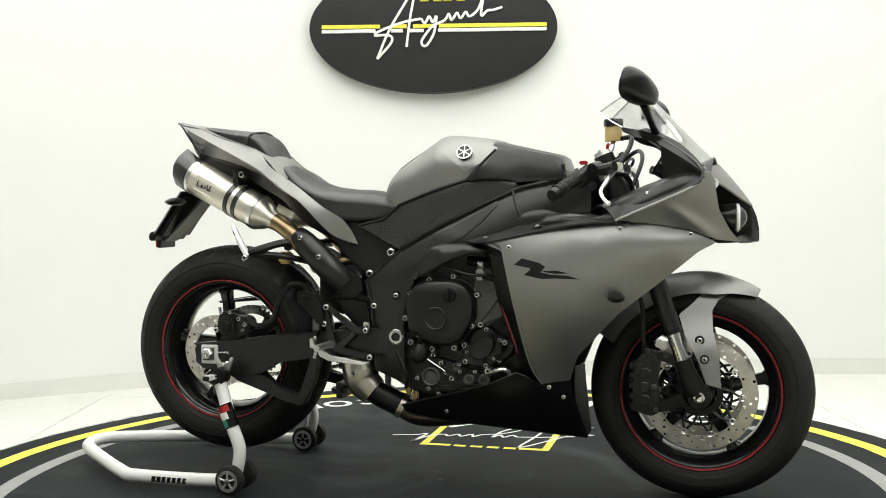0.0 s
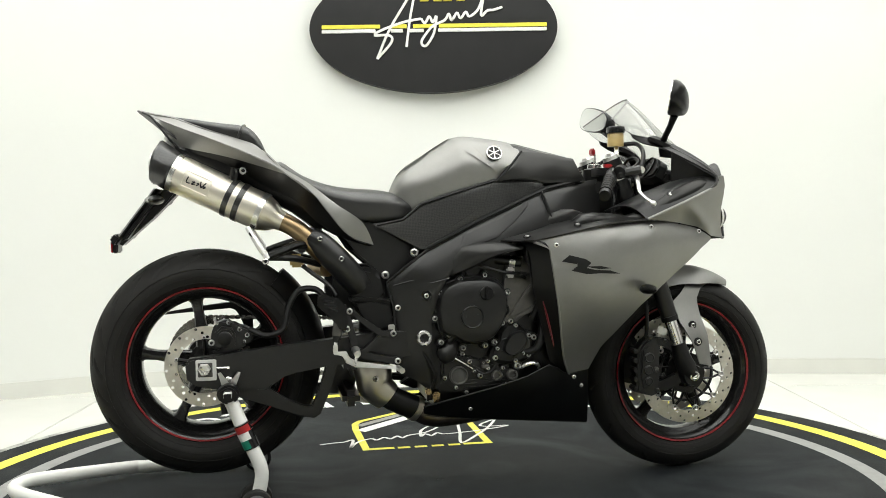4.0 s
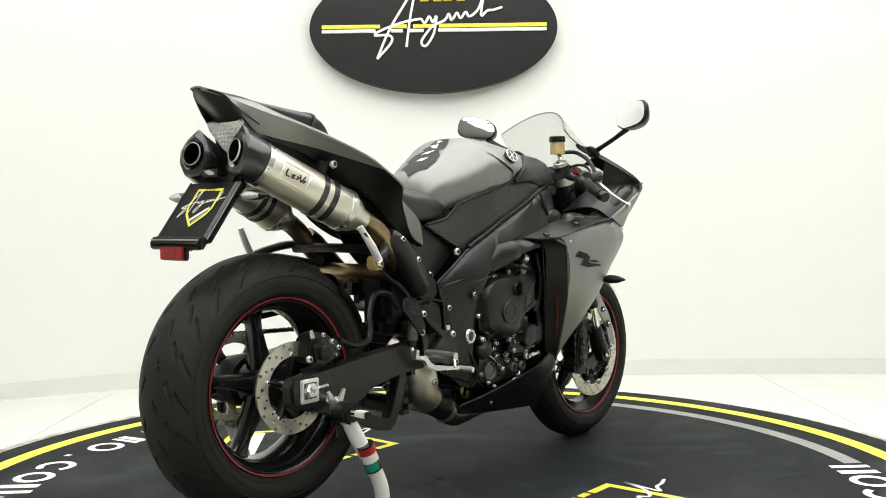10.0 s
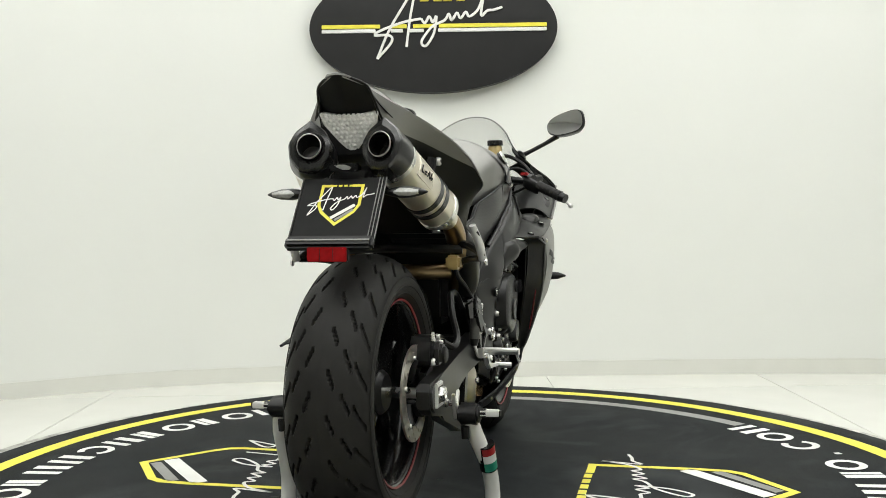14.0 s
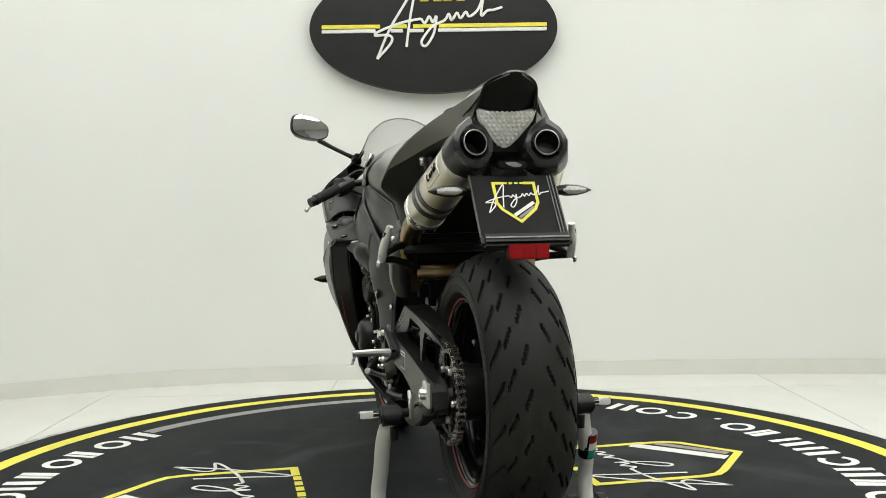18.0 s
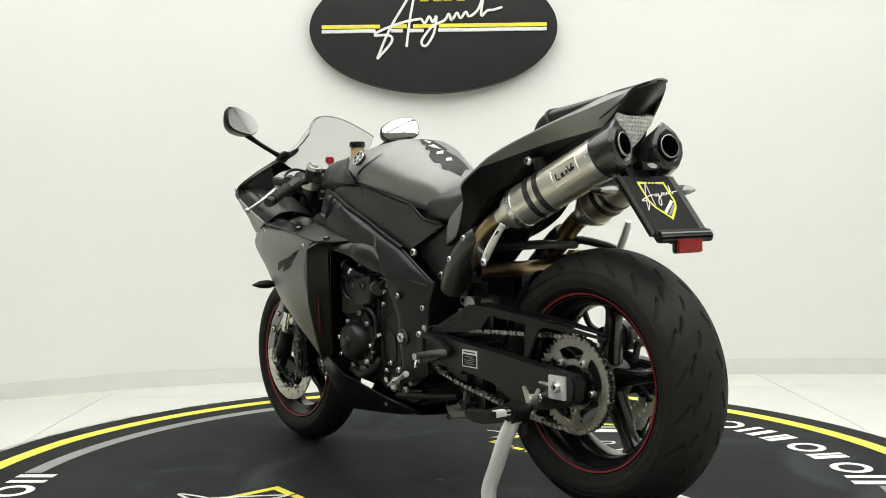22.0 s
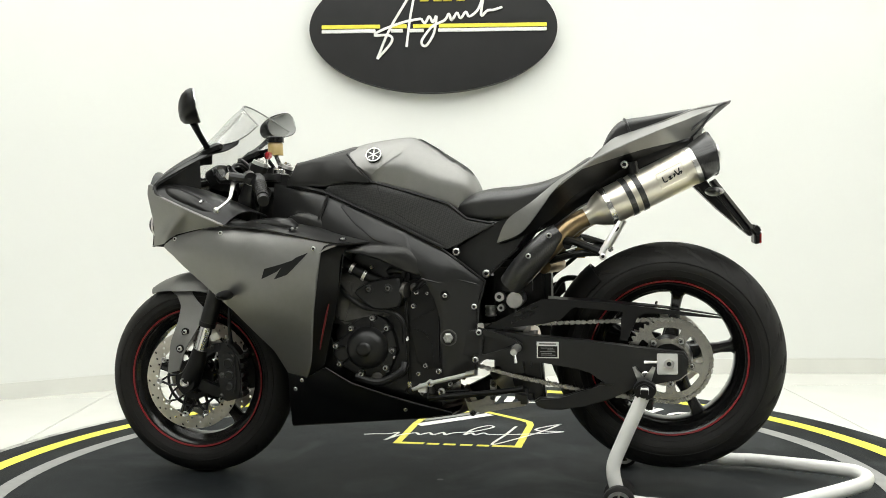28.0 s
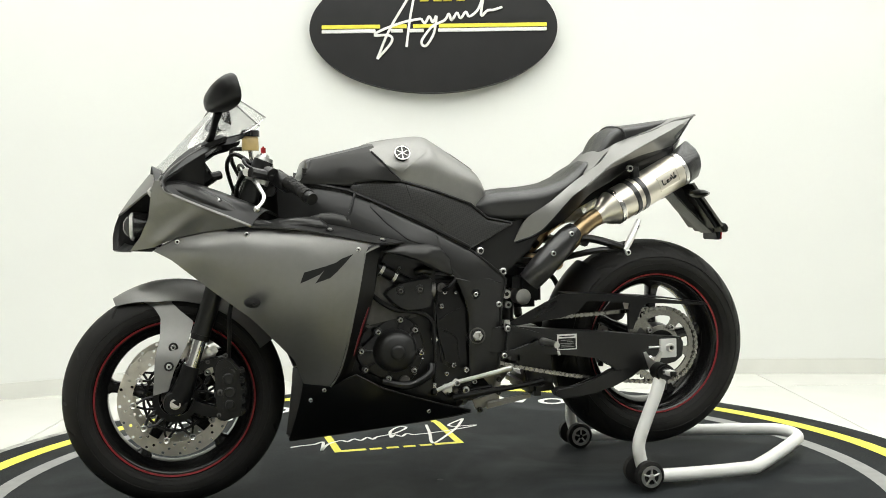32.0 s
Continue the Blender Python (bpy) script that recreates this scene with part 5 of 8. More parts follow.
part("hood_rim", tube([(-0.728, 0.074, 0.986), (-0.752, 0.069, 1.010)] + top_edge + [(-0.752, -0.069, 1.010), (-0.728, -0.074, 0.986)], 0.0028, 8, smooth=4), PLASTIC, bike)
for s in (1, -1):
    part("tail_cheek", ribbon([(-0.780, s * 0.061, 1.042), (-0.738, s * 0.070, 0.994), (-0.66, s * 0.090, 0.966)], [(-0.738, s * 0.066, 1.018), (-0.722, s * 0.060, 0.965), (-0.69, s * 0.060, 0.925)], 1, 14, 5, 0.003), PLASTIC, bike)
LV = [(-0.069, 1.022), (0.0, 1.010), (0.069, 1.022), (0.062, 0.995), (0.030, 0.957), (0.008, 0.932), (-0.008, 0.932), (-0.030, 0.957), (-0.062, 0.995)]
bm = prism(LV, -0.012, 0.012, 0.004)
bmesh.ops.transform(bm, matrix=pose(-0.738, 0, 0.975, 0, 0, 90) @ pose(0, 0, 0, -18, 0, 0) @ pose(0, 0, -0.975), verts=bm.verts)
tail_light = part("tail_light", bm, LENS, bike, "clear faceted tail light lens")
bm = bmesh.new()
for k in range(8):
    z = 0.944 + 0.0092 * k
    w = min(0.060, 0.004 + (z - 0.932) * 0.84)
    n = max(1, int(2 * w / 0.0105))
    for i in range(n):
        y = -w + 2 * w * (i + 0.5) / n
        add_lathe(bm, [(0.0050, 0.0), (0.0042, 0.0026), (0.0022, 0.0042), (0.0003, 0.0046)], 6, pose(-0.7495 - 0.32 * (z - 0.975), y, z, 0, 0, 90) @ pose(0, 0, 0, -18, 0, 30 * (k % 2)))
part("lens_face", bm, LENS, tail_light, "dimpled lens face")
part("tail_badge", box(-0.790, 0, 0.893, 0.03, 0.065, 0.018, 0.004), GLOSSBLACK, bike)
part("badge_mark", prism([(-0.02, 0.0), (-0.005, 0.006), (0.02, 0.006), (0.012, 0.0), (0.0, -0.005), (-0.015, -0.005)], -0.001, 0.001, 0, pose(-0.806, 0, 0.893, 0, 0, 90)), STEEL, bike)

# silencers
def muffler(s):
    I, E = Vector((-0.452, s * 0.143, 0.776)), Vector((-0.742, s * 0.090, 0.916))
    ax = (E - I).normalized()
    side_v = ax.cross(Vector((0, 0, 1))).normalized()
    up = side_v.cross(ax).normalized()
    m = Matrix((side_v, ax, up)).transposed().to_4x4()
    m.translation = I
    L = (E - I).length
    mu = new("silencer")
    mu.parent = bike
    mu["label"] = "brushed titanium silencer with a carbon end cap"

    HOUSE = [(0, 0.066), (0.034, 0.040), (0.049, 0.012), (0.046, -0.018), (0.026, -0.046), (0, -0.050), (-0.026, -0.046), (-0.046, -0.018), (-0.049, 0.012), (-0.034, 0.040)]

    def house(d, k, scale=1.0, tilt=0.0, n=40):
        """Ring between a circle (k = 0) and the pointed outline of the cap (k = 1)."""
        pts = []
        for i in range(n):
            a = 2 * math.pi * i / n
            c, w = math.cos(a), math.sin(a)
            best = 0.05
            for (x0, z0), (x1, z1) in zip(HOUSE, HOUSE[1:] + HOUSE[:1]):
                den = c * (z1 - z0) - w * (x1 - x0)
                if abs(den) > 1e-9:
                    t = (x0 * (z1 - z0) - z0 * (x1 - x0)) / den
                    u = ((t * c - x0) * (x1 - x0) + (t * w - z0) * (z1 - z0)) / ((x1 - x0) ** 2 + (z1 - z0) ** 2)
                    if t > 0 and -1e-6 <= u <= 1 + 1e-6:
                        best = t
            r = (0.0545 * (1 - k) + best * k) * scale
            pts.append(m @ Vector((c * r, d + tilt * w * r, w * r)))
        return pts

    def ring(d, rx, rz, tilt=0.0, peak=0.0, n=40):
        pts = []
        for i in range(n):
            a = 2 * math.pi * i / n
            c, w = math.cos(a), math.sin(a)
            ex = peak * max(0, w) ** 8
            x, z = c * rx, w * (rz + ex)
            pts.append(m @ Vector((x, d + tilt * z, z)))
        return pts

    part("canister", loft([ring(0.052, 0.049, 0.051), ring(0.056, 0.0505, 0.0525), ring(0.12, 0.0505, 0.0525), ring(L - 0.005, 0.0505, 0.0525)]), TITAN, mu, "brushed titanium canister", sharp=40)
    part("inlet_cone", loft([ring(-0.004, 0.027, 0.027), ring(0.012, 0.029, 0.029), ring(0.030, 0.040, 0.042), ring(0.053, 0.049, 0.051)]), TITAN, mu)
    for d, w in ((0.054, 0.016), (L - 0.020, 0.016)):
        part("end_band", loft([ring(d, 0.0505, 0.0525), ring(d + 0.001, 0.0522, 0.0542), ring(d + w - 0.001, 0.0522, 0.0542), ring(d + w, 0.0505, 0.0525)]), STEEL, mu)
        for a in range(15, 375, 45):
            q = m @ pose(0, d + w / 2, 0, 0, -a, 0) @ pose(0.0522, 0, 0, 0, 0, -90)
            part("rivet", lathe([(0.0032, 0.0), (0.0028, 0.0012), (0.0012, 0.0020), (0.0002, 0.0021)], 8, q), STEEL, mu)
    cap = part("end_cap", loft([house(L - 0.006, 0.0, 0.97), house(L, 0.0), house(L + 0.02, 0.5, 1.0, 0.05), house(L + 0.046, 1.0, 1.0, 0.18), house(L + 0.052, 1.0, 0.93, 0.2), house(L + 0.056, 0.6, 0.70, 0.25), ring(L + 0.050, 0.028, 0.028, 0.25), ring(L + 0.01, 0.027, 0.027, 0.2)], True), CARBON, mu, "carbon fibre end cap", sharp=24)
    part("outlet", loft([ring(L + 0.008, 0.0268, 0.0268, 0.2), ring(L + 0.060, 0.0268, 0.0268, 0.25), ring(L + 0.060, 0.0248, 0.0248, 0.25), ring(L - 0.01, 0.0245, 0.0245, 0.2)], True), GLOSSBLACK, cap)
    part("outlet_ring", loft([ring(L + 0.0585, 0.0272, 0.0272, 0.25), ring(L + 0.0620, 0.0268, 0.0268, 0.25), ring(L + 0.0624, 0.0258, 0.0258, 0.25), ring(L + 0.0585, 0.0252, 0.0252, 0.25)], False), ALLOY, cap)
    for d in (0.114, 0.145):
        part("strap", loft([ring(d, 0.0506, 0.0526), ring(d + 0.001, 0.0528, 0.0548), ring(d + 0.015, 0.0528, 0.0548), ring(d + 0.016, 0.0506, 0.0526)]), CARBON, mu, "carbon mounting strap")
    p = m @ Vector((0, 0.17, 0.06))
    part("mount_lug", tube([p + Vector((0.0, s * 0.012, -0.014)), p + Vector((0.006, s * 0.016, 0.018))], 0.014, 10), PLASTIC, mu)
    bolt(mu, -0.552, s * 0.145, 0.914, s, 0.011, 0.010)
    # name plate with a plain dark mark
    rows = []
    for i in range(9):
        d = 0.205 + 0.075 * i / 8
        rows.append([m @ Vector((s * -1 * math.cos(radians(a)) * -0.0509 * 1.0, d, math.sin(radians(a)) * 0.0529)) for a in (-22, -10, 2, 14, 26)])
    pl = part("name_plate", skin(rows if s > 0 else rows[::-1], 0.0010), TITAN, mu, "etched plate with dark script bars")
    bm = bmesh.new()
    for st in ([(0.222, 10), (0.222, -6), (0.232, -6)], [(0.236, 0), (0.244, 3), (0.237, -6), (0.246, -4)], [(0.250, -5), (0.256, 2), (0.250, 3)], [(0.258, 12), (0.264, -5), (0.272, 14)], [(0.262, -2), (0.275, 2), (0.270, -5)]):
        pts = [m @ Vector((-s * math.cos(radians(a)) * -0.0516, d - 0.004 if s > 0 else 0.490 - d, math.sin(radians(a)) * 0.0536)) for d, a in st]
        add_tube(bm, smooth_path(pts, 4), 0.0017, 5)
    part("script_bar", bm, DECAL, pl)
    part("plate_border", tube([r[0] for r in rows] + [rows[-1][k] for k in (1, 2, 3)] + [r[-1] for r in rows[::-1]] + [rows[0][k] for k in (3, 2, 1)], 0.0014, 6, closed=True), TITAN, pl)
    return mu


for s in (1, -1):
    muffler(s)
    part("link_pipe", tube([(-0.452, s * 0.143, 0.776), (-0.425, s * 0.148, 0.762), (-0.395, s * 0.150, 0.738), (-0.355, s * 0.150, 0.695), (-0.30, s * 0.145, 0.645), (-0.26, s * 0.12, 0.60)], [0.0265, 0.026, 0.026, 0.026, 0.026, 0.026], 16, smooth=6), HEATED, bike, "heat-tinted link pipe")
    sh = part("heat_shield", tube([(-0.378, s * 0.152, 0.735), (-0.350, s * 0.155, 0.712), (-0.312, s * 0.155, 0.672), (-0.272, s * 0.148, 0.628), (-0.240, s * 0.135, 0.590)], [0.027, 0.034, 0.038, 0.038, 0.034], 18, smooth=6), CARBON if s > 0 else FRAMEBLACK, bike, "oval heat shield over the link pipe")
    bolt(sh, -0.352, s * 0.185, 0.727, s, 0.008, 0.008)
    bolt(sh, -0.296, s * 0.187, 0.672, s, 0.008, 0.008)
    part("catalyst_box", box(-0.25, s * 0.070, 0.585, 0.085, 0.07, 0.085, 0.025), PLASTIC, bike)
part("footwell_panel", prism([(-0.268, 0.552), (-0.205, 0.556), (-0.160, 0.545), (-0.148, 0.478), (-0.195, 0.462), (-0.235, 0.505)], -0.150, -0.09, 0.008), PLASTIC, bike, "matt black inner panel behind the footrest")
part("panel_bulge", prism(curve2([(-0.262, 0.558), (-0.262, 0.61), (-0.248, 0.640), (-0.215, 0.643), (-0.190, 0.625), (-0.178, 0.575), (-0.185, 0.552)], 3), -0.152, -0.09, 0.016), PLASTIC, bike)
part("panel_ledge", strap([(-0.272, 0.556), (-0.205, 0.561), (-0.155, 0.550)], 0.006, -0.154, -0.10, 0.002), PLASTIC, bike)
part("battery_box", box(-0.250, -0.060, 0.575, 0.17, 0.10, 0.15, 0.02), PLASTIC, bike)
part("cross_pipe", tube([(-0.33, -0.12, 0.640), (-0.36, 0, 0.640), (-0.33, 0.12, 0.640)], 0.021, 14, smooth=6), HEATED, bike)
part("collector", tube([(-0.27, -0.05, 0.44), (-0.238, -0.085, 0.400), (-0.208, -0.104, 0.350), (-0.200, -0.106, 0.308), (-0.165, -0.105, 0.274)], [0.035, 0.047, 0.054, 0.051, 0.042], 18, smooth=6), COLLECTOR, bike, "bare steel exhaust collector")
bolt(bike, -0.205, -0.157, 0.335, -1, 0.009, 0.008)
part("mid_pipe", tube([(-0.175, -0.105, 0.282), (-0.140, -0.10, 0.261), (-0.105, -0.095, 0.244), (-0.080, -0.092, 0.231)], 0.035, 16, smooth=6), PLASTIC, bike, "black coated exhaust pipe")
part("pipe_clamp", tube([(-0.092, -0.094, 0.238), (-0.078, -0.091, 0.230)], 0.0380, 16), COLLECTOR, bike, "bright exhaust clamp")
part("header_pipe", tube([(-0.085, -0.092, 0.233), (-0.04, -0.085, 0.208), (0.03, -0.07, 0.205), (0.20, -0.06, 0.225)], 0.031, 16, smooth=6), HEADER, bike, "blued steel header pipe")

# number plate carrier, reflector and indicators
PM = pose(-0.838, 0, 0.800, 0, 0, 0) @ pose(0, 0, 0, 0, 37, 0)
part("plate_carrier", box(0.012, 0, 0.0, 0.012, 0.175, 0.150, 0.004, PM), PLASTIC, bike, "black number plate carrier")
part("carrier_arm", prism([(-0.76, 0.885), (-0.72, 0.90), (-0.73, 0.86), (-0.80, 0.79), (-0.885, 0.715), (-0.90, 0.725), (-0.80, 0.83)], -0.045, 0.045, 0.008), PLASTIC, bike)
plate = part("number_plate", box(0.0, 0, 0.005, 0.006, 0.188, 0.165, 0.002, PM), PLATEBLACK, bike, "black dealer plate with a yellow shield")
part("plate_lip", box(-0.006, 0, -0.088, 0.022, 0.192, 0.030, 0.006, PM), PLASTIC, plate)
part("lip_line", box(-0.0185, 0, -0.088, 0.002, 0.180, 0.003, 0, PM), PRINTGREY, plate)
# ridges at the right side, in pale grey that paints in their bevel reflections
for y in (-0.0945, -0.0865, -0.0795):
    part("pale_plate_edge", box(-0.0035, y, 0.005, 0.004, 0.0016, 0.160, 0.0005, PM), PRINTGREY, plate)
part("pale_plate_edge", box(-0.002, 0.0945, 0.005, 0.008, 0.0022, 0.165, 0.0005, PM), ENGINEGREY, plate)


def on_plate(bm):
    """From flat (x, y) to the face of the plate."""
    return place_flat(bm, PM @ pose(-0.0035, 0, 0.012) @ Matrix(((0, 0, -1, 0), (-1, 0, 0, 0), (0, 1, 0, 0), (0, 0, 0, 1))))


part("yellow_shield_line", on_plate(floor_mark([(-0.022, 0.052), (-0.045, 0.052), (-0.045, 0.0), (-0.036, -0.018), (0.0, -0.050), (0.036, -0.018), (0.045, 0.0), (0.045, 0.052), (0.022, 0.052)], 0.007, 0.001)), YELLOW, plate)
part("shield_stripe", on_plate(floor_mark([(0.036, 0.0), (-0.012, -0.034)], 0.008, 0.001)), PRINTWHITE, plate)
part("shield_stripe", on_plate(floor_mark([(0.034, -0.012), (-0.002, -0.040)], 0.006, 0.0012)), PRINTGREY, plate)
for x in (-0.018, -0.006, 0.006, 0.018):
    part("yellow_mark", on_plate(floor_mark([(x - 0.004, 0.052), (x + 0.004, 0.052)], 0.005, 0.001)), YELLOW, plate)
bm = bmesh.new()
for st in SCRIPT:
    b2 = floor_mark([(p.x, p.y) for p in smooth_path([(x * 0.20, z * 0.20 + 0.005, 0) for x, z in st], 5)], 0.0028, 0.002)
    tmp = bpy.data.meshes.new("tmp")
    b2.to_mesh(tmp)
    b2.free()
    bm.from_mesh(tmp)
    bpy.data.meshes.remove(tmp)
part("script_flourish", on_plate(bm), PRINTWHITE, plate)
part("reflector_back", box(-0.903, 0, 0.711, 0.014, 0.089, 0.033, 0.003), PLASTIC, bike)
part("reflector", box(-0.912, 0, 0.711, 0.006, 0.086, 0.030, 0.002), REFLECTOR, bike, "red rear reflector")
for y in (-0.0145, 0.0145):
    part("reflector_seam", box(-0.9150, y, 0.711, 0.001, 0.0012, 0.025), PLASTIC, bike)
for s in (1, -1):
    ind = part("rear_indicator", loft([[(-0.785 - 0.024 * w * math.cos(2 * math.pi * i / 16) , s * y, 0.838 + 0.013 * w * math.sin(2 * math.pi * i / 16)) for i in range(16)] for y, w in ((0.09, 0.4), (0.105, 0.75), (0.125, 1.0), (0.150, 0.9), (0.170, 0.55), (0.183, 0.12))]), PLASTIC, bike, "slim indicator with a clear lens")
    part("indicator_lens", loft([[(-0.797 - 0.016 * w * math.cos(2 * math.pi * i / 12), s * y, 0.838 + 0.010 * w * math.sin(2 * math.pi * i / 12)) for i in range(12)] for y, w in ((0.112, 0.5), (0.126, 1.0), (0.148, 0.9), (0.166, 0.45))]), CLEARDARK, ind)
    part("front_indicator", loft([[(0.552 + 0.022 * w * math.cos(2 * math.pi * i / 14), s * y, 0.570 + 0.014 * w * math.sin(2 * math.pi * i / 14)) for i in range(14)] for y, w in ((0.215, 0.7), (0.245, 0.75), (0.262, 1.0), (0.290, 0.85), (0.316, 0.2))]), PLASTIC, bike, "smoked front indicator")

# passenger pegs
for s in (1, -1):
    hg = part("peg_hanger", tube([(-0.345, s * 0.12, 0.685), (-0.40, s * 0.17, 0.712), (-0.455, s * 0.222, 0.698), (-0.492, s * 0.235, 0.684)], 0.011, 8, smooth=4), PLASTIC, bike, "black passenger peg hanger")
    part("hanger_brace", tube([(-0.35, s * 0.125, 0.655), (-0.42, s * 0.19, 0.676), (-0.49, s * 0.233, 0.682)], 0.009, 8, smooth=4), PLASTIC, hg)
    part("passenger_peg", tube([(-0.492, s * 0.240, 0.678), (-0.515, s * 0.237, 0.715), (-0.543, s * 0.226, 0.762)], [0.0105, 0.0115, 0.0085], 12, smooth=4, flat=0.8), BLOCK, bike, "folded alloy passenger peg with a slot")
    part("peg_slot", tube([(-0.503, s * 0.2445, 0.690), (-0.517, s * 0.2425, 0.716), (-0.537, s * 0.2345, 0.748)], 0.0045, 8, smooth=4), PLASTIC, bike)
    bolt(hg, -0.498, s * 0.247, 0.672, s, 0.009, 0.006)
part("hanger_bridge", tube([(-0.40, -0.17, 0.700), (-0.42, 0, 0.705), (-0.40, 0.17, 0.700)], 0.012, 8, smooth=5), PLASTIC, bike)
part("rear_fluid_bottle", box(-0.415, -0.150, 0.668, 0.036, 0.036, 0.036, 0.006), AMBER, bike, "amber rear brake fluid bottle")
part("fluid_hose", tube([(-0.40, -0.15, 0.655), (-0.37, -0.15, 0.63), (-0.33, -0.16, 0.60), (-0.31, -0.17, 0.57)], 0.006, 8, smooth=5), PLASTIC, bike)

# rider rearsets
for s in (1, -1):
    rs = new("rearset")
    rs.parent = bike
    y0, y1 = s * 0.172, s * 0.186
    if s < 0:
        part("hanger_plate", strap([(-0.292, 0.545), (-0.280, 0.50), (-0.268, 0.455), (-0.262, 0.420)], [0.016, 0.020, 0.018, 0.020], y0, y1), FRAMEBLACK, rs, "black cast footrest hanger")
        part("hanger_arm", strap([(-0.278, 0.535), (-0.250, 0.508), (-0.192, 0.462), (-0.158, 0.462)], [0.014, 0.013, 0.016, 0.024], y0, y1), FRAMEBLACK, rs)
        part("hanger_arm", strap([(-0.190, 0.458), (-0.232, 0.416), (-0.258, 0.418)], [0.016, 0.014, 0.016], y0, y1), FRAMEBLACK, rs)
        part("hanger_arm", strap([(-0.266, 0.415), (-0.228, 0.402), (-0.148, 0.386)], [0.020, 0.016, 0.022], y0, y1), FRAMEBLACK, rs)
        part("heel_guard", prism([(-0.362, 0.572), (-0.345, 0.578), (-0.303, 0.564), (-0.290, 0.545), (-0.280, 0.50), (-0.288, 0.476), (-0.305, 0.482), (-0.313, 0.494), (-0.336, 0.523), (-0.364, 0.545)], s * 0.187, s * 0.195, 0.002), PLASTIC, rs, "black heel guard")
    else:
        part("hanger_arm", strap([(-0.152, 0.466), (-0.205, 0.454), (-0.252, 0.440), (-0.270, 0.424)], [0.022, 0.013, 0.013, 0.018], y0, y1), FRAMEBLACK, rs, "black cast footrest hanger")
        part("hanger_arm", strap([(-0.142, 0.388), (-0.180, 0.396), (-0.228, 0.408), (-0.270, 0.426)], [0.022, 0.013, 0.013, 0.018], y0, y1), FRAMEBLACK, rs)
        part("hanger_arm", strap([(-0.166, 0.462), (-0.160, 0.425), (-0.158, 0.392)], 0.011, y0, y1), FRAMEBLACK, rs)
    for k in range(3 if s < 0 else 0):
        part("guard_slot", prism([(-0.350 + 0.006 * k, 0.566 - 0.013 * k), (-0.318 + 0.006 * k, 0.558 - 0.013 * k), (-0.320 + 0.006 * k, 0.552 - 0.013 * k), (-0.351 + 0.006 * k, 0.560 - 0.013 * k)], s * 0.195, s * 0.1962), GLOSSBLACK, rs)
    part("hanger_lug", box(-0.160, s * 0.172, 0.475, 0.018, 0.008, 0.022, 0.002), ALLOY, rs)
    for x, z in ((-0.157, 0.463), (-0.146, 0.387)) + (((-0.276, 0.528), (-0.283, 0.480)) if s < 0 else ()):
        bolt(rs, x, s * 0.186, z, s, 0.009, 0.007)
    part("foot_peg", tube([(-0.262, s * 0.185, 0.421), (-0.262, s * 0.215, 0.424), (-0.266, s * 0.288, 0.424)], [0.012, 0.010, 0.009], 10, smooth=3), ALLOY, rs, "knurled alloy foot peg")
    part("peg_feeler", tube([(-0.268, s * 0.280, 0.422), (-0.272, s * 0.290, 0.396)], 0.004, 6), STEEL, rs)
part("brake_pedal", strap([(-0.318, 0.417), (-0.292, 0.416), (-0.286, 0.396), (-0.262, 0.383), (-0.20, 0.377), (-0.145, 0.370)], [0.008, 0.013, 0.015, 0.013, 0.010, 0.008], -0.212, -0.199, 0.003), BLOCK, bike, "bare alloy brake pedal")
part("pedal_toe", tube([(-0.148, -0.200, 0.370), (-0.142, -0.245, 0.368)], 0.008, 10), ALLOY, bike)
mc = part("master_cylinder", tube([(-0.305, -0.178, 0.515), (-0.311, -0.178, 0.462)], [0.013, 0.014], 14), ENGINEGREY, bike, "grey rear master cylinder")
part("boot", tube([(-0.311, -0.178, 0.463), (-0.314, -0.178, 0.444)], [0.013, 0.008], 12), PLASTIC, mc)
part("push_rod", tube([(-0.314, -0.178, 0.446), (-0.318, -0.190, 0.416)], 0.005, 8), STEEL, mc)
part("clevis", box(-0.317, -0.196, 0.426, 0.012, 0.016, 0.026, 0.002), STEEL, mc)
lever = part("shift_lever", tube([(0.048, 0.150, 0.291), (0.004, 0.160, 0.309), (-0.012, 0.163, 0.315), (-0.080, 0.197, 0.336), (-0.151, 0.231, 0.358)], [0.0055, 0.0070, 0.0062, 0.0062, 0.0070], 10, smooth=4), BLOCK, bike, "bare alloy gear lever")
part("toe_peg", tube([(-0.128, 0.220, 0.351), (-0.155, 0.233, 0.3595)], [0.0085, 0.0085], 12), ALLOY, lever)
part("lever_eye", lathe([(0.003, 0), (0.010, 0), (0.010, 0.013), (0.003, 0.013)], 16, pose(-0.012, 0.157, 0.315), True), BLOCK, lever)
part("lever_clamp", box(0.012, 0.150, 0.298, 0.026, 0.018, 0.026, 0.003), BLOCK, lever)
part("lever_clamp", box(-0.012, 0.146, 0.292, 0.014, 0.016, 0.020, 0.003), ENGINEGREY, lever)
part("ball_joint", lathe([(0.0005, -0.010), (0.007, -0.008), (0.0105, 0.0), (0.007, 0.008), (0.0005, 0.010)], 14, pose(0.050, 0.152, 0.290)), PLASTIC, lever)
for x, z, r in ((-0.012, 0.315, 0.006), (0.014, 0.284, 0.006), (-0.042, 0.2895, 0.011), (-0.068, 0.312, 0.007)):
    bolt(lever, x, 0.169 if z > 0.3149 else 0.150, z, 1, r, 0.008)
part("shift_rod", tube([(0.052, 0.176, 0.547), (0.050, 0.168, 0.443), (0.050, 0.154, 0.296)], 0.0042, 8, smooth=4), PLASTIC, bike)
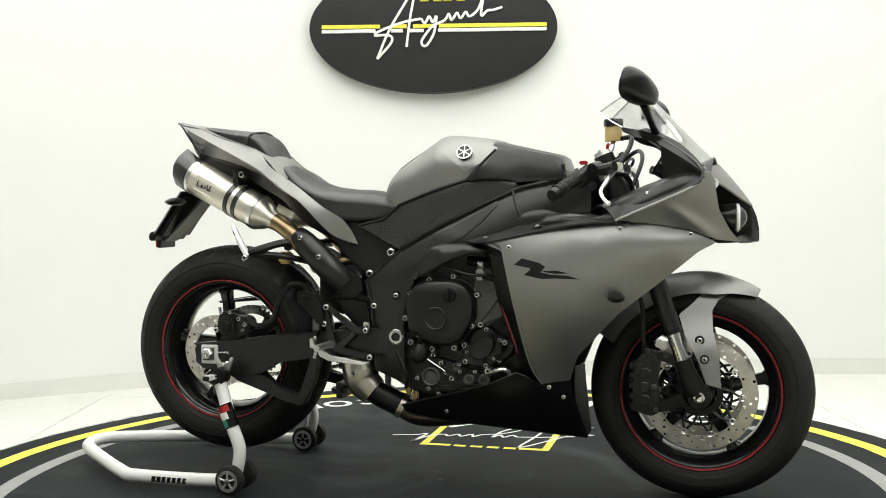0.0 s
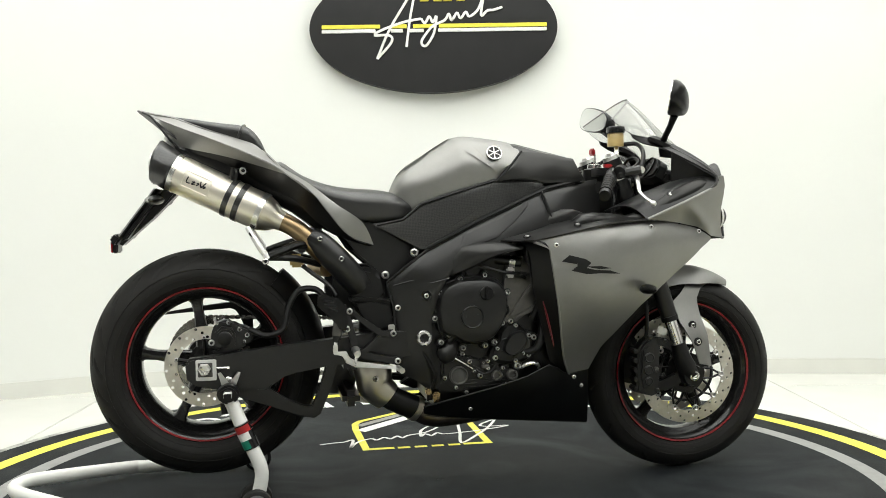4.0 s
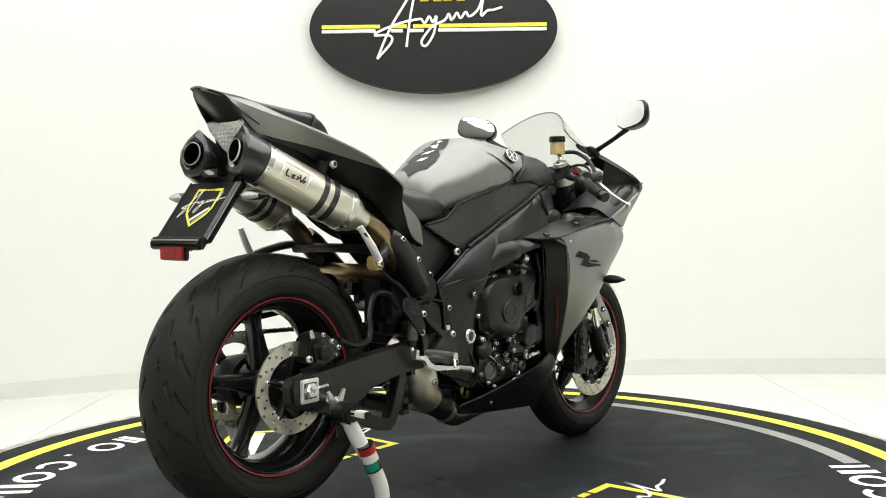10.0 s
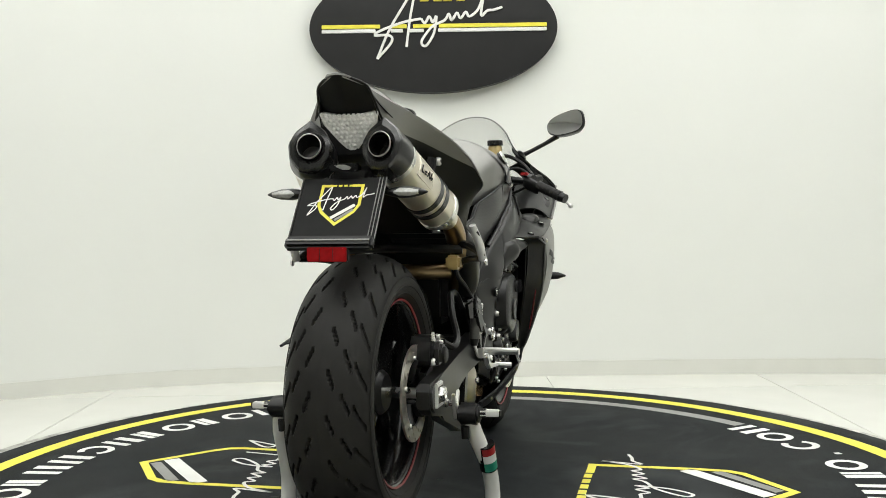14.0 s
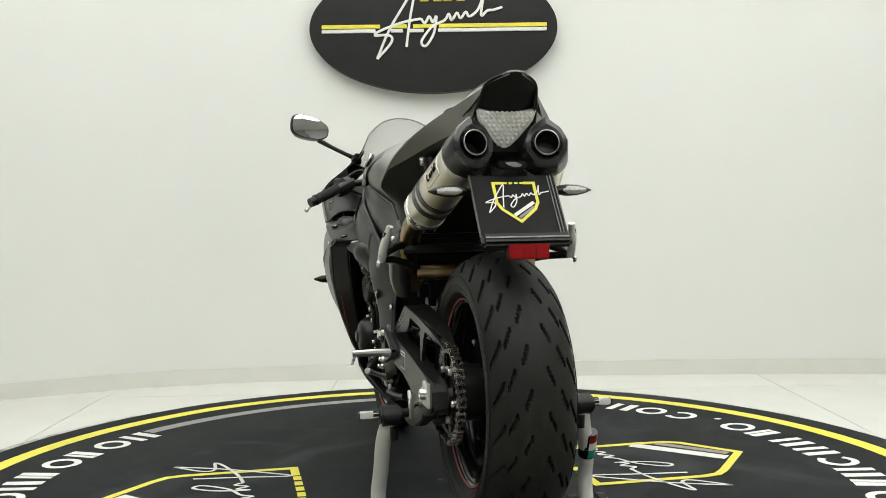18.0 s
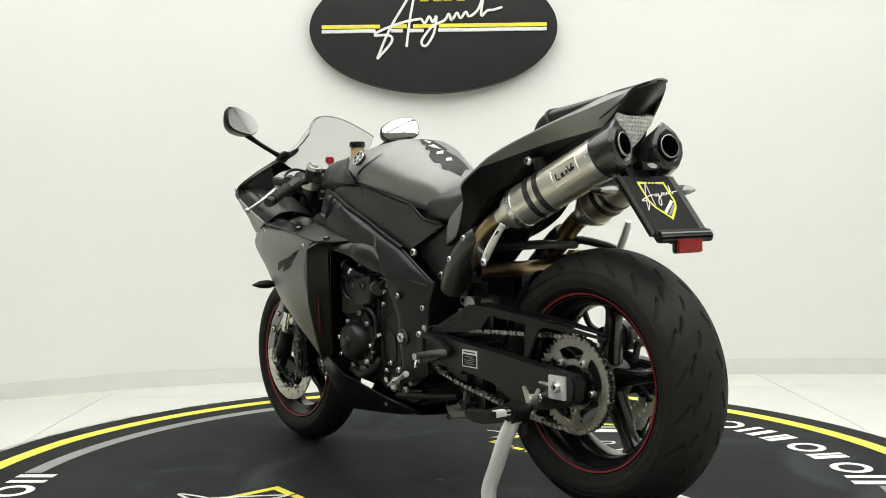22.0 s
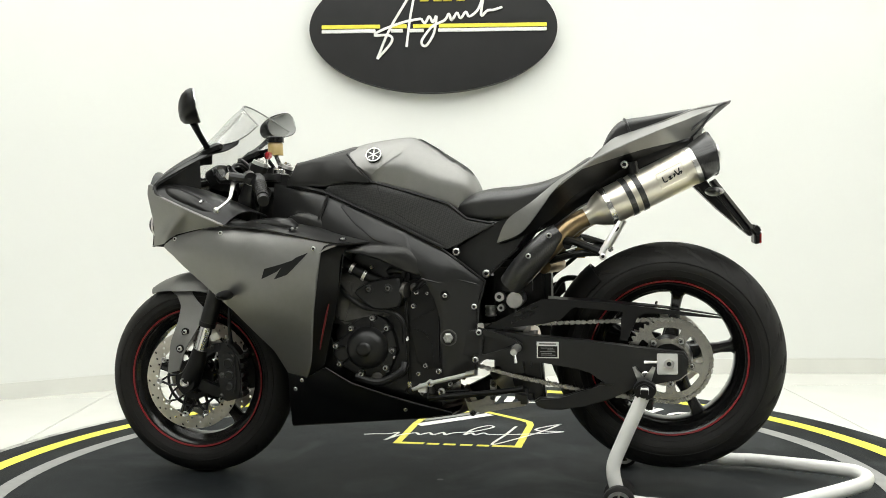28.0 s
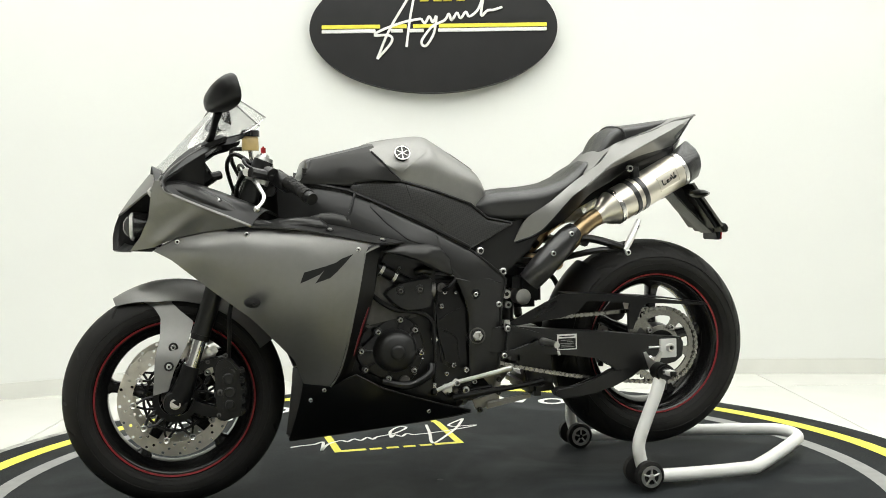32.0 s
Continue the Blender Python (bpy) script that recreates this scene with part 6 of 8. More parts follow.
part("rod_end", tube([(0.050, 0.155, 0.318), (0.050, 0.154, 0.302)], 0.0062, 8), STEEL, bike)
ss = part("side_stand", tube([(-0.004, 0.150, 0.270), (-0.078, 0.156, 0.280), (-0.156, 0.156, 0.288), (-0.225, 0.152, 0.296), (-0.275, 0.150, 0.304)], [0.010, 0.009, 0.008, 0.008, 0.009], 10, smooth=4), PLASTIC, bike, "folded black side stand")
part("stand_spring", tube([(-0.030, 0.145, 0.285), (-0.120, 0.148, 0.296)], 0.005, 8), PLASTIC, ss)
part("stand_lug", prism([(-0.06, 0.30), (-0.02, 0.29), (-0.01, 0.262), (-0.06, 0.255), (-0.10, 0.272)], 0.10, 0.142, 0.004), FRAMEBLACK, bike)
link = part("linkage_plate", prism([(-0.087, 0.251), (-0.102, 0.236), (-0.142, 0.247), (-0.16, 0.268), (-0.177, 0.258), (-0.174, 0.238), (-0.135, 0.219), (-0.115, 0.206), (-0.101, 0.212)], 0.034, 0.048, 0.003), LINKGREY, bike, "bare alloy suspension linkage plate")
part("relay_arm", prism([(-0.161, 0.306), (-0.181, 0.306), (-0.18, 0.282), (-0.176, 0.254), (-0.162, 0.261)], 0.030, 0.044, 0.004), LINKGREY, bike)
part("connecting_arm", prism([(-0.129, 0.232), (-0.264, 0.252), (-0.269, 0.238), (-0.129, 0.212)], 0.052, 0.064, 0.003), LINKGREY, bike, "bare alloy connecting arm")
for x, z in ((-0.112, 0.210), (-0.171, 0.258), (-0.173, 0.296)):
    bolt(link, x, 0.050, z, 1, 0.0085, 0.008, ENGINEGREY)

# shock and its adjuster
part("shock_body", tube([(-0.20, 0.0, 0.33), (-0.205, 0.0, 0.56)], 0.032, 16), FRAMEBLACK, bike)
part("shock_reservoir", tube([(-0.2415, -0.02, 0.542), (-0.2415, 0.078, 0.542), (-0.2415, 0.081, 0.542)], [0.0245, 0.0245, 0.0225], 24), ALLOY, bike, "turned alloy shock adjuster")
for x, z, r in ((-0.1955, 0.5495, 0.0135), (-0.200, 0.518, 0.0105)):
    knob = part("adjuster_knob", tube([(x, 0.02, z), (x, 0.064, z)], r, 14), ALLOY, bike)
    part("knob_centre", tube([(x, 0.063, z), (x, 0.066, z)], r * 0.45, 10), PLASTIC, knob)
part("shock_collar", lathe([(0.004, 0.0), (0.017, 0.0), (0.017, 0.004), (0.0145, 0.006), (0.0145, 0.009), (0.017, 0.011), (0.017, 0.015), (0.0145, 0.017), (0.0145, 0.021), (0.017, 0.023), (0.017, 0.030), (0.004, 0.030)], 24, pose(-0.166, 0.035, 0.492, 90, 0, 0)), ALLOY, bike, "threaded alloy shock collar")

# engine
engine = new("engine")
engine.parent = bike
part("crankcase", prism([(-0.10, 0.60), (-0.12, 0.34), (-0.06, 0.30), (0.04, 0.275), (0.20, 0.29), (0.27, 0.36), (0.27, 0.46), (0.18, 0.56), (0.05, 0.62)], -0.150, 0.150, 0.015), ENGINE, engine, "matt black crankcase")
part("cylinder_block", prism([(0.05, 0.58), (0.14, 0.46), (0.27, 0.48), (0.24, 0.60), (0.18, 0.72), (0.03, 0.70)], -0.165, 0.165, 0.012), ENGINE, engine)
part("oil_pan", box(0.06, 0, 0.27, 0.22, 0.22, 0.07, 0.02), ENGINE, engine)
bm = loft([[(x, -w, z), (x + 0.035, -w, z), (x + 0.035, w, z), (x, w, z)] for x, w, z in ((0.335, 0.170, 0.345), (0.322, 0.205, 0.42), (0.312, 0.238, 0.54), (0.305, 0.248, 0.70))])
part("radiator", bm, PLASTIC, bike, "black radiator behind the fairing", sharp=20)
CLUTCH = curve2([(-0.040, 0.530), (-0.033, 0.570), (-0.013, 0.596), (0.027, 0.612), (0.066, 0.615), (0.109, 0.614), (0.146, 0.600), (0.168, 0.566), (0.171, 0.526), (0.161, 0.489), (0.144, 0.459), (0.125, 0.437), (0.094, 0.424), (0.045, 0.424), (0.013, 0.440), (-0.026, 0.457), (-0.036, 0.494)], 3)
cc = part("clutch_cover", domed(CLUTCH, (0.064, 0.516), ((0.99, -0.140), (1.0, -0.176), (0.985, -0.181), (0.95, -0.183), (0.935, -0.188), (0.915, -0.203), (0.88, -0.211), (0.80, -0.2155), (0.5, -0.219), (0.05, -0.220))), ENGINE, engine, "matt black cast clutch cover", sharp=28)
for x, z in ((-0.024, 0.571), (0.033, 0.608), (0.102, 0.617), (0.168, 0.567), (0.151, 0.481), (0.101, 0.420), (0.038, 0.415), (-0.001, 0.453), (-0.024, 0.433), (-0.040, 0.500)):
    part("bolt_boss", tube([(x, -0.142, z), (x, -0.178, z), (x, -0.184, z)], [0.0135, 0.0125, 0.011], 14), ENGINE, cc)
    bolt(cc, x, -0.184, z, -1, 0.0078, 0.009)
part("cover_boss", lathe([(0.002, -0.205), (0.031, -0.205), (0.0315, -0.2225), (0.0295, -0.2245), (0.0275, -0.2228), (0.002, -0.2228)], 36, pose(0.059, 0, 0.504)), ENGINE, cc)
part("cover_mark", box(0.059, -0.2232, 0.506, 0.036, 0.0014, 0.010, 0.0005), ENGINE, cc)
part("oil_cap", lathe([(0.003, -0.205), (0.0185, -0.205), (0.0185, -0.223), (0.016, -0.226), (0.003, -0.226)], 24, pose(0.099, 0, 0.568)), PLASTIC, cc)
part("cap_grip", box(0.099, -0.231, 0.570, 0.008, 0.014, 0.038, 0.003), PLASTIC, cc)
part("cover_rib", tube([(0.034, -0.214, 0.485), (0.016, -0.205, 0.455), (0.002, -0.185, 0.435)], [0.002, 0.006, 0.009], 8, smooth=3), ENGINE, cc)
part("case_lobe", tube([(0.022, -0.155, 0.440), (0.008, -0.165, 0.418), (-0.006, -0.168, 0.398), (-0.014, -0.160, 0.388)], [0.016, 0.024, 0.029, 0.022], 16, smooth=4), ENGINE, engine, "rounded lobe under the clutch cover")
bolt(engine, 0.038, -0.172, 0.397, -1, 0.008, 0.010)
PUMP = curve2([(0.137, 0.428), (0.146, 0.462), (0.175, 0.484), (0.206, 0.472), (0.232, 0.446), (0.246, 0.425), (0.236, 0.383), (0.205, 0.364), (0.143, 0.363), (0.113, 0.380), (0.119, 0.404)], 3)
pump = part("water_pump", domed(PUMP, (0.182, 0.422), ((1.0, -0.13), (1.0, -0.170), (0.96, -0.175), (0.90, -0.177), (0.80, -0.184), (0.3, -0.188))), ENGINE, engine, "black water pump housing", sharp=28)
part("pump_boss", domed(curve2([(0.154, 0.420), (0.172, 0.449), (0.198, 0.458), (0.215, 0.450), (0.217, 0.428), (0.201, 0.402), (0.173, 0.390), (0.153, 0.402)], 3), (0.186, 0.424), ((1.08, -0.178), (1.0, -0.186), (0.98, -0.204), (0.90, -0.209), (0.3, -0.210))), ENGINE, pump, sharp=28)
for x, z, r in ((0.129, 0.427, 0.008), (0.137, 0.409, 0.006), (0.176, 0.485, 0.008), (0.191, 0.472, 0.0065), (0.229, 0.443, 0.0065), (0.243, 0.437, 0.008), (0.211, 0.393, 0.006), (0.227, 0.389, 0.0075), (0.189, 0.373, 0.007), (0.195, 0.358, 0.010), (0.131, 0.383, 0.008)):
    part("bolt_boss", tube([(x, -0.142, z), (x, -0.174, z), (x, -0.179, z)], [r * 1.7, r * 1.55, r * 1.35], 12), ENGINE, pump)
    bolt(pump, x, -0.179, z, -1, r, 0.009)
for p in ([(0.150, -0.186, 0.432), (0.165, -0.190, 0.438)], [(0.135, -0.178, 0.398), (0.152, -0.186, 0.403)], [(0.180, -0.182, 0.380), (0.190, -0.190, 0.393)]):
    part("pump_rib", tube(p, 0.0035, 6), ENGINE, pump)
for x, z, r in ((0.138, 0.331, 0.0155), (0.182, 0.331, 0.0165)):
    part("plug_bolt", lathe([(0.002, -0.15), (r, -0.15), (r, -0.176), (r * 0.8, -0.180), (r * 0.55, -0.180), (r * 0.5, -0.172), (0.002, -0.172)], 20, pose(x, 0, z)), ENGINEGREY, engine)
w = part("oil_window", lathe([(0.020, -0.15), (0.0265, -0.15), (0.0265, -0.173), (0.0235, -0.176), (0.020, -0.172)], 28, pose(0.028, 0, 0.335), True), ENGINEGREY, engine, "round oil sight glass")
part("window_glass", lathe([(0.002, -0.15), (0.0205, -0.15), (0.0205, -0.170), (0.002, -0.171)], 24, pose(0.028, 0, 0.335)), SMOKED, w)
part("lower_case", prism([(-0.022, 0.392), (-0.020, 0.312), (0.02, 0.288), (0.13, 0.284), (0.185, 0.298), (0.196, 0.345), (0.120, 0.372), (0.065, 0.376), (0.022, 0.398)], -0.164, -0.12, 0.008), ENGINE, engine)
for k in range(3):
    part("case_rib", strap([(0.040, 0.300 + 0.009 * k), (0.10, 0.301 + 0.010 * k), (0.165, 0.306 + 0.010 * k)], 0.0035, -0.1675, -0.160, 0.001), ENGINE, engine)
part("case_rib", strap([(0.010, 0.392), (0.055, 0.366), (0.100, 0.344)], 0.006, -0.171, -0.160, 0.002), ENGINE, engine)
part("case_rib", strap([(0.075, 0.318), (0.115, 0.312)], 0.016, -0.169, -0.160, 0.003), ENGINE, engine)
part("dip_tube", tube([(0.012, -0.170, 0.388), (0.045, -0.172, 0.368), (0.068, -0.170, 0.352)], 0.0022, 6), STEEL, engine)
for x, z, r in ((0.111, 0.373, 0.0065), (0.098, 0.370, 0.0045), (0.059, 0.374, 0.0080), (0.089, 0.333, 0.0080), (0.049, 0.288, 0.0055), (-0.012, 0.330, 0.006), (0.155, 0.352, 0.0055), (0.112, 0.352, 0.0050), (0.072, 0.346, 0.0050), (0.165, 0.305, 0.0055), (0.020, 0.302, 0.0055)):
    part("bolt_boss", tube([(x, -0.15, z), (x, -0.168, z)], [r * 1.7, r * 1.4], 12), ENGINE, engine)
    bolt(engine, x, -0.168, z, -1, r, 0.009)
part("case_bracket", box(0.105, -0.171, 0.358, 0.022, 0.010, 0.010, 0.002), ENGINEGREY, engine)
part("wire", tube([(0.075, -0.168, 0.352), (0.10, -0.178, 0.338), (0.125, -0.176, 0.350), (0.14, -0.172, 0.372)], 0.003, 6, smooth=4), PLASTIC, engine)
part("cylinder_side", prism([(0.150, 0.470), (0.190, 0.478), (0.248, 0.520), (0.258, 0.600), (0.215, 0.668), (0.165, 0.650), (0.158, 0.58)], -0.182, -0.150, 0.008), ENGINEGREY, engine, "dull grey cylinder side")
part("cylinder_web", strap([(0.178, 0.500), (0.206, 0.540), (0.238, 0.585)], [0.010, 0.014, 0.010], -0.192, -0.178, 0.003), ENGINEGREY, engine)
part("cylinder_web", strap([(0.186, 0.494), (0.222, 0.510), (0.246, 0.520)], [0.008, 0.012, 0.016], -0.190, -0.178, 0.003), ENGINEGREY, engine)
part("head_joint", strap([(0.160, 0.610), (0.205, 0.622), (0.250, 0.612)], 0.006, -0.188, -0.176, 0.002), ENGINE, engine)
part("head_plug", box(0.177, -0.186, 0.622, 0.022, 0.016, 0.030, 0.004), ALLOY, engine, "bright square plug on the cylinder head")
bolt(engine, 0.181, -0.194, 0.624, -1, 0.006, 0.006)
part("plug_lead", tube([(0.185, -0.188, 0.615), (0.205, -0.192, 0.612), (0.218, -0.188, 0.606)], 0.006, 8, smooth=3), PLASTIC, engine)
part("hose_clamp", tube([(0.176, -0.182, 0.655), (0.192, -0.186, 0.652)], 0.016, 14), ZINC, engine)
part("head_stub", tube([(0.140, -0.16, 0.660), (0.21, -0.184, 0.650)], 0.0145, 12), PLASTIC, engine)
part("sensor_lead", tube([(0.160, -0.186, 0.500), (0.168, -0.196, 0.515), (0.162, -0.19, 0.535)], 0.003, 6, smooth=4), PLASTIC, engine)
part("coolant_pipe", tube([(0.255, -0.18, 0.665), (0.262, -0.19, 0.60), (0.258, -0.19, 0.54), (0.238, -0.185, 0.49)], 0.010, 10, smooth=5), PLASTIC, engine)
part("throttle_body", box(0.11, 0, 0.70, 0.16, 0.34, 0.06, 0.015), PLASTIC, engine)
# left side covers
STATOR = curve2([(0.161, 0.508), (0.124, 0.502), (0.096, 0.470), (0.081, 0.417), (0.098, 0.358), (0.127, 0.325), (0.180, 0.330), (0.240, 0.358), (0.268, 0.391), (0.266, 0.420), (0.228, 0.453), (0.207, 0.486)], 3)
st = part("stator_cover", domed(STATOR, (0.165, 0.415), ((1.0, 0.13), (1.0, 0.164), (0.97, 0.170), (0.90, 0.172), (0.2, 0.174))), ENGINE, engine, "matt black generator cover with a domed cap", sharp=28)
part("dome", lathe([(0.002, 0.165), (0.062, 0.165), (0.060, 0.180), (0.056, 0.196), (0.050, 0.206), (0.040, 0.213), (0.021, 0.217), (0.017, 0.222), (0.014, 0.2235), (0.002, 0.2235)], 44, pose(0.165, 0, 0.415)), ENGINE, st)
for x, z in ((0.149, 0.499), (0.212, 0.469), (0.108, 0.470), (0.259, 0.418), (0.092, 0.406), (0.248, 0.367), (0.113, 0.358), (0.184, 0.340)):
    part("cover_boss", tube([(x, 0.142, z), (x, 0.168, z), (x, 0.176, z)], [0.0145, 0.0130, 0.0110], 12), ENGINE, st)
    bolt(st, x, 0.176, z, 1, 0.0076, 0.009)
    d = Vector((0.165 - x, 0.415 - z)).normalized()
    part("cover_rib", tube([(x + d.x * 0.010, 0.172, z + d.y * 0.010), (x + d.x * 0.032, 0.180, z + d.y * 0.032)], [0.0045, 0.003], 6), ENGINE, st)
part("drain_plug", lathe([(0.002, 0.15), (0.0165, 0.15), (0.0165, 0.176), (0.013, 0.180), (0.002, 0.180)], 20, pose(0.139, 0, 0.329)), ENGINEGREY, engine)
CAM = curve2([(0.196, 0.572), (0.172, 0.592), (0.146, 0.604), (0.105, 0.611), (0.068, 0.615), (0.060, 0.600), (0.057, 0.570), (0.062, 0.538), (0.075, 0.528), (0.121, 0.524), (0.152, 0.531)], 2)
hc = part("cam_cover", domed(CAM, (0.118, 0.570), ((1.0, 0.150), (1.0, 0.186), (0.97, 0.195), (0.90, 0.199), (0.3, 0.201))), ENGINE, engine, "black side cover with two bolts", sharp=28)
for x, z in ((0.097, 0.584), (0.151, 0.581)):
    part("bolt_recess", lathe([(0.004, 0), (0.0135, 0), (0.0130, 0.003), (0.0105, 0.004), (0.0095, 0.001), (0.004, 0.001)], 18, pose(x, 0.1990, z)), ENGINE, hc)
    bolt(hc, x, 0.199, z, 1, 0.0075, 0.004, ENGINEGREY)
part("cam_end", tube([(0.060, 0.170, 0.578), (0.048, 0.172, 0.577)], [0.030, 0.027], 18, flat=0.8), ENGINEGREY, engine, "bare end of the camshaft housing")
SPC = [(0.043, 0.605), (0.045, 0.523), (0.040, 0.458), (0.028, 0.372), (-0.002, 0.352), (-0.050, 0.362), (-0.050, 0.484), (-0.040, 0.516), (-0.030, 0.575), (-0.01, 0.605)]
part("sprocket_cover", prism(SPC, 0.140, 0.166, 0.010), PLASTIC, engine, "matt black sprocket cover")
for p in ([(0.036, 0.492), (0.008, 0.508), (-0.030, 0.526)], [(0.034, 0.470), (0.000, 0.458), (-0.016, 0.440)], [(-0.016, 0.440), (-0.020, 0.40), (-0.022, 0.372)]):
    part("cover_crease", strap(p, 0.006, 0.164, 0.169, 0.002), PLASTIC, engine)
part("cylinder_side", prism([(0.10, 0.505), (0.235, 0.478), (0.262, 0.50), (0.262, 0.62), (0.16, 0.640), (0.10, 0.61)], 0.145, 0.172, 0.010), ENGINEGREY, engine)
part("cylinder_web", strap([(0.238, 0.492), (0.228, 0.54), (0.212, 0.60)], [0.02, 0.026, 0.02], 0.168, 0.178, 0.004), ENGINEGREY, engine)
part("head_pipe", tube([(0.10, 0.165, 0.628), (0.082, 0.178, 0.635), (0.060, 0.175, 0.630)], 0.011, 10, smooth=4), PLASTIC, engine)
for x, z, r in ((0.021, 0.572, 0.0085), (0.030, 0.533, 0.0075), (-0.010, 0.569, 0.0055), (-0.002, 0.366, 0.0075), (0.019, 0.343, 0.0065), (-0.039, 0.351, 0.0085), (0.088, 0.388, 0.0045), (0.150, 0.642, 0.005)):
    bolt(engine, x, 0.170, z, 1, r, 0.009)
HOSE = [(0.262, 0.180, 0.680), (0.205, 0.188, 0.643), (0.165, 0.186, 0.620), (0.125, 0.165, 0.602)]
ch = part("coolant_hose", tube(HOSE, 0.0155, 12, smooth=5), PLASTIC, engine)
for q in (0.42, 0.66):
    p, e = at_len(HOSE, q), at_len(HOSE, q + 0.055)
    part("hose_clamp", tube([p, e], 0.0175, 14), ZINC, ch)
part("lower_hose", tube([(0.06, 0.165, 0.37), (0.07, 0.18, 0.345), (0.13, 0.185, 0.318), (0.20, 0.17, 0.33)], 0.012, 10, smooth=5), PLASTIC, engine)

part("bypass_pipe", tube([(0.205, -0.180, 0.352), (0.222, -0.190, 0.362), (0.246, -0.190, 0.364), (0.256, -0.182, 0.350)], 0.006, 10, smooth=5), ZINC, engine, "bright bent coolant pipe")
part("sensor_plug", box(-0.030, -0.130, 0.272, 0.020, 0.020, 0.026, 0.003), HEATED, engine, "brass-coloured sensor plug")
part("sensor_plug", box(-0.052, -0.125, 0.286, 0.016, 0.018, 0.018, 0.003), HEATED, engine)
part("lower_hose", tube([(0.215, -0.175, 0.395), (0.250, -0.185, 0.405), (0.268, -0.180, 0.450), (0.270, -0.165, 0.520)], 0.012, 10, smooth=5), PLASTIC, engine)
part("clutch_cable", tube([(0.20, -0.20, 0.62), (0.150, -0.215, 0.625), (0.10, -0.205, 0.640), (0.04, -0.19, 0.660)], 0.0042, 8, smooth=5), PLASTIC, engine)
part("breather_hose", tube([(-0.075, -0.168, 0.415), (-0.055, -0.178, 0.372), (-0.040, -0.178, 0.335), (-0.048, -0.165, 0.300)], 0.0055, 8, smooth=5), PLASTIC, engine)
part("starter_terminal", lathe([(0.002, 0), (0.013, 0), (0.013, 0.012), (0.006, 0.014), (0.006, 0.022), (0.002, 0.022)], 14, pose(0.028, 0.158, 0.584)), ENGINEGREY, engine, "cable terminal")
part("battery_cable", tube([(0.028, 0.182, 0.578), (0.010, 0.195, 0.590), (-0.012, 0.185, 0.615), (-0.02, 0.165, 0.65)], 0.006, 8, smooth=5), PLASTIC, engine)
part("loom", tube([(0.255, 0.165, 0.60), (0.215, 0.190, 0.560), (0.165, 0.188, 0.530), (0.10, 0.186, 0.520), (0.06, 0.182, 0.49), (0.055, 0.180, 0.43)], 0.007, 8, smooth=5), PLASTIC, engine)
part("hose_tie", tube([(0.052, 0.176, 0.437), (0.054, 0.178, 0.445)], 0.0085, 10), PRINTWHITE, engine)
bolt(engine, 0.062, 0.170, 0.640, 1, 0.007, 0.010)
bolt(engine, 0.110, 0.166, 0.350, 1, 0.006, 0.010)

# fairings
FAIR_Y = field([(0.20, 0.712, 0.272), (0.28, 0.70, 0.288), (0.28, 0.62, 0.290), (0.45, 0.758, 0.258), (0.45, 0.735, 0.279), (0.45, 0.69, 0.289), (0.563, 0.765, 0.242), (0.563, 0.745, 0.264), (0.563, 0.70, 0.275), (0.68, 0.75, 0.212), (0.68, 0.715, 0.238),
                (0.75, 0.735, 0.182), (0.75, 0.705, 0.202), (0.80, 0.706, 0.150), (0.30, 0.54, 0.273), (0.32, 0.40, 0.216), (0.345, 0.33, 0.179), (0.40, 0.525, 0.272), (0.45, 0.60, 0.284), (0.42, 0.45, 0.228), (0.40, 0.40, 0.199), (0.55, 0.575, 0.244), (0.55, 0.64, 0.266),
                (0.66, 0.61, 0.203), (0.66, 0.66, 0.228), (0.75, 0.683, 0.188), (0.50, 0.47, 0.208), (0.50, 0.52, 0.240), (0.415, 0.335, 0.151), (0.60, 0.65, 0.252)])
BELLY_Y = field([(-0.165, 0.257, 0.135), (0.0, 0.27, 0.175), (0.115, 0.30, 0.195), (0.28, 0.36, 0.207), (0.35, 0.326, 0.186), (0.41, 0.33, 0.150), (0.0, 0.215, 0.118), (0.27, 0.183, 0.100), (0.446, 0.155, 0.040), (0.25, 0.28, 0.190), (0.42, 0.25, 0.110)])
UPPER_Y = field([(0.554, 0.766, 0.268), (0.64, 0.803, 0.268), (0.764, 0.870, 0.262), (0.775, 0.880, 0.258), (0.79, 0.862, 0.248), (0.802, 0.79, 0.200), (0.83, 0.74, 0.145), (0.858, 0.704, 0.100), (0.68, 0.75, 0.216), (0.73, 0.742, 0.197), (0.80, 0.712, 0.145), (0.70, 0.78, 0.233)])


def creased(x, z):
    """The upper fairing with a soft crease that runs down to the nose."""
    a, b = Vector((0.685, 0.797)), Vector((0.790, 0.720))
    d = (b - a).normalized()
    p = Vector((x, z)) - a
    along, off = p.dot(d) / (b - a).length, p.x * d.y - p.y * d.x
    fade = max(0.0, min(1.0, (along + 0.15) / 0.5)) * max(0.0, min(1.0, (1.15 - along) / 0.3))
    return UPPER_Y(x, z) + 0.010 * fade * math.exp(-(off / 0.018) ** 2)


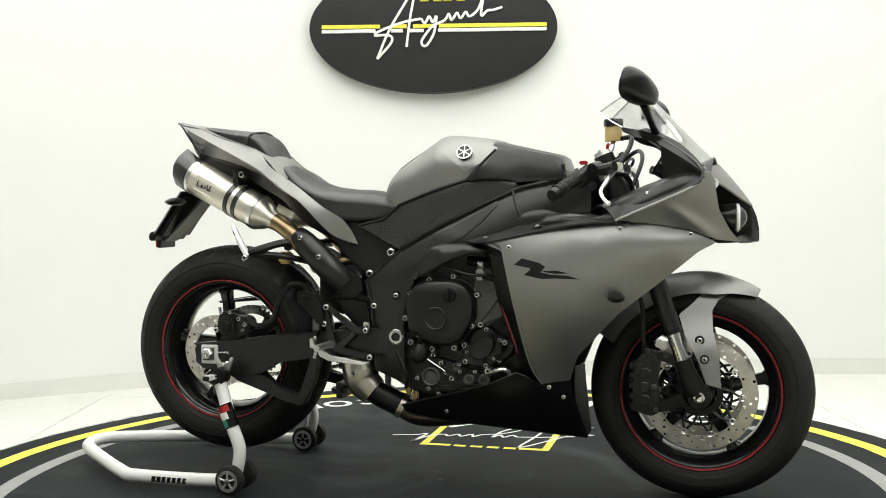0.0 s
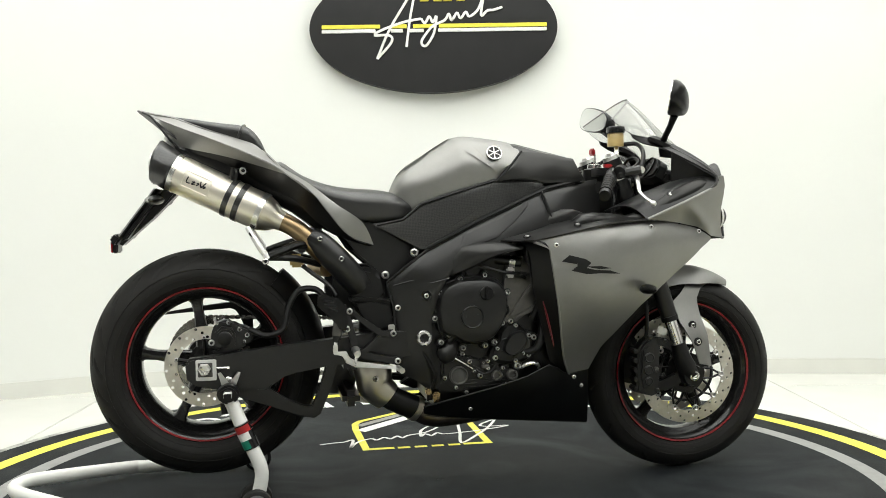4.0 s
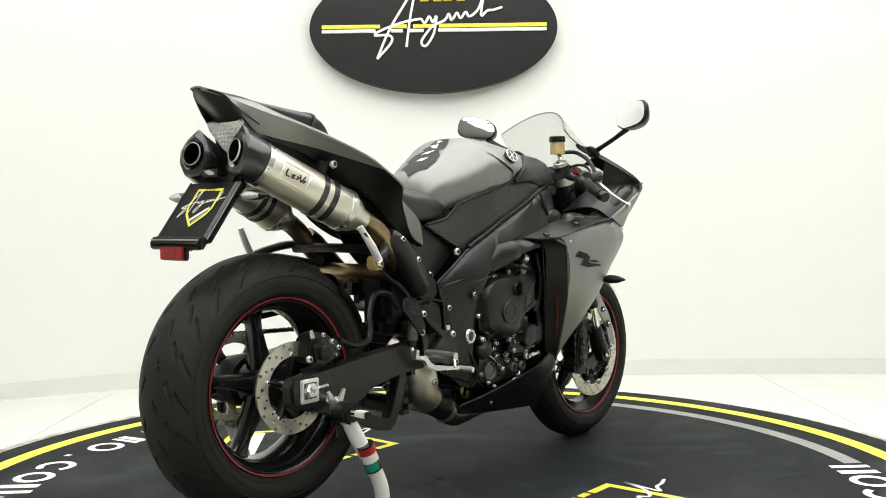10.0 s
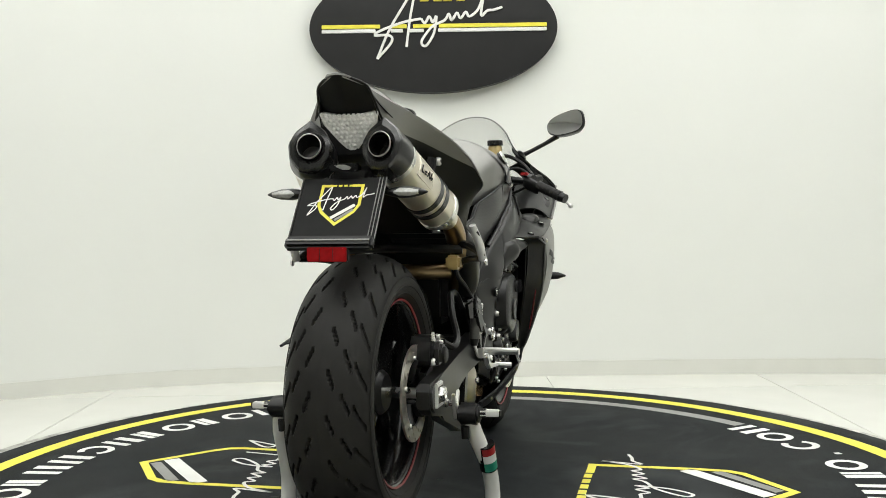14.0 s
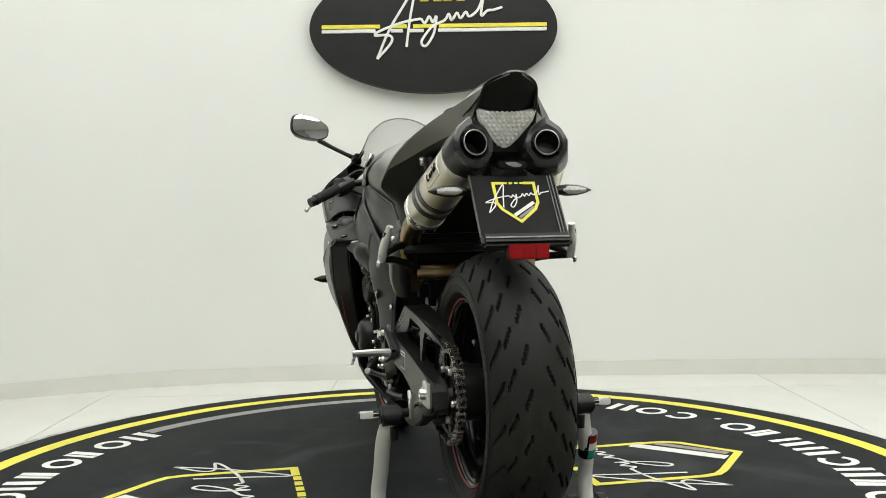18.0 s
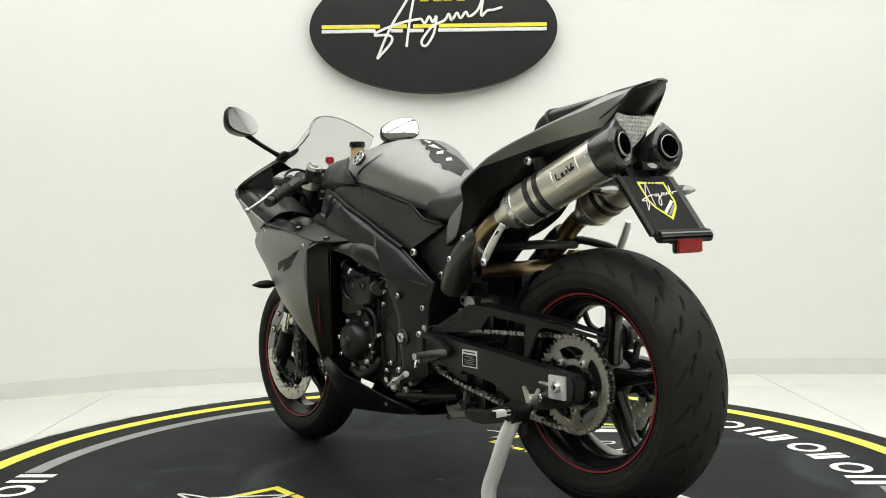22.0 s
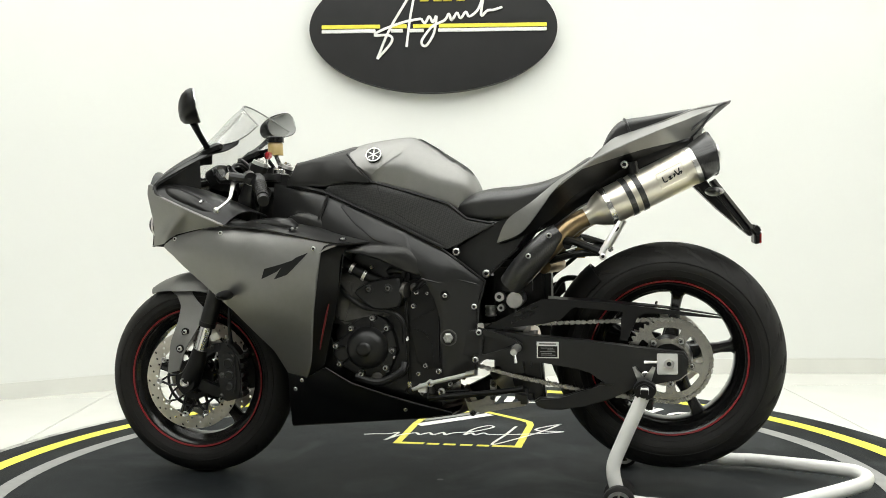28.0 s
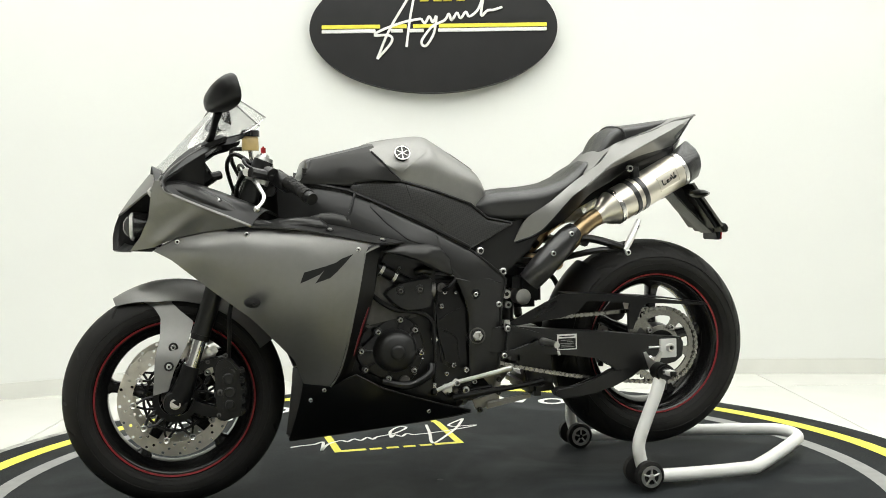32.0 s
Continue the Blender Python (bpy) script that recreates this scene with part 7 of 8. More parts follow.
for s in (1, -1):
    f = part("side_fairing", patch([(0.345, 0.325), (0.318, 0.387), (0.289, 0.54), (0.262, 0.690), (0.215, 0.708), (0.348, 0.738), (0.44, 0.756), (0.53, 0.763)],
                                   [(0.415, 0.335), (0.441, 0.405), (0.488, 0.455), (0.551, 0.522), (0.661, 0.607), (0.754, 0.683), (0.80, 0.706), (0.73, 0.737), (0.64, 0.756), (0.54, 0.764)], FAIR_Y, s, 60, 24, 0.004), PAINT, bike, "satin grey side fairing")
    pan_top = [(-0.062, 0.226), (0.0, 0.246), (0.036, 0.257), (0.114, 0.284), (0.205, 0.318)] if s > 0 else [(-0.068, 0.246), (0.0, 0.268), (0.057, 0.284), (0.125, 0.302), (0.215, 0.331)]
    bl = part("belly_pan", patch(pan_top + [(0.281, 0.360), (0.345, 0.327), (0.413, 0.333)], [(-0.064, 0.220), (0.019, 0.206), (0.15, 0.194), (0.27, 0.182), (0.36, 0.170), (0.446, 0.155)], BELLY_Y, s, 44, 12, 0.004), PLASTIC, bike, "matt black belly pan")
    part("pan_floor", ribbon([(-0.064, 0.120, 0.2205), (0.019, 0.112, 0.2065), (0.27, 0.099, 0.1825), (0.445, 0.039, 0.1555)], [(-0.060, 0.0, 0.206), (0.019, 0.0, 0.192), (0.27, 0.0, 0.172), (0.44, 0.0, 0.150)], s, 16, 4, 0.003), PLASTIC, bl)
    part("front_lip", ribbon([(0.413, 0.149, 0.333), (0.425, 0.108, 0.25), (0.446, 0.040, 0.156)], [(0.390, 0.10, 0.333), (0.395, 0.06, 0.25), (0.42, 0.005, 0.156)], s, 10, 3, 0.003), PLASTIC, bl)
    part("intake_duct", ribbon([(0.205, 0.276, 0.711), (0.262, 0.286, 0.690), (0.289, 0.270, 0.540), (0.318, 0.219, 0.387), (0.345, 0.184, 0.327)], [(0.150, 0.212, 0.713), (0.212, 0.238, 0.690), (0.234, 0.228, 0.565), (0.276, 0.200, 0.412), (0.288, 0.190, 0.366)], s, 30, 6, 0.004), PLASTIC, bike, "matt black intake edge")
    part("inner_panel", prism([(0.20, 0.315), (0.37, 0.315), (0.40, 0.46), (0.30, 0.47), (0.26, 0.40)], s * 0.135, s * 0.150, 0.003), PLASTIC, bike)
    part("inner_duct", ribbon([(0.212, 0.236, 0.690), (0.234, 0.226, 0.565), (0.276, 0.198, 0.412), (0.288, 0.188, 0.366)], [(0.31, 0.15, 0.690), (0.32, 0.15, 0.565), (0.33, 0.15, 0.412), (0.33, 0.15, 0.366)], s, 16, 4, 0.003), PLASTIC, bike)
    part("red_lettering_band", tube([(0.250, s * 0.2570, 0.545), (0.264, s * 0.2475, 0.500), (0.278, s * 0.2370, 0.452), (0.288, s * 0.2285, 0.415)], [0.0012, 0.0032, 0.0030, 0.0012], 6, smooth=4), FAINTRED, f, "faint red lettering on the duct edge")
    part("duct_rim", tube([(0.262, s * 0.2875, 0.690), (0.289, s * 0.2715, 0.540), (0.318, s * 0.2205, 0.387), (0.345, s * 0.1855, 0.327)], 0.0028, 8, smooth=6), PAINT, f)
    part("pan_rim", tube([(x, s * (BELLY_Y(x, z) + 0.0005), z) for x, z in pan_top + [(0.279, 0.3595), (0.312, 0.345)]], 0.0026, 8), PLASTIC, bl)
    up = part("upper_fairing", patch([(0.552, 0.766), (0.64, 0.803), (0.758, 0.856), (0.768, 0.870), (0.772, 0.884)], [(0.60, 0.762), (0.67, 0.752), (0.73, 0.741), (0.80, 0.712), (0.858, 0.704), (0.830, 0.740), (0.805, 0.790), (0.794, 0.862), (0.785, 0.885)], creased, s, 70, 30, 0.004), PAINT, bike, "satin grey upper fairing")
    part("edge_bead", tube([(x, s * (UPPER_Y(x, z) + 0.001), z) for x, z in ((0.552, 0.766), (0.60, 0.786), (0.66, 0.811), (0.72, 0.837), (0.750, 0.851), (0.762, 0.858), (0.768, 0.868))], [0.004] * 7 + [0.002], 8), PAINT, up)
    part("cockpit_panel", ribbon([(0.552, 0.264, 0.765), (0.64, 0.265, 0.800), (0.74, 0.260, 0.845), (0.785, 0.245, 0.885)], [(0.47, 0.135, 0.790), (0.60, 0.125, 0.845), (0.72, 0.115, 0.885), (0.80, 0.10, 0.910)], s, 30, 14, 0.004, (0, 0.016, 0.026)), FRAMEBLACK, bike, "dark cockpit side panel")
    part("shoulder_panel", ribbon([(0.136, 0.205, 0.716), (0.215, 0.278, 0.714), (0.348, 0.287, 0.740), (0.44, 0.281, 0.758), (0.552, 0.266, 0.766)], [(0.235, 0.200, 0.735), (0.30, 0.196, 0.760), (0.36, 0.185, 0.772), (0.43, 0.165, 0.780), (0.47, 0.140, 0.785)], s, 30, 8, 0.004, (0, 0.0, 0.002)), PAINTDARK, bike, "dark panel between fairing and frame")
    def blob(stations, ry, rz):
        return loft([[(x, s * (y + ry * w * math.cos(2 * math.pi * i / 24)), z + rz * w * math.sin(2 * math.pi * i / 24)) for i in range(24)] for x, y, z, w in stations])

    part("shoulder_dome", blob([(0.262, 0.190, 0.752, 0.1), (0.272, 0.191, 0.756, 0.5), (0.295, 0.192, 0.763, 0.88), (0.325, 0.190, 0.769, 1.0), (0.36, 0.184, 0.772, 0.9), (0.39, 0.178, 0.772, 0.55), (0.405, 0.174, 0.772, 0.1)], 0.015, 0.028), PAINTDARK, bike, "rounded dark duct end beside the frame")
    part("shoulder_duct", blob([(0.345, 0.218, 0.752, 0.1), (0.352, 0.218, 0.756, 0.6), (0.372, 0.216, 0.762, 0.95), (0.41, 0.212, 0.764, 1.0), (0.45, 0.206, 0.764, 0.9), (0.48, 0.20, 0.766, 0.6)], 0.036, 0.023), PAINTDARK, bike, "low rounded dark duct")
    part("cockpit_ridge", tube([(0.45, s * 0.210, 0.748), (0.50, s * 0.216, 0.756), (0.556, s * 0.222, 0.772), (0.63, s * 0.230, 0.812), (0.71, s * 0.226, 0.848), (0.752, s * 0.216, 0.862), (0.772, s * 0.208, 0.866)], [0.012, 0.020, 0.023, 0.026, 0.027, 0.022, 0.008], 18, smooth=5), PAINTDARK, bike, "rounded dark ridge inside the fairing")
    part("screen_surround", ribbon([(0.766, 0.242, 0.900), (0.738, 0.208, 0.934), (0.70, 0.168, 0.968), (0.655, 0.145, 0.992), (0.60, 0.142, 1.003), (0.555, 0.138, 1.012)], [(0.764, 0.256, 0.886), (0.726, 0.230, 0.914), (0.67, 0.190, 0.952), (0.63, 0.165, 0.975), (0.59, 0.150, 0.985), (0.56, 0.138, 1.000)], s, 24, 4, 0.005), PLASTIC, bike, "matt black screen surround")
    part("surround_inner", ribbon([(0.762, 0.253, 0.885), (0.725, 0.228, 0.912), (0.67, 0.188, 0.952), (0.63, 0.163, 0.975)], [(0.785, 0.16, 0.880), (0.75, 0.15, 0.905), (0.72, 0.12, 0.940), (0.66, 0.10, 0.950)], s, 16, 4, 0.003), PLASTIC, bike)
    part("rim_bead", tube([(0.735, s * 0.262, 0.846), (0.754, s * 0.261, 0.856), (0.765, s * 0.257, 0.868), (0.767, s * 0.251, 0.880), (0.760, s * 0.245, 0.892), (0.742, s * 0.226, 0.914), (0.700, s * 0.186, 0.948), (0.655, s * 0.160, 0.978)], [0.002, 0.004, 0.0055, 0.006, 0.006, 0.0055, 0.005, 0.003], 10, smooth=5), PAINTDARK, up)
    part("cockpit_liner", ribbon([(0.764, 0.253, 0.884), (0.728, 0.228, 0.912), (0.69, 0.200, 0.940), (0.660, 0.182, 0.957)], [(0.766, 0.215, 0.868), (0.735, 0.205, 0.860), (0.69, 0.185, 0.852), (0.665, 0.165, 0.855)], s, 14, 5, 0.003), PLASTIC, bike, "black liner inside the fairing rim")
    for x, z in ((0.28, 0.700), (0.563, 0.745), (0.735, 0.728)):
        bolt(f, x, s * (FAIR_Y(x, z) + 0.001), z, s, 0.0065, 0.004)
    for x, z in ((0.362, 0.318), (0.395, 0.286), (0.065, 0.235)):
        bolt(bl, x, s * (BELLY_Y(x, z) + 0.001), z, s, 0.006, 0.004)
    for x, y, z, lean in ((0.632, 0.243, 0.8345, 50), (0.350, 0.262, 0.7545, 78), (0.209, 0.250, 0.7245, 78)):
        m = pose(x, s * y, z, lean if s > 0 else 180 - lean)
        hole = part("screw_recess", lathe([(0.001, -0.004), (0.0105, -0.004), (0.0105, 0.0), (0.0095, 0.0012), (0.001, 0.0008)], 18, m), GLOSSBLACK, up)
        part("screw", lathe([(0.0005, 0), (0.0062, 0), (0.0055, 0.0026), (0.003, 0.003), (0.0025, 0.0018), (0.0005, 0.0018)], 14, m), ZINC, up)
    # dark angular decal and lettering bars
    marks = ([(0.293, 0.655), (0.328, 0.658), (0.315, 0.672), (0.361, 0.660), (0.376, 0.650), (0.367, 0.641), (0.340, 0.651), (0.334, 0.647)], [(0.320, 0.629), (0.340, 0.633), (0.334, 0.640), (0.358, 0.637), (0.388, 0.630), (0.433, 0.627), (0.463, 0.617), (0.403, 0.620), (0.364, 0.619)], [(0.352, 0.646), (0.372, 0.640), (0.405, 0.640), (0.436, 0.633), (0.400, 0.632), (0.376, 0.636)], [(0.336, 0.652), (0.368, 0.643), (0.362, 0.634), (0.336, 0.6385)]) if s < 0 else \
        ([(0.432, 0.617), (0.412, 0.625), (0.401, 0.637), (0.382, 0.639), (0.369, 0.651), (0.355, 0.658), (0.369, 0.659), (0.422, 0.645), (0.413, 0.641)], [(0.394, 0.616), (0.355, 0.629), (0.338, 0.644), (0.294, 0.689), (0.340, 0.668), (0.355, 0.6585), (0.371, 0.649), (0.366, 0.643), (0.370, 0.635)],
         [(0.422, 0.645), (0.369, 0.659), (0.340, 0.668), (0.327, 0.677), (0.294, 0.689), (0.336, 0.660), (0.362, 0.653), (0.383, 0.643), (0.401, 0.638)])
    for n_mark, dk in enumerate(marks):
        bm = bmesh.new()
        bm.faces.new([bm.verts.new((x, 0, z)) for x, z in dk])
        bmesh.ops.triangulate(bm, faces=bm.faces[:])
        bmesh.ops.subdivide_edges(bm, edges=bm.edges[:], cuts=3, use_grid_fill=True)
        for v in bm.verts:
            v.co.y = s * (FAIR_Y(v.co.x, v.co.z) + 0.0014 + 0.0004 * n_mark)
        part("decal", bm, DECAL, f, "dark angular decal")

# nose and headlights
nose = new("nose")
nose.parent = bike
nose["label"] = "dark nose with deep-set round headlights"
rows = []
for z, xc, xe, ye in ((0.890, 0.785, 0.768, 0.238), (0.862, 0.792, 0.784, 0.240), (0.81, 0.800, 0.796, 0.205), (0.76, 0.808, 0.814, 0.160), (0.706, 0.825, 0.850, 0.104)):
    rows.append([(xc - (xc - xe) * abs(-1 + 2 * j / 20) ** 2, (-1 + 2 * j / 20) * ye, z) for j in range(21)])
part("recess_wall", skin(rows, 0.004), PLASTIC, nose, "black wall behind the headlights")
for s in (1, -1):
    part("brow", ribbon([(0.766, 0.240, 0.898), (0.786, 0.180, 0.902), (0.804, 0.09, 0.905), (0.812, 0.0, 0.905)], [(0.791, 0.247, 0.864), (0.818, 0.195, 0.849), (0.864, 0.09, 0.817), (0.893, 0.0, 0.799)], s, 24, 8, 0.005, (0.002, 0.0, 0.001)), PAINT, nose, "satin grey brow over the headlights")
    part("duct_lip", ribbon([(0.858, 0.101, 0.704), (0.885, 0.06, 0.703), (0.908, 0.0, 0.704)], [(0.845, 0.095, 0.716), (0.868, 0.05, 0.722), (0.885, 0.0, 0.725)], s, 12, 3, 0.004), PLASTIC, nose)
    L0 = Vector((0.846, s * 0.083, 0.768))
    part("headlight_bowl", loft([[L0 + Vector((dx, 0.036 * w * math.cos(2 * math.pi * i / 24), 0.036 * w * math.sin(2 * math.pi * i / 24))) for i in range(24)] for dx, w in ((-0.035, 1.1), (0.0, 1.12), (0.004, 1.02))]), GLOSSBLACK, nose)
    part("headlight_lens", loft([[L0 + Vector((0.030 * math.sin(q), 0.034 * math.cos(q) * math.cos(2 * math.pi * i / 24), 0.034 * math.cos(q) * math.sin(2 * math.pi * i / 24))) for i in range(24)] for q in [radians(a) for a in (-5, 20, 40, 58, 74, 86)]]), SMOKED, nose, "round glossy headlight lens")
    part("headlight_ring", lathe([(0.031, 0.004), (0.0375, 0.002), (0.0375, 0.008), (0.032, 0.012)], 32, Matrix.Translation(L0) @ pose(0, 0, 0, 0, 0, -90), True), LENS, nose, "bright ring round the lens")
    part("position_light", loft([[(0.790 + dx, s * (0.224 + 0.010 * w * math.cos(2 * math.pi * i / 12)), 0.856 + 0.013 * w * math.sin(2 * math.pi * i / 12)) for i in range(12)] for dx, w in ((-0.004, 0.9), (0.008, 1.0), (0.014, 0.4))]), LENS, nose)
part("keel", loft([[(x - 0.07, w, z), (x - 0.01, w, z), (x, w * 0.4, z), (x, -w * 0.4, z), (x - 0.01, -w, z), (x - 0.07, -w, z)] for z, x, w in ((0.800, 0.890, 0.010), (0.77, 0.902, 0.014), (0.74, 0.908, 0.022), (0.705, 0.908, 0.034))]), PLASTIC, nose, "black centre post of the nose", sharp=25)
part("septum", prism([(0.78, 0.895), (0.808, 0.895), (0.884, 0.798), (0.895, 0.712), (0.78, 0.706)], -0.030, 0.030, 0.004), PLASTIC, nose)
part("nose_floor", prism([(0.80, 0.700), (0.868, 0.703), (0.86, 0.712), (0.78, 0.710)], -0.09, 0.09, 0.003), PLASTIC, nose)

# windscreen
rows = []
SC = [((0.590, 1.127), (0.500, 0.128, 1.056)), ((0.616, 1.107), (0.530, 0.136, 1.030)), ((0.643, 1.083), (0.560, 0.142, 1.012)), ((0.692, 1.031), (0.622, 0.150, 0.994)), ((0.757, 0.960), (0.695, 0.170, 0.966)), ((0.812, 0.905), (0.764, 0.236, 0.902))]
for (xc, zc), (xe, ye, ze) in SC:
    row = []
    for j in range(25):
        q = -1 + 2 * j / 24
        k = abs(q) ** 2.2
        row.append((xc + (xe - xc) * k, q * ye, zc + (ze - zc) * k))
    rows.append(row)
screen = part("windscreen", skin(rows, 0.003), GLASS, bike, "clear bubble windscreen")
screen.visible_shadow = False
part("screen_edge", tube([Vector(p) for p in rows[0]], 0.0020, 6), PRINTGREY, screen)

# mirrors
for s in (1, -1):
    mr = new("rear_view_mirror")
    mr.parent = bike
    mr["label"] = "black rear-view mirror on a slim stalk"
    C = Vector((0.606, s * 0.316, 1.094))
    mm = Matrix.Translation(C) @ pose(0, 0, 0, 0, 0, s * 22) @ pose(0, 0, 0, s * 12, 9.0, 0)

    def outline(k, x, dz=0.0, dy=0.0, n=28):
        pts = []
        for i in range(n):
            a = 2 * math.pi * i / n
            c, w = math.cos(a), math.sin(a)
            y = math.copysign(abs(c) ** 0.72, c) * 0.071
            z = math.copysign(abs(w) ** 0.72, w) * (0.039 + 0.007 * c)
            pts.append(mm @ Vector((x, s * (y * k - dy), z * k + dz)))
        return pts

    part("housing", loft([outline(1.0, -0.006), outline(1.035, 0.001), outline(0.98, 0.013, 0.0, 0.002), outline(0.88, 0.027, -0.003, 0.008), outline(0.68, 0.038, -0.007, 0.015), outline(0.38, 0.045, -0.010, 0.021), outline(0.05, 0.047, -0.011, 0.023)]), PLASTIC, mr, sharp=60)
    part("glass", loft([outline(0.955, -0.0045)] + [outline(k, x) for k, x in ((0.955, -0.0080), (0.80, -0.0084), (0.55, -0.0088), (0.28, -0.0090), (0.04, -0.00905))]), MIRROR, mr, "slightly domed mirror glass", sharp=60)
    part("stalk", tube([(0.626, s * 0.285, 1.054), (0.634, s * 0.240, 1.030), (0.642, s * 0.185, 1.004), (0.648, s * 0.152, 0.990)], [0.012, 0.009, 0.009, 0.012], 10, smooth=4, flat=0.8), PLASTIC, mr)
    part("base", loft([[(0.642 + 0.038 * w * math.cos(2 * math.pi * i / 16), s * (0.150 + 0.018 * w * math.sin(2 * math.pi * i / 16)), z - 0.35 * 0.045 * w * math.cos(2 * math.pi * i / 16)) for i in range(16)] for z, w in ((0.975, 1.0), (0.988, 1.0), (0.998, 0.6))]), PLASTIC, mr)

# cockpit
IM = pose(0.665, 0, 0.905) @ pose(0, 0, 0, 0, 0, 90) @ pose(0, 0, 0, 32, 0, 0)
dash = part("instrument_panel", prism(curve2([(-0.085, -0.028), (0.085, -0.028), (0.095, 0.0), (0.080, 0.030), (0.03, 0.040), (-0.03, 0.040), (-0.080, 0.030), (-0.095, 0.0)], 3), -0.020, 0.018, 0.006, IM), PLASTIC, bike, "black instrument cluster")
part("rev_counter", lathe([(0.002, 0.018), (0.033, 0.018), (0.036, 0.024), (0.033, 0.025), (0.031, 0.020), (0.002, 0.020)], 32, IM @ pose(-0.030, 0, 0.004)), GLOSSBLACK, dash, "round black rev counter")
part("display_screen", box(0.045, 0.019, 0.004, 0.055, 0.003, 0.038, 0.001, IM), SMOKED, dash, "grey display window")
part("fairing_stay", box(0.76, 0, 0.89, 0.08, 0.07, 0.04, 0.01), PLASTIC, bike)
part("stay_arm", tube([(0.62, 0.06, 0.905), (0.66, 0.08, 0.895), (0.72, 0.09, 0.885)], 0.012, 8, smooth=4), PLASTIC, bike)
yoke = part("top_yoke", prism(curve2([(0.47, 0.0), (0.475, 0.10), (0.51, 0.135), (0.55, 0.12), (0.555, 0.06), (0.57, 0.0), (0.555, -0.06), (0.55, -0.12), (0.51, -0.135), (0.475, -0.10)], 3), -0.012, 0.012, 0.004, pose(0, 0, 0.905, 90, 0, 0) @ pose(0, 0, 0)), FRAMEBLACK, bike, "black top yoke")
part("stem_nut", lathe([(0.004, 0), (0.020, 0), (0.020, 0.012), (0.012, 0.016), (0.004, 0.016)], 20, pose(0.49, 0, 0.918, 90, 0, 0) @ Matrix.Diagonal((1, 1, 1, 1))), STEEL, yoke)
part("ignition_lock", tube([(0.512, 0.045, 0.905), (0.508, 0.045, 0.938)], 0.020, 16), PLASTIC, bike)
part("key_blade", box(0.508, 0.045, 0.950, 0.004, 0.010, 0.030, 0.001), STEEL, bike)
part("key_head", box(0.502, 0.049, 0.972, 0.012, 0.032, 0.022, 0.004), REDPLASTIC, bike, "red ignition key")
for s in (1, -1):
    def on_leg(z, dx=0.0):
        return Vector((0.657 - 0.055 / 0.170 * (min(z, 0.6) - 0.552) - 0.40 * max(0, z - 0.6) + dx, s * 0.108, z))

    fork = new("fork_leg")
    fork.parent = bike
    fork["label"] = "upside-down fork leg with a chrome slider"
    part("outer_tube", tube([on_leg(0.940), on_leg(0.60), on_leg(0.59), on_leg(0.468)], [0.027, 0.027, 0.0255, 0.0245], 20), FRAMEBLACK, fork)
    part("bar_clamp", tube([on_leg(0.882), on_leg(0.906)], 0.034, 24), ALLOY, fork)
    part("dust_seal", tube([on_leg(0.476), on_leg(0.462)], [0.0262, 0.0250], 20), PLASTIC, fork)
    part("chrome_slider", tube([on_leg(0.470), on_leg(0.375)], 0.0190, 20), CHROME, fork)
    part("fork_foot", tube([on_leg(0.392), on_leg(0.35), on_leg(0.315, 0.004), Vector((0.752, s * 0.108, 0.2955))], [0.023, 0.026, 0.030, 0.027], 16), PLASTIC, fork)
    part("axle_clamp", lathe([(0.010, -0.022), (0.030, -0.022), (0.032, -0.015), (0.032, 0.015), (0.030, 0.022), (0.010, 0.022)], 24, pose(0.752, s * 0.106, 0.2955)), PLASTIC, fork)
    part("axle_end", lathe([(0.006, 0), (0.0145, 0), (0.0145, 0.006), (0.010, 0.007), (0.009, 0.001), (0.006, 0.001)], 20, pose(0.752, s * 0.128, 0.2955) @ Matrix.Diagonal((1, s, 1, 1))), STEEL, fork)
    part("fork_cap", tube([on_leg(0.938), on_leg(0.950)], [0.025, 0.023], 18), ALLOY, fork)
    part("cap_screw", tube([on_leg(0.949), on_leg(0.957)], [0.014, 0.011], 6), STEEL, fork)
    cal = part("front_caliper", prism([(0.578, 0.312), (0.582, 0.377), (0.600, 0.401), (0.621, 0.415), (0.641, 0.409), (0.653, 0.386), (0.647, 0.345), (0.641, 0.305), (0.650, 0.268), (0.643, 0.244), (0.626, 0.237), (0.577, 0.250)], s * 0.066, s * 0.116, 0.007), ENGINE, bike, "black six-piston brake caliper")
    part("caliper_bridge", prism([(0.590, 0.300), (0.592, 0.372), (0.612, 0.392), (0.630, 0.382), (0.628, 0.300), (0.630, 0.262), (0.594, 0.262)], s * 0.114, s * 0.123, 0.004), ENGINE, cal)
    for x, z, r in ((0.613, 0.354, 0.0155), (0.610, 0.317, 0.0150), (0.611, 0.284, 0.0130)):
        part("piston_cap", lathe([(0.002, 0), (r, 0), (r, 0.004), (r * 0.8, 0.006), (r * 0.7, 0.004), (0.002, 0.004)], 20, pose(x, s * 0.1225, z) @ Matrix.Diagonal((1, s, 1, 1))), FRAMEBLACK, cal)
    for z in (0.372, 0.345, 0.317, 0.289, 0.262):
        part("caliper_fin", box(0.576, s * 0.092, z, 0.014, 0.044, 0.014, 0.003), ENGINE, cal)
    part("caliper_bracket", strap([(0.638, 0.400), (0.668, 0.398), (0.704, 0.374)], [0.026, 0.022, 0.026], s * 0.085, s * 0.110), PLASTIC, cal)
    part("caliper_bracket", strap([(0.640, 0.262), (0.675, 0.268), (0.712, 0.286)], [0.030, 0.030, 0.034], s * 0.085, s * 0.110), PLASTIC, cal)
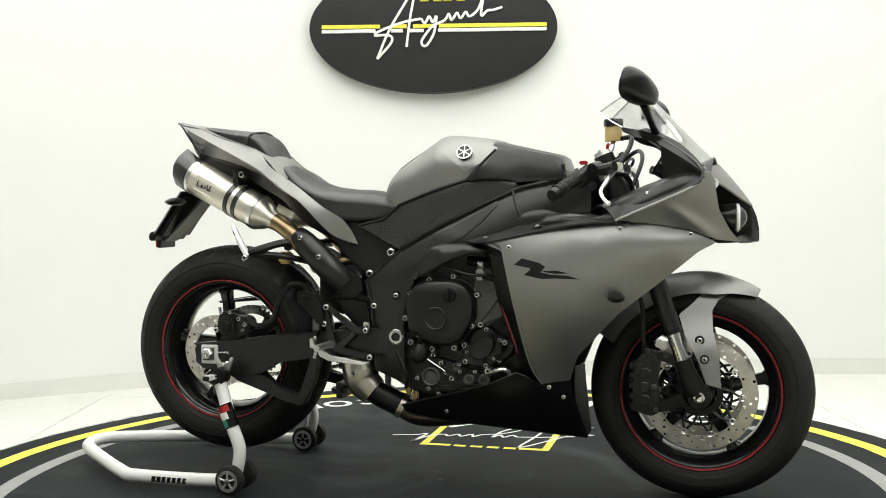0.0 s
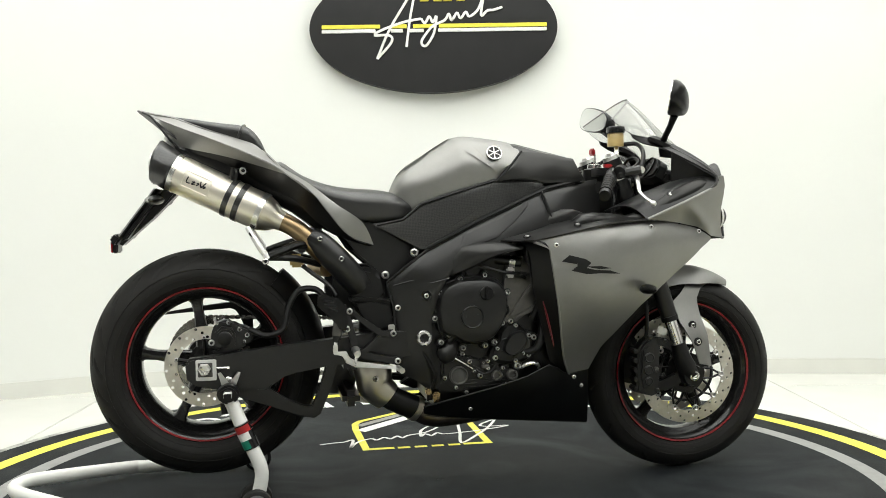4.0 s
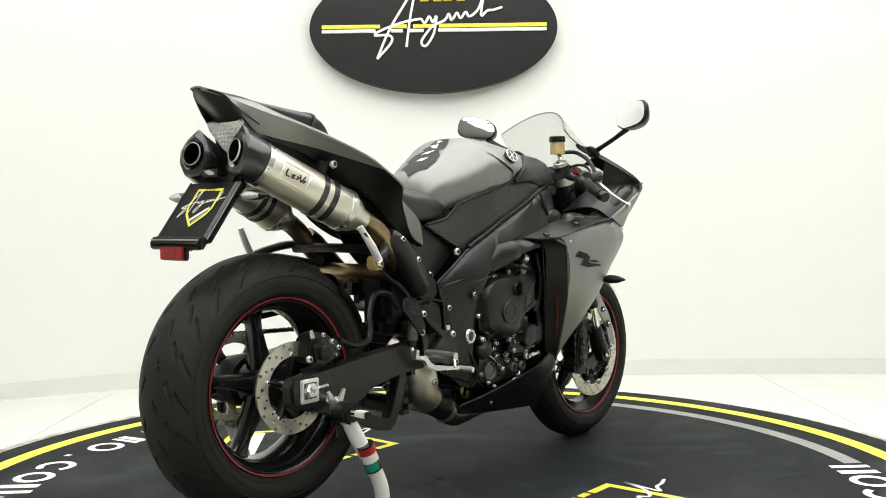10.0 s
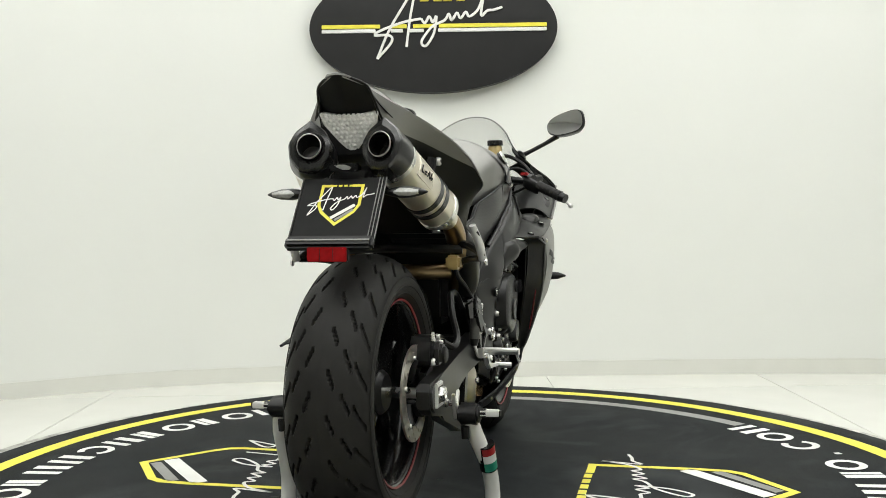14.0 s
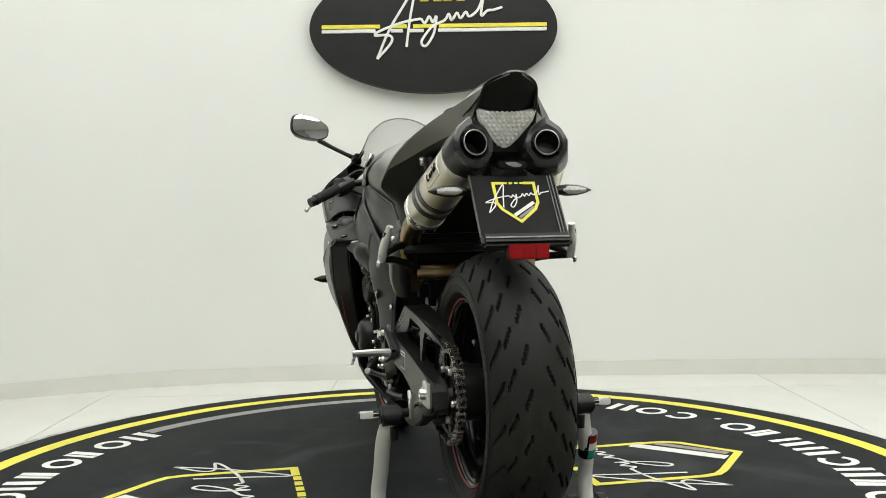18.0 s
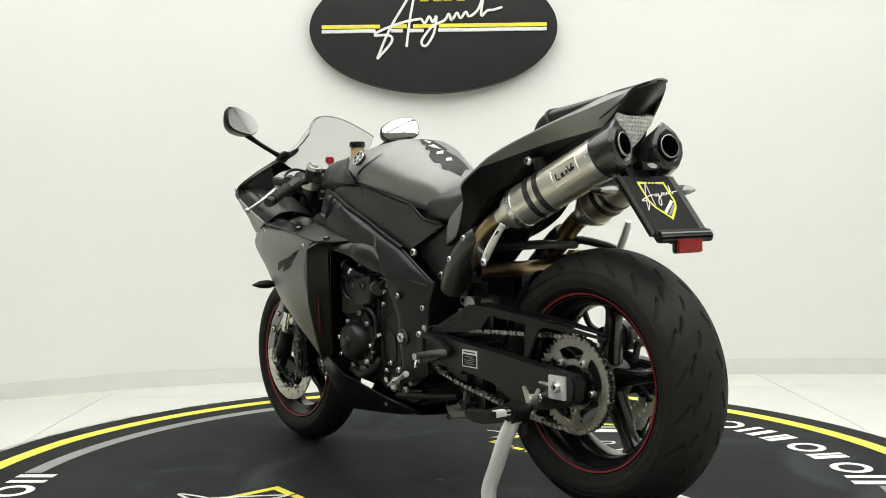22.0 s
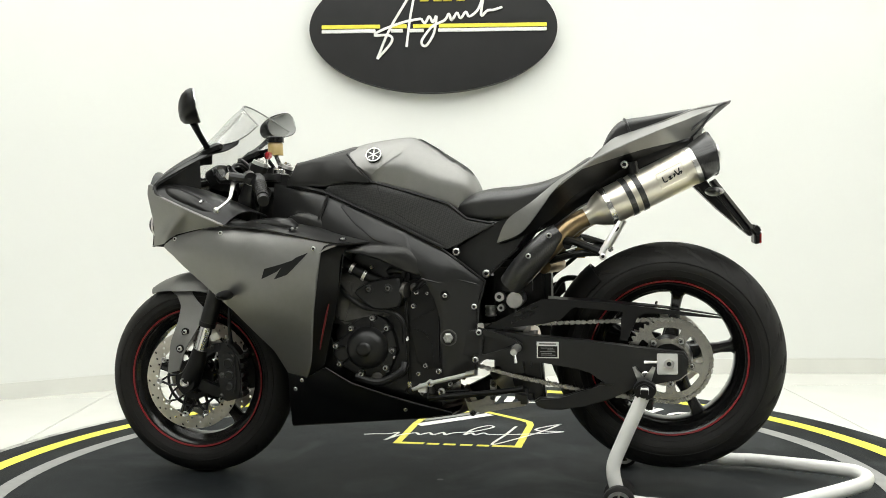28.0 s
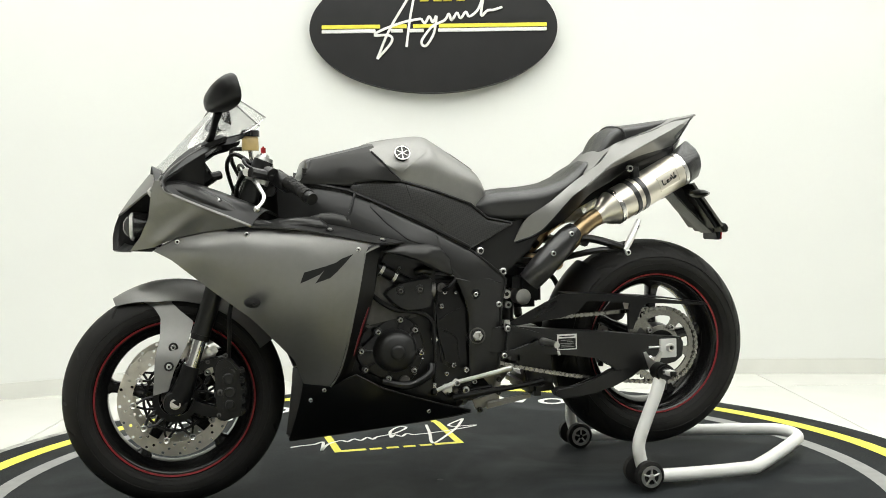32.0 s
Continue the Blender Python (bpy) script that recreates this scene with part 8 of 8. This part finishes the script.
    for x, z, r in ((0.619, 0.416, 0.007), (0.603, 0.373, 0.0075), (0.636, 0.317, 0.009), (0.666, 0.402, 0.006), (0.640, 0.256, 0.006)):
        bolt(cal, x, s * 0.116, z, s, r, 0.006, ENGINEGREY)
    part("brake_hose", tube([(0.61, s * 0.105, 0.41), (0.608, s * 0.12, 0.46), (0.605, s * 0.115, 0.53), (0.58, s * 0.09, 0.62), (0.54, s * 0.05, 0.72)], 0.006, 8, smooth=5), PLASTIC, bike)
    part("hose_bracket", box(0.655, s * 0.118, 0.432, 0.03, 0.006, 0.022, 0.002, pose(0.655, 0, 0.432, 0, 25, 0) @ pose(-0.655, 0, -0.432)), ALLOY, bike)
    # clip-on, grip, lever
    bar_ = new("clip_on")
    bar_.parent = bike
    part("bar_tube", tube([(0.515, s * 0.120, 0.905), (0.475, s * 0.20, 0.893), (0.455, s * 0.235, 0.880), (0.405, s * 0.330, 0.834)], 0.011, 12), PLASTIC, bar_)
    part("grip", tube([(0.452, s * 0.238, 0.879), (0.450, s * 0.243, 0.876), (0.413, s * 0.313, 0.842), (0.411, s * 0.317, 0.840)], [0.0175, 0.0165, 0.0165, 0.0185], 16), RUBBER, bar_, "black rubber grip")
    part("bar_end", tube([(0.411, s * 0.318, 0.839), (0.402, s * 0.336, 0.831)], [0.0165, 0.0155], 16), PLASTIC, bar_)
    part("switch_box", loft([[Vector((0.475, s * 0.195, 0.890)) + Vector((-0.018, s * 0.034, -0.0165)) * t + Vector((0.020 * w * math.cos(a), 0.006 * w * math.cos(a), 0.024 * w * math.sin(a))) for a in [2 * math.pi * i / 10 for i in range(10)]] for t, w in ((-0.35, 0.8), (0, 1.0), (1.0, 1.0), (1.25, 0.85))]), PLASTIC, bar_)
    part("lever_perch", tube([(0.495, s * 0.205, 0.895), (0.548, s * 0.232, 0.905)], 0.014, 10), FRAMEBLACK, bar_)
    part("lever", tube([(0.541, s * 0.205, 0.894), (0.537, s * 0.225, 0.884), (0.527, s * 0.262, 0.862), (0.519, s * 0.294, 0.841), (0.526, s * 0.318, 0.824), (0.538, s * 0.333, 0.812)], [0.010, 0.0080, 0.0062, 0.0052, 0.0046, 0.0046], 10, smooth=5, flat=0.8), ALLOY, bar_, "polished alloy lever")
    part("lever_ball", lathe([(0.0002, -0.0085), (0.005, -0.007), (0.0082, -0.003), (0.0082, 0.003), (0.005, 0.007), (0.0002, 0.0085)], 14, pose(0.5398, s * 0.337, 0.8085)), ALLOY, bar_)
part("kill_switch", box(0.463, -0.192, 0.918, 0.022, 0.026, 0.010, 0.003), REDPLASTIC, bike, "red kill switch")
bottle = part("brake_fluid_bottle", lathe([(0.004, 0.0), (0.021, 0.0), (0.0235, 0.004), (0.0245, 0.040), (0.004, 0.040)], 24, pose(0.530, -0.080, 1.020, -90, 0, 0) @ pose(0, 0, 0)), AMBER, bike, "amber brake fluid bottle")
part("bottle_cap", lathe([(0.004, 0.0), (0.027, 0.0), (0.027, 0.016), (0.024, 0.019), (0.004, 0.019)], 24, pose(0.530, -0.080, 1.020, 90, 0, 0)), GLOSSBLACK, bottle)
part("bottle_bracket", tube([(0.530, -0.085, 0.980), (0.525, -0.10, 0.955), (0.515, -0.12, 0.935)], 0.007, 8, smooth=4), STEEL, bike)
part("bottle_hose", tube([(0.548, -0.085, 0.985), (0.580, -0.12, 0.985), (0.580, -0.17, 0.955), (0.560, -0.205, 0.915)], 0.0065, 8, smooth=5), PLASTIC, bike)
for pts in ([(0.52, 0.10, 0.92), (0.58, 0.08, 0.96), (0.60, 0.0, 0.93), (0.58, -0.06, 0.86)], [(0.49, 0.19, 0.90), (0.56, 0.14, 0.90), (0.58, 0.08, 0.84), (0.56, 0.05, 0.76)], [(0.50, -0.18, 0.89), (0.57, -0.13, 0.88), (0.585, -0.07, 0.80), (0.57, -0.05, 0.74)]):
    part("cable", tube(pts, 0.006, 8, smooth=6), PLASTIC, bike)
for s in (1, -1):
    part("cable", tube([(0.520, s * 0.205, 0.905), (0.552, s * 0.190, 0.922), (0.562, s * 0.165, 0.938), (0.556, s * 0.14, 0.942), (0.548, s * 0.11, 0.930), (0.545, s * 0.09, 0.90)], 0.0046, 8, smooth=6), PLASTIC, bike)
    part("switch_lead", tube([(0.478, s * 0.20, 0.878), (0.500, s * 0.17, 0.865), (0.515, s * 0.14, 0.850), (0.52, s * 0.11, 0.80)], 0.0048, 8, smooth=5), PLASTIC, bike)
    part("perch_clamp", tube([(0.503, s * 0.196, 0.904), (0.489, s * 0.216, 0.897)], 0.0185, 14), FRAMEBLACK, bike)
    part("adjuster_wheel", tube([(0.556, s * 0.214, 0.905), (0.556, s * 0.206, 0.907)], 0.011, 14), ALLOY, bike)
    for k in range(6):
        p = Vector((0.448, s * 0.247, 0.874)).lerp(Vector((0.415, s * 0.309, 0.844)), k / 5)
        part("grip_ridge", tube([p, p + Vector((-0.003, s * 0.0056, -0.0027))], 0.0173, 16), RUBBER, bike)
part("lower_yoke", box(0.60, 0, 0.70, 0.07, 0.26, 0.04, 0.012), FRAMEBLACK, bike)
part("steering_damper", tube([(0.47, -0.10, 0.86), (0.49, 0.10, 0.86)], 0.016, 12), FRAMEBLACK, bike)

# front mudguard
rows = []
for i in range(31):
    a = radians(60 + 90 * i / 30)
    tip = max(0, 1 - i / 7)
    row = []
    for j in range(15):
        q = -1 + 2 * j / 14
        wdt = 0.074 * (1 - 0.55 * tip ** 1.5)
        r = 0.323 - 0.006 * tip - (0.050 + 0.01 * (i / 30)) * abs(q) ** 2.6 * (1 - 0.6 * tip)
        row.append(FA + Vector((r * math.cos(a), q * wdt, r * math.sin(a))))
    rows.append(row)
fender = part("front_mudguard", skin(rows, 0.003), PAINT, bike, "satin grey front mudguard")
LEG_Y = field([(0.80, 0.56, 0.058), (0.745, 0.555, 0.066), (0.83, 0.570, 0.046), (0.76, 0.575, 0.052), (0.785, 0.50, 0.082), (0.72, 0.50, 0.090), (0.78, 0.42, 0.118), (0.745, 0.42, 0.122), (0.80, 0.33, 0.128), (0.778, 0.334, 0.128), (0.875, 0.578, 0.036), (0.66, 0.588, 0.055), (0.755, 0.592, 0.042)])
for s in (1, -1):
    part("mudguard_leg", patch([(0.752, 0.590), (0.758, 0.562), (0.736, 0.540), (0.700, 0.510), (0.716, 0.456), (0.753, 0.385), (0.770, 0.331)], [(0.875, 0.578), (0.835, 0.566), (0.803, 0.549), (0.786, 0.521), (0.788, 0.471), (0.802, 0.414), (0.808, 0.321)], LEG_Y, s, 44, 8, 0.004), PAINT, fender, "grey leg that covers the fork")
    for x, z in ((0.754, 0.445), (0.766, 0.396)):
        part("leg_recess", lathe([(0.002, 0), (0.0125, 0), (0.0125, 0.004), (0.002, 0.004)], 16, pose(x, s * (LEG_Y(x, z) - 0.001), z) @ Matrix.Diagonal((1, s, 1, 1))), GLOSSBLACK, fender)
        bolt(fender, x, s * (LEG_Y(x, z) + 0.003), z, s, 0.0075, 0.006)

# ---- floor tiles ----
tile_mesh = None
TS = 1.20
for i in range(-3, 5):
    for j in range(-4, 3):
        x, y = 0.62 + TS * (i - 0.5), 0.47 + TS * j
        if x < -4.9 or x > 5.0 or y < -5.9 or y > 3.3:
            continue
        if tile_mesh is None:
            tile_mesh = part("tile", box(0, 0, -0.003, TS - 0.004, TS - 0.004, 0.006, 0.0008), TILE, floor)
            tile_mesh.location = (x, y, FLOOR_Z)
        else:
            again(tile_mesh, pose(x, y, FLOOR_Z), floor)


def turned(t):
    """The stage's angle in degrees at t seconds."""
    return -16.176 + 6.564 * t - 0.0003236 * (t - 16) ** 2


def motions():
    rows = [(t, pose(0, 0, 0, 0, 0, turned(t))) for t in range(0, 33)]
    for ob in (turntable, bike, stand):
        walk(ob, rows)


motions()
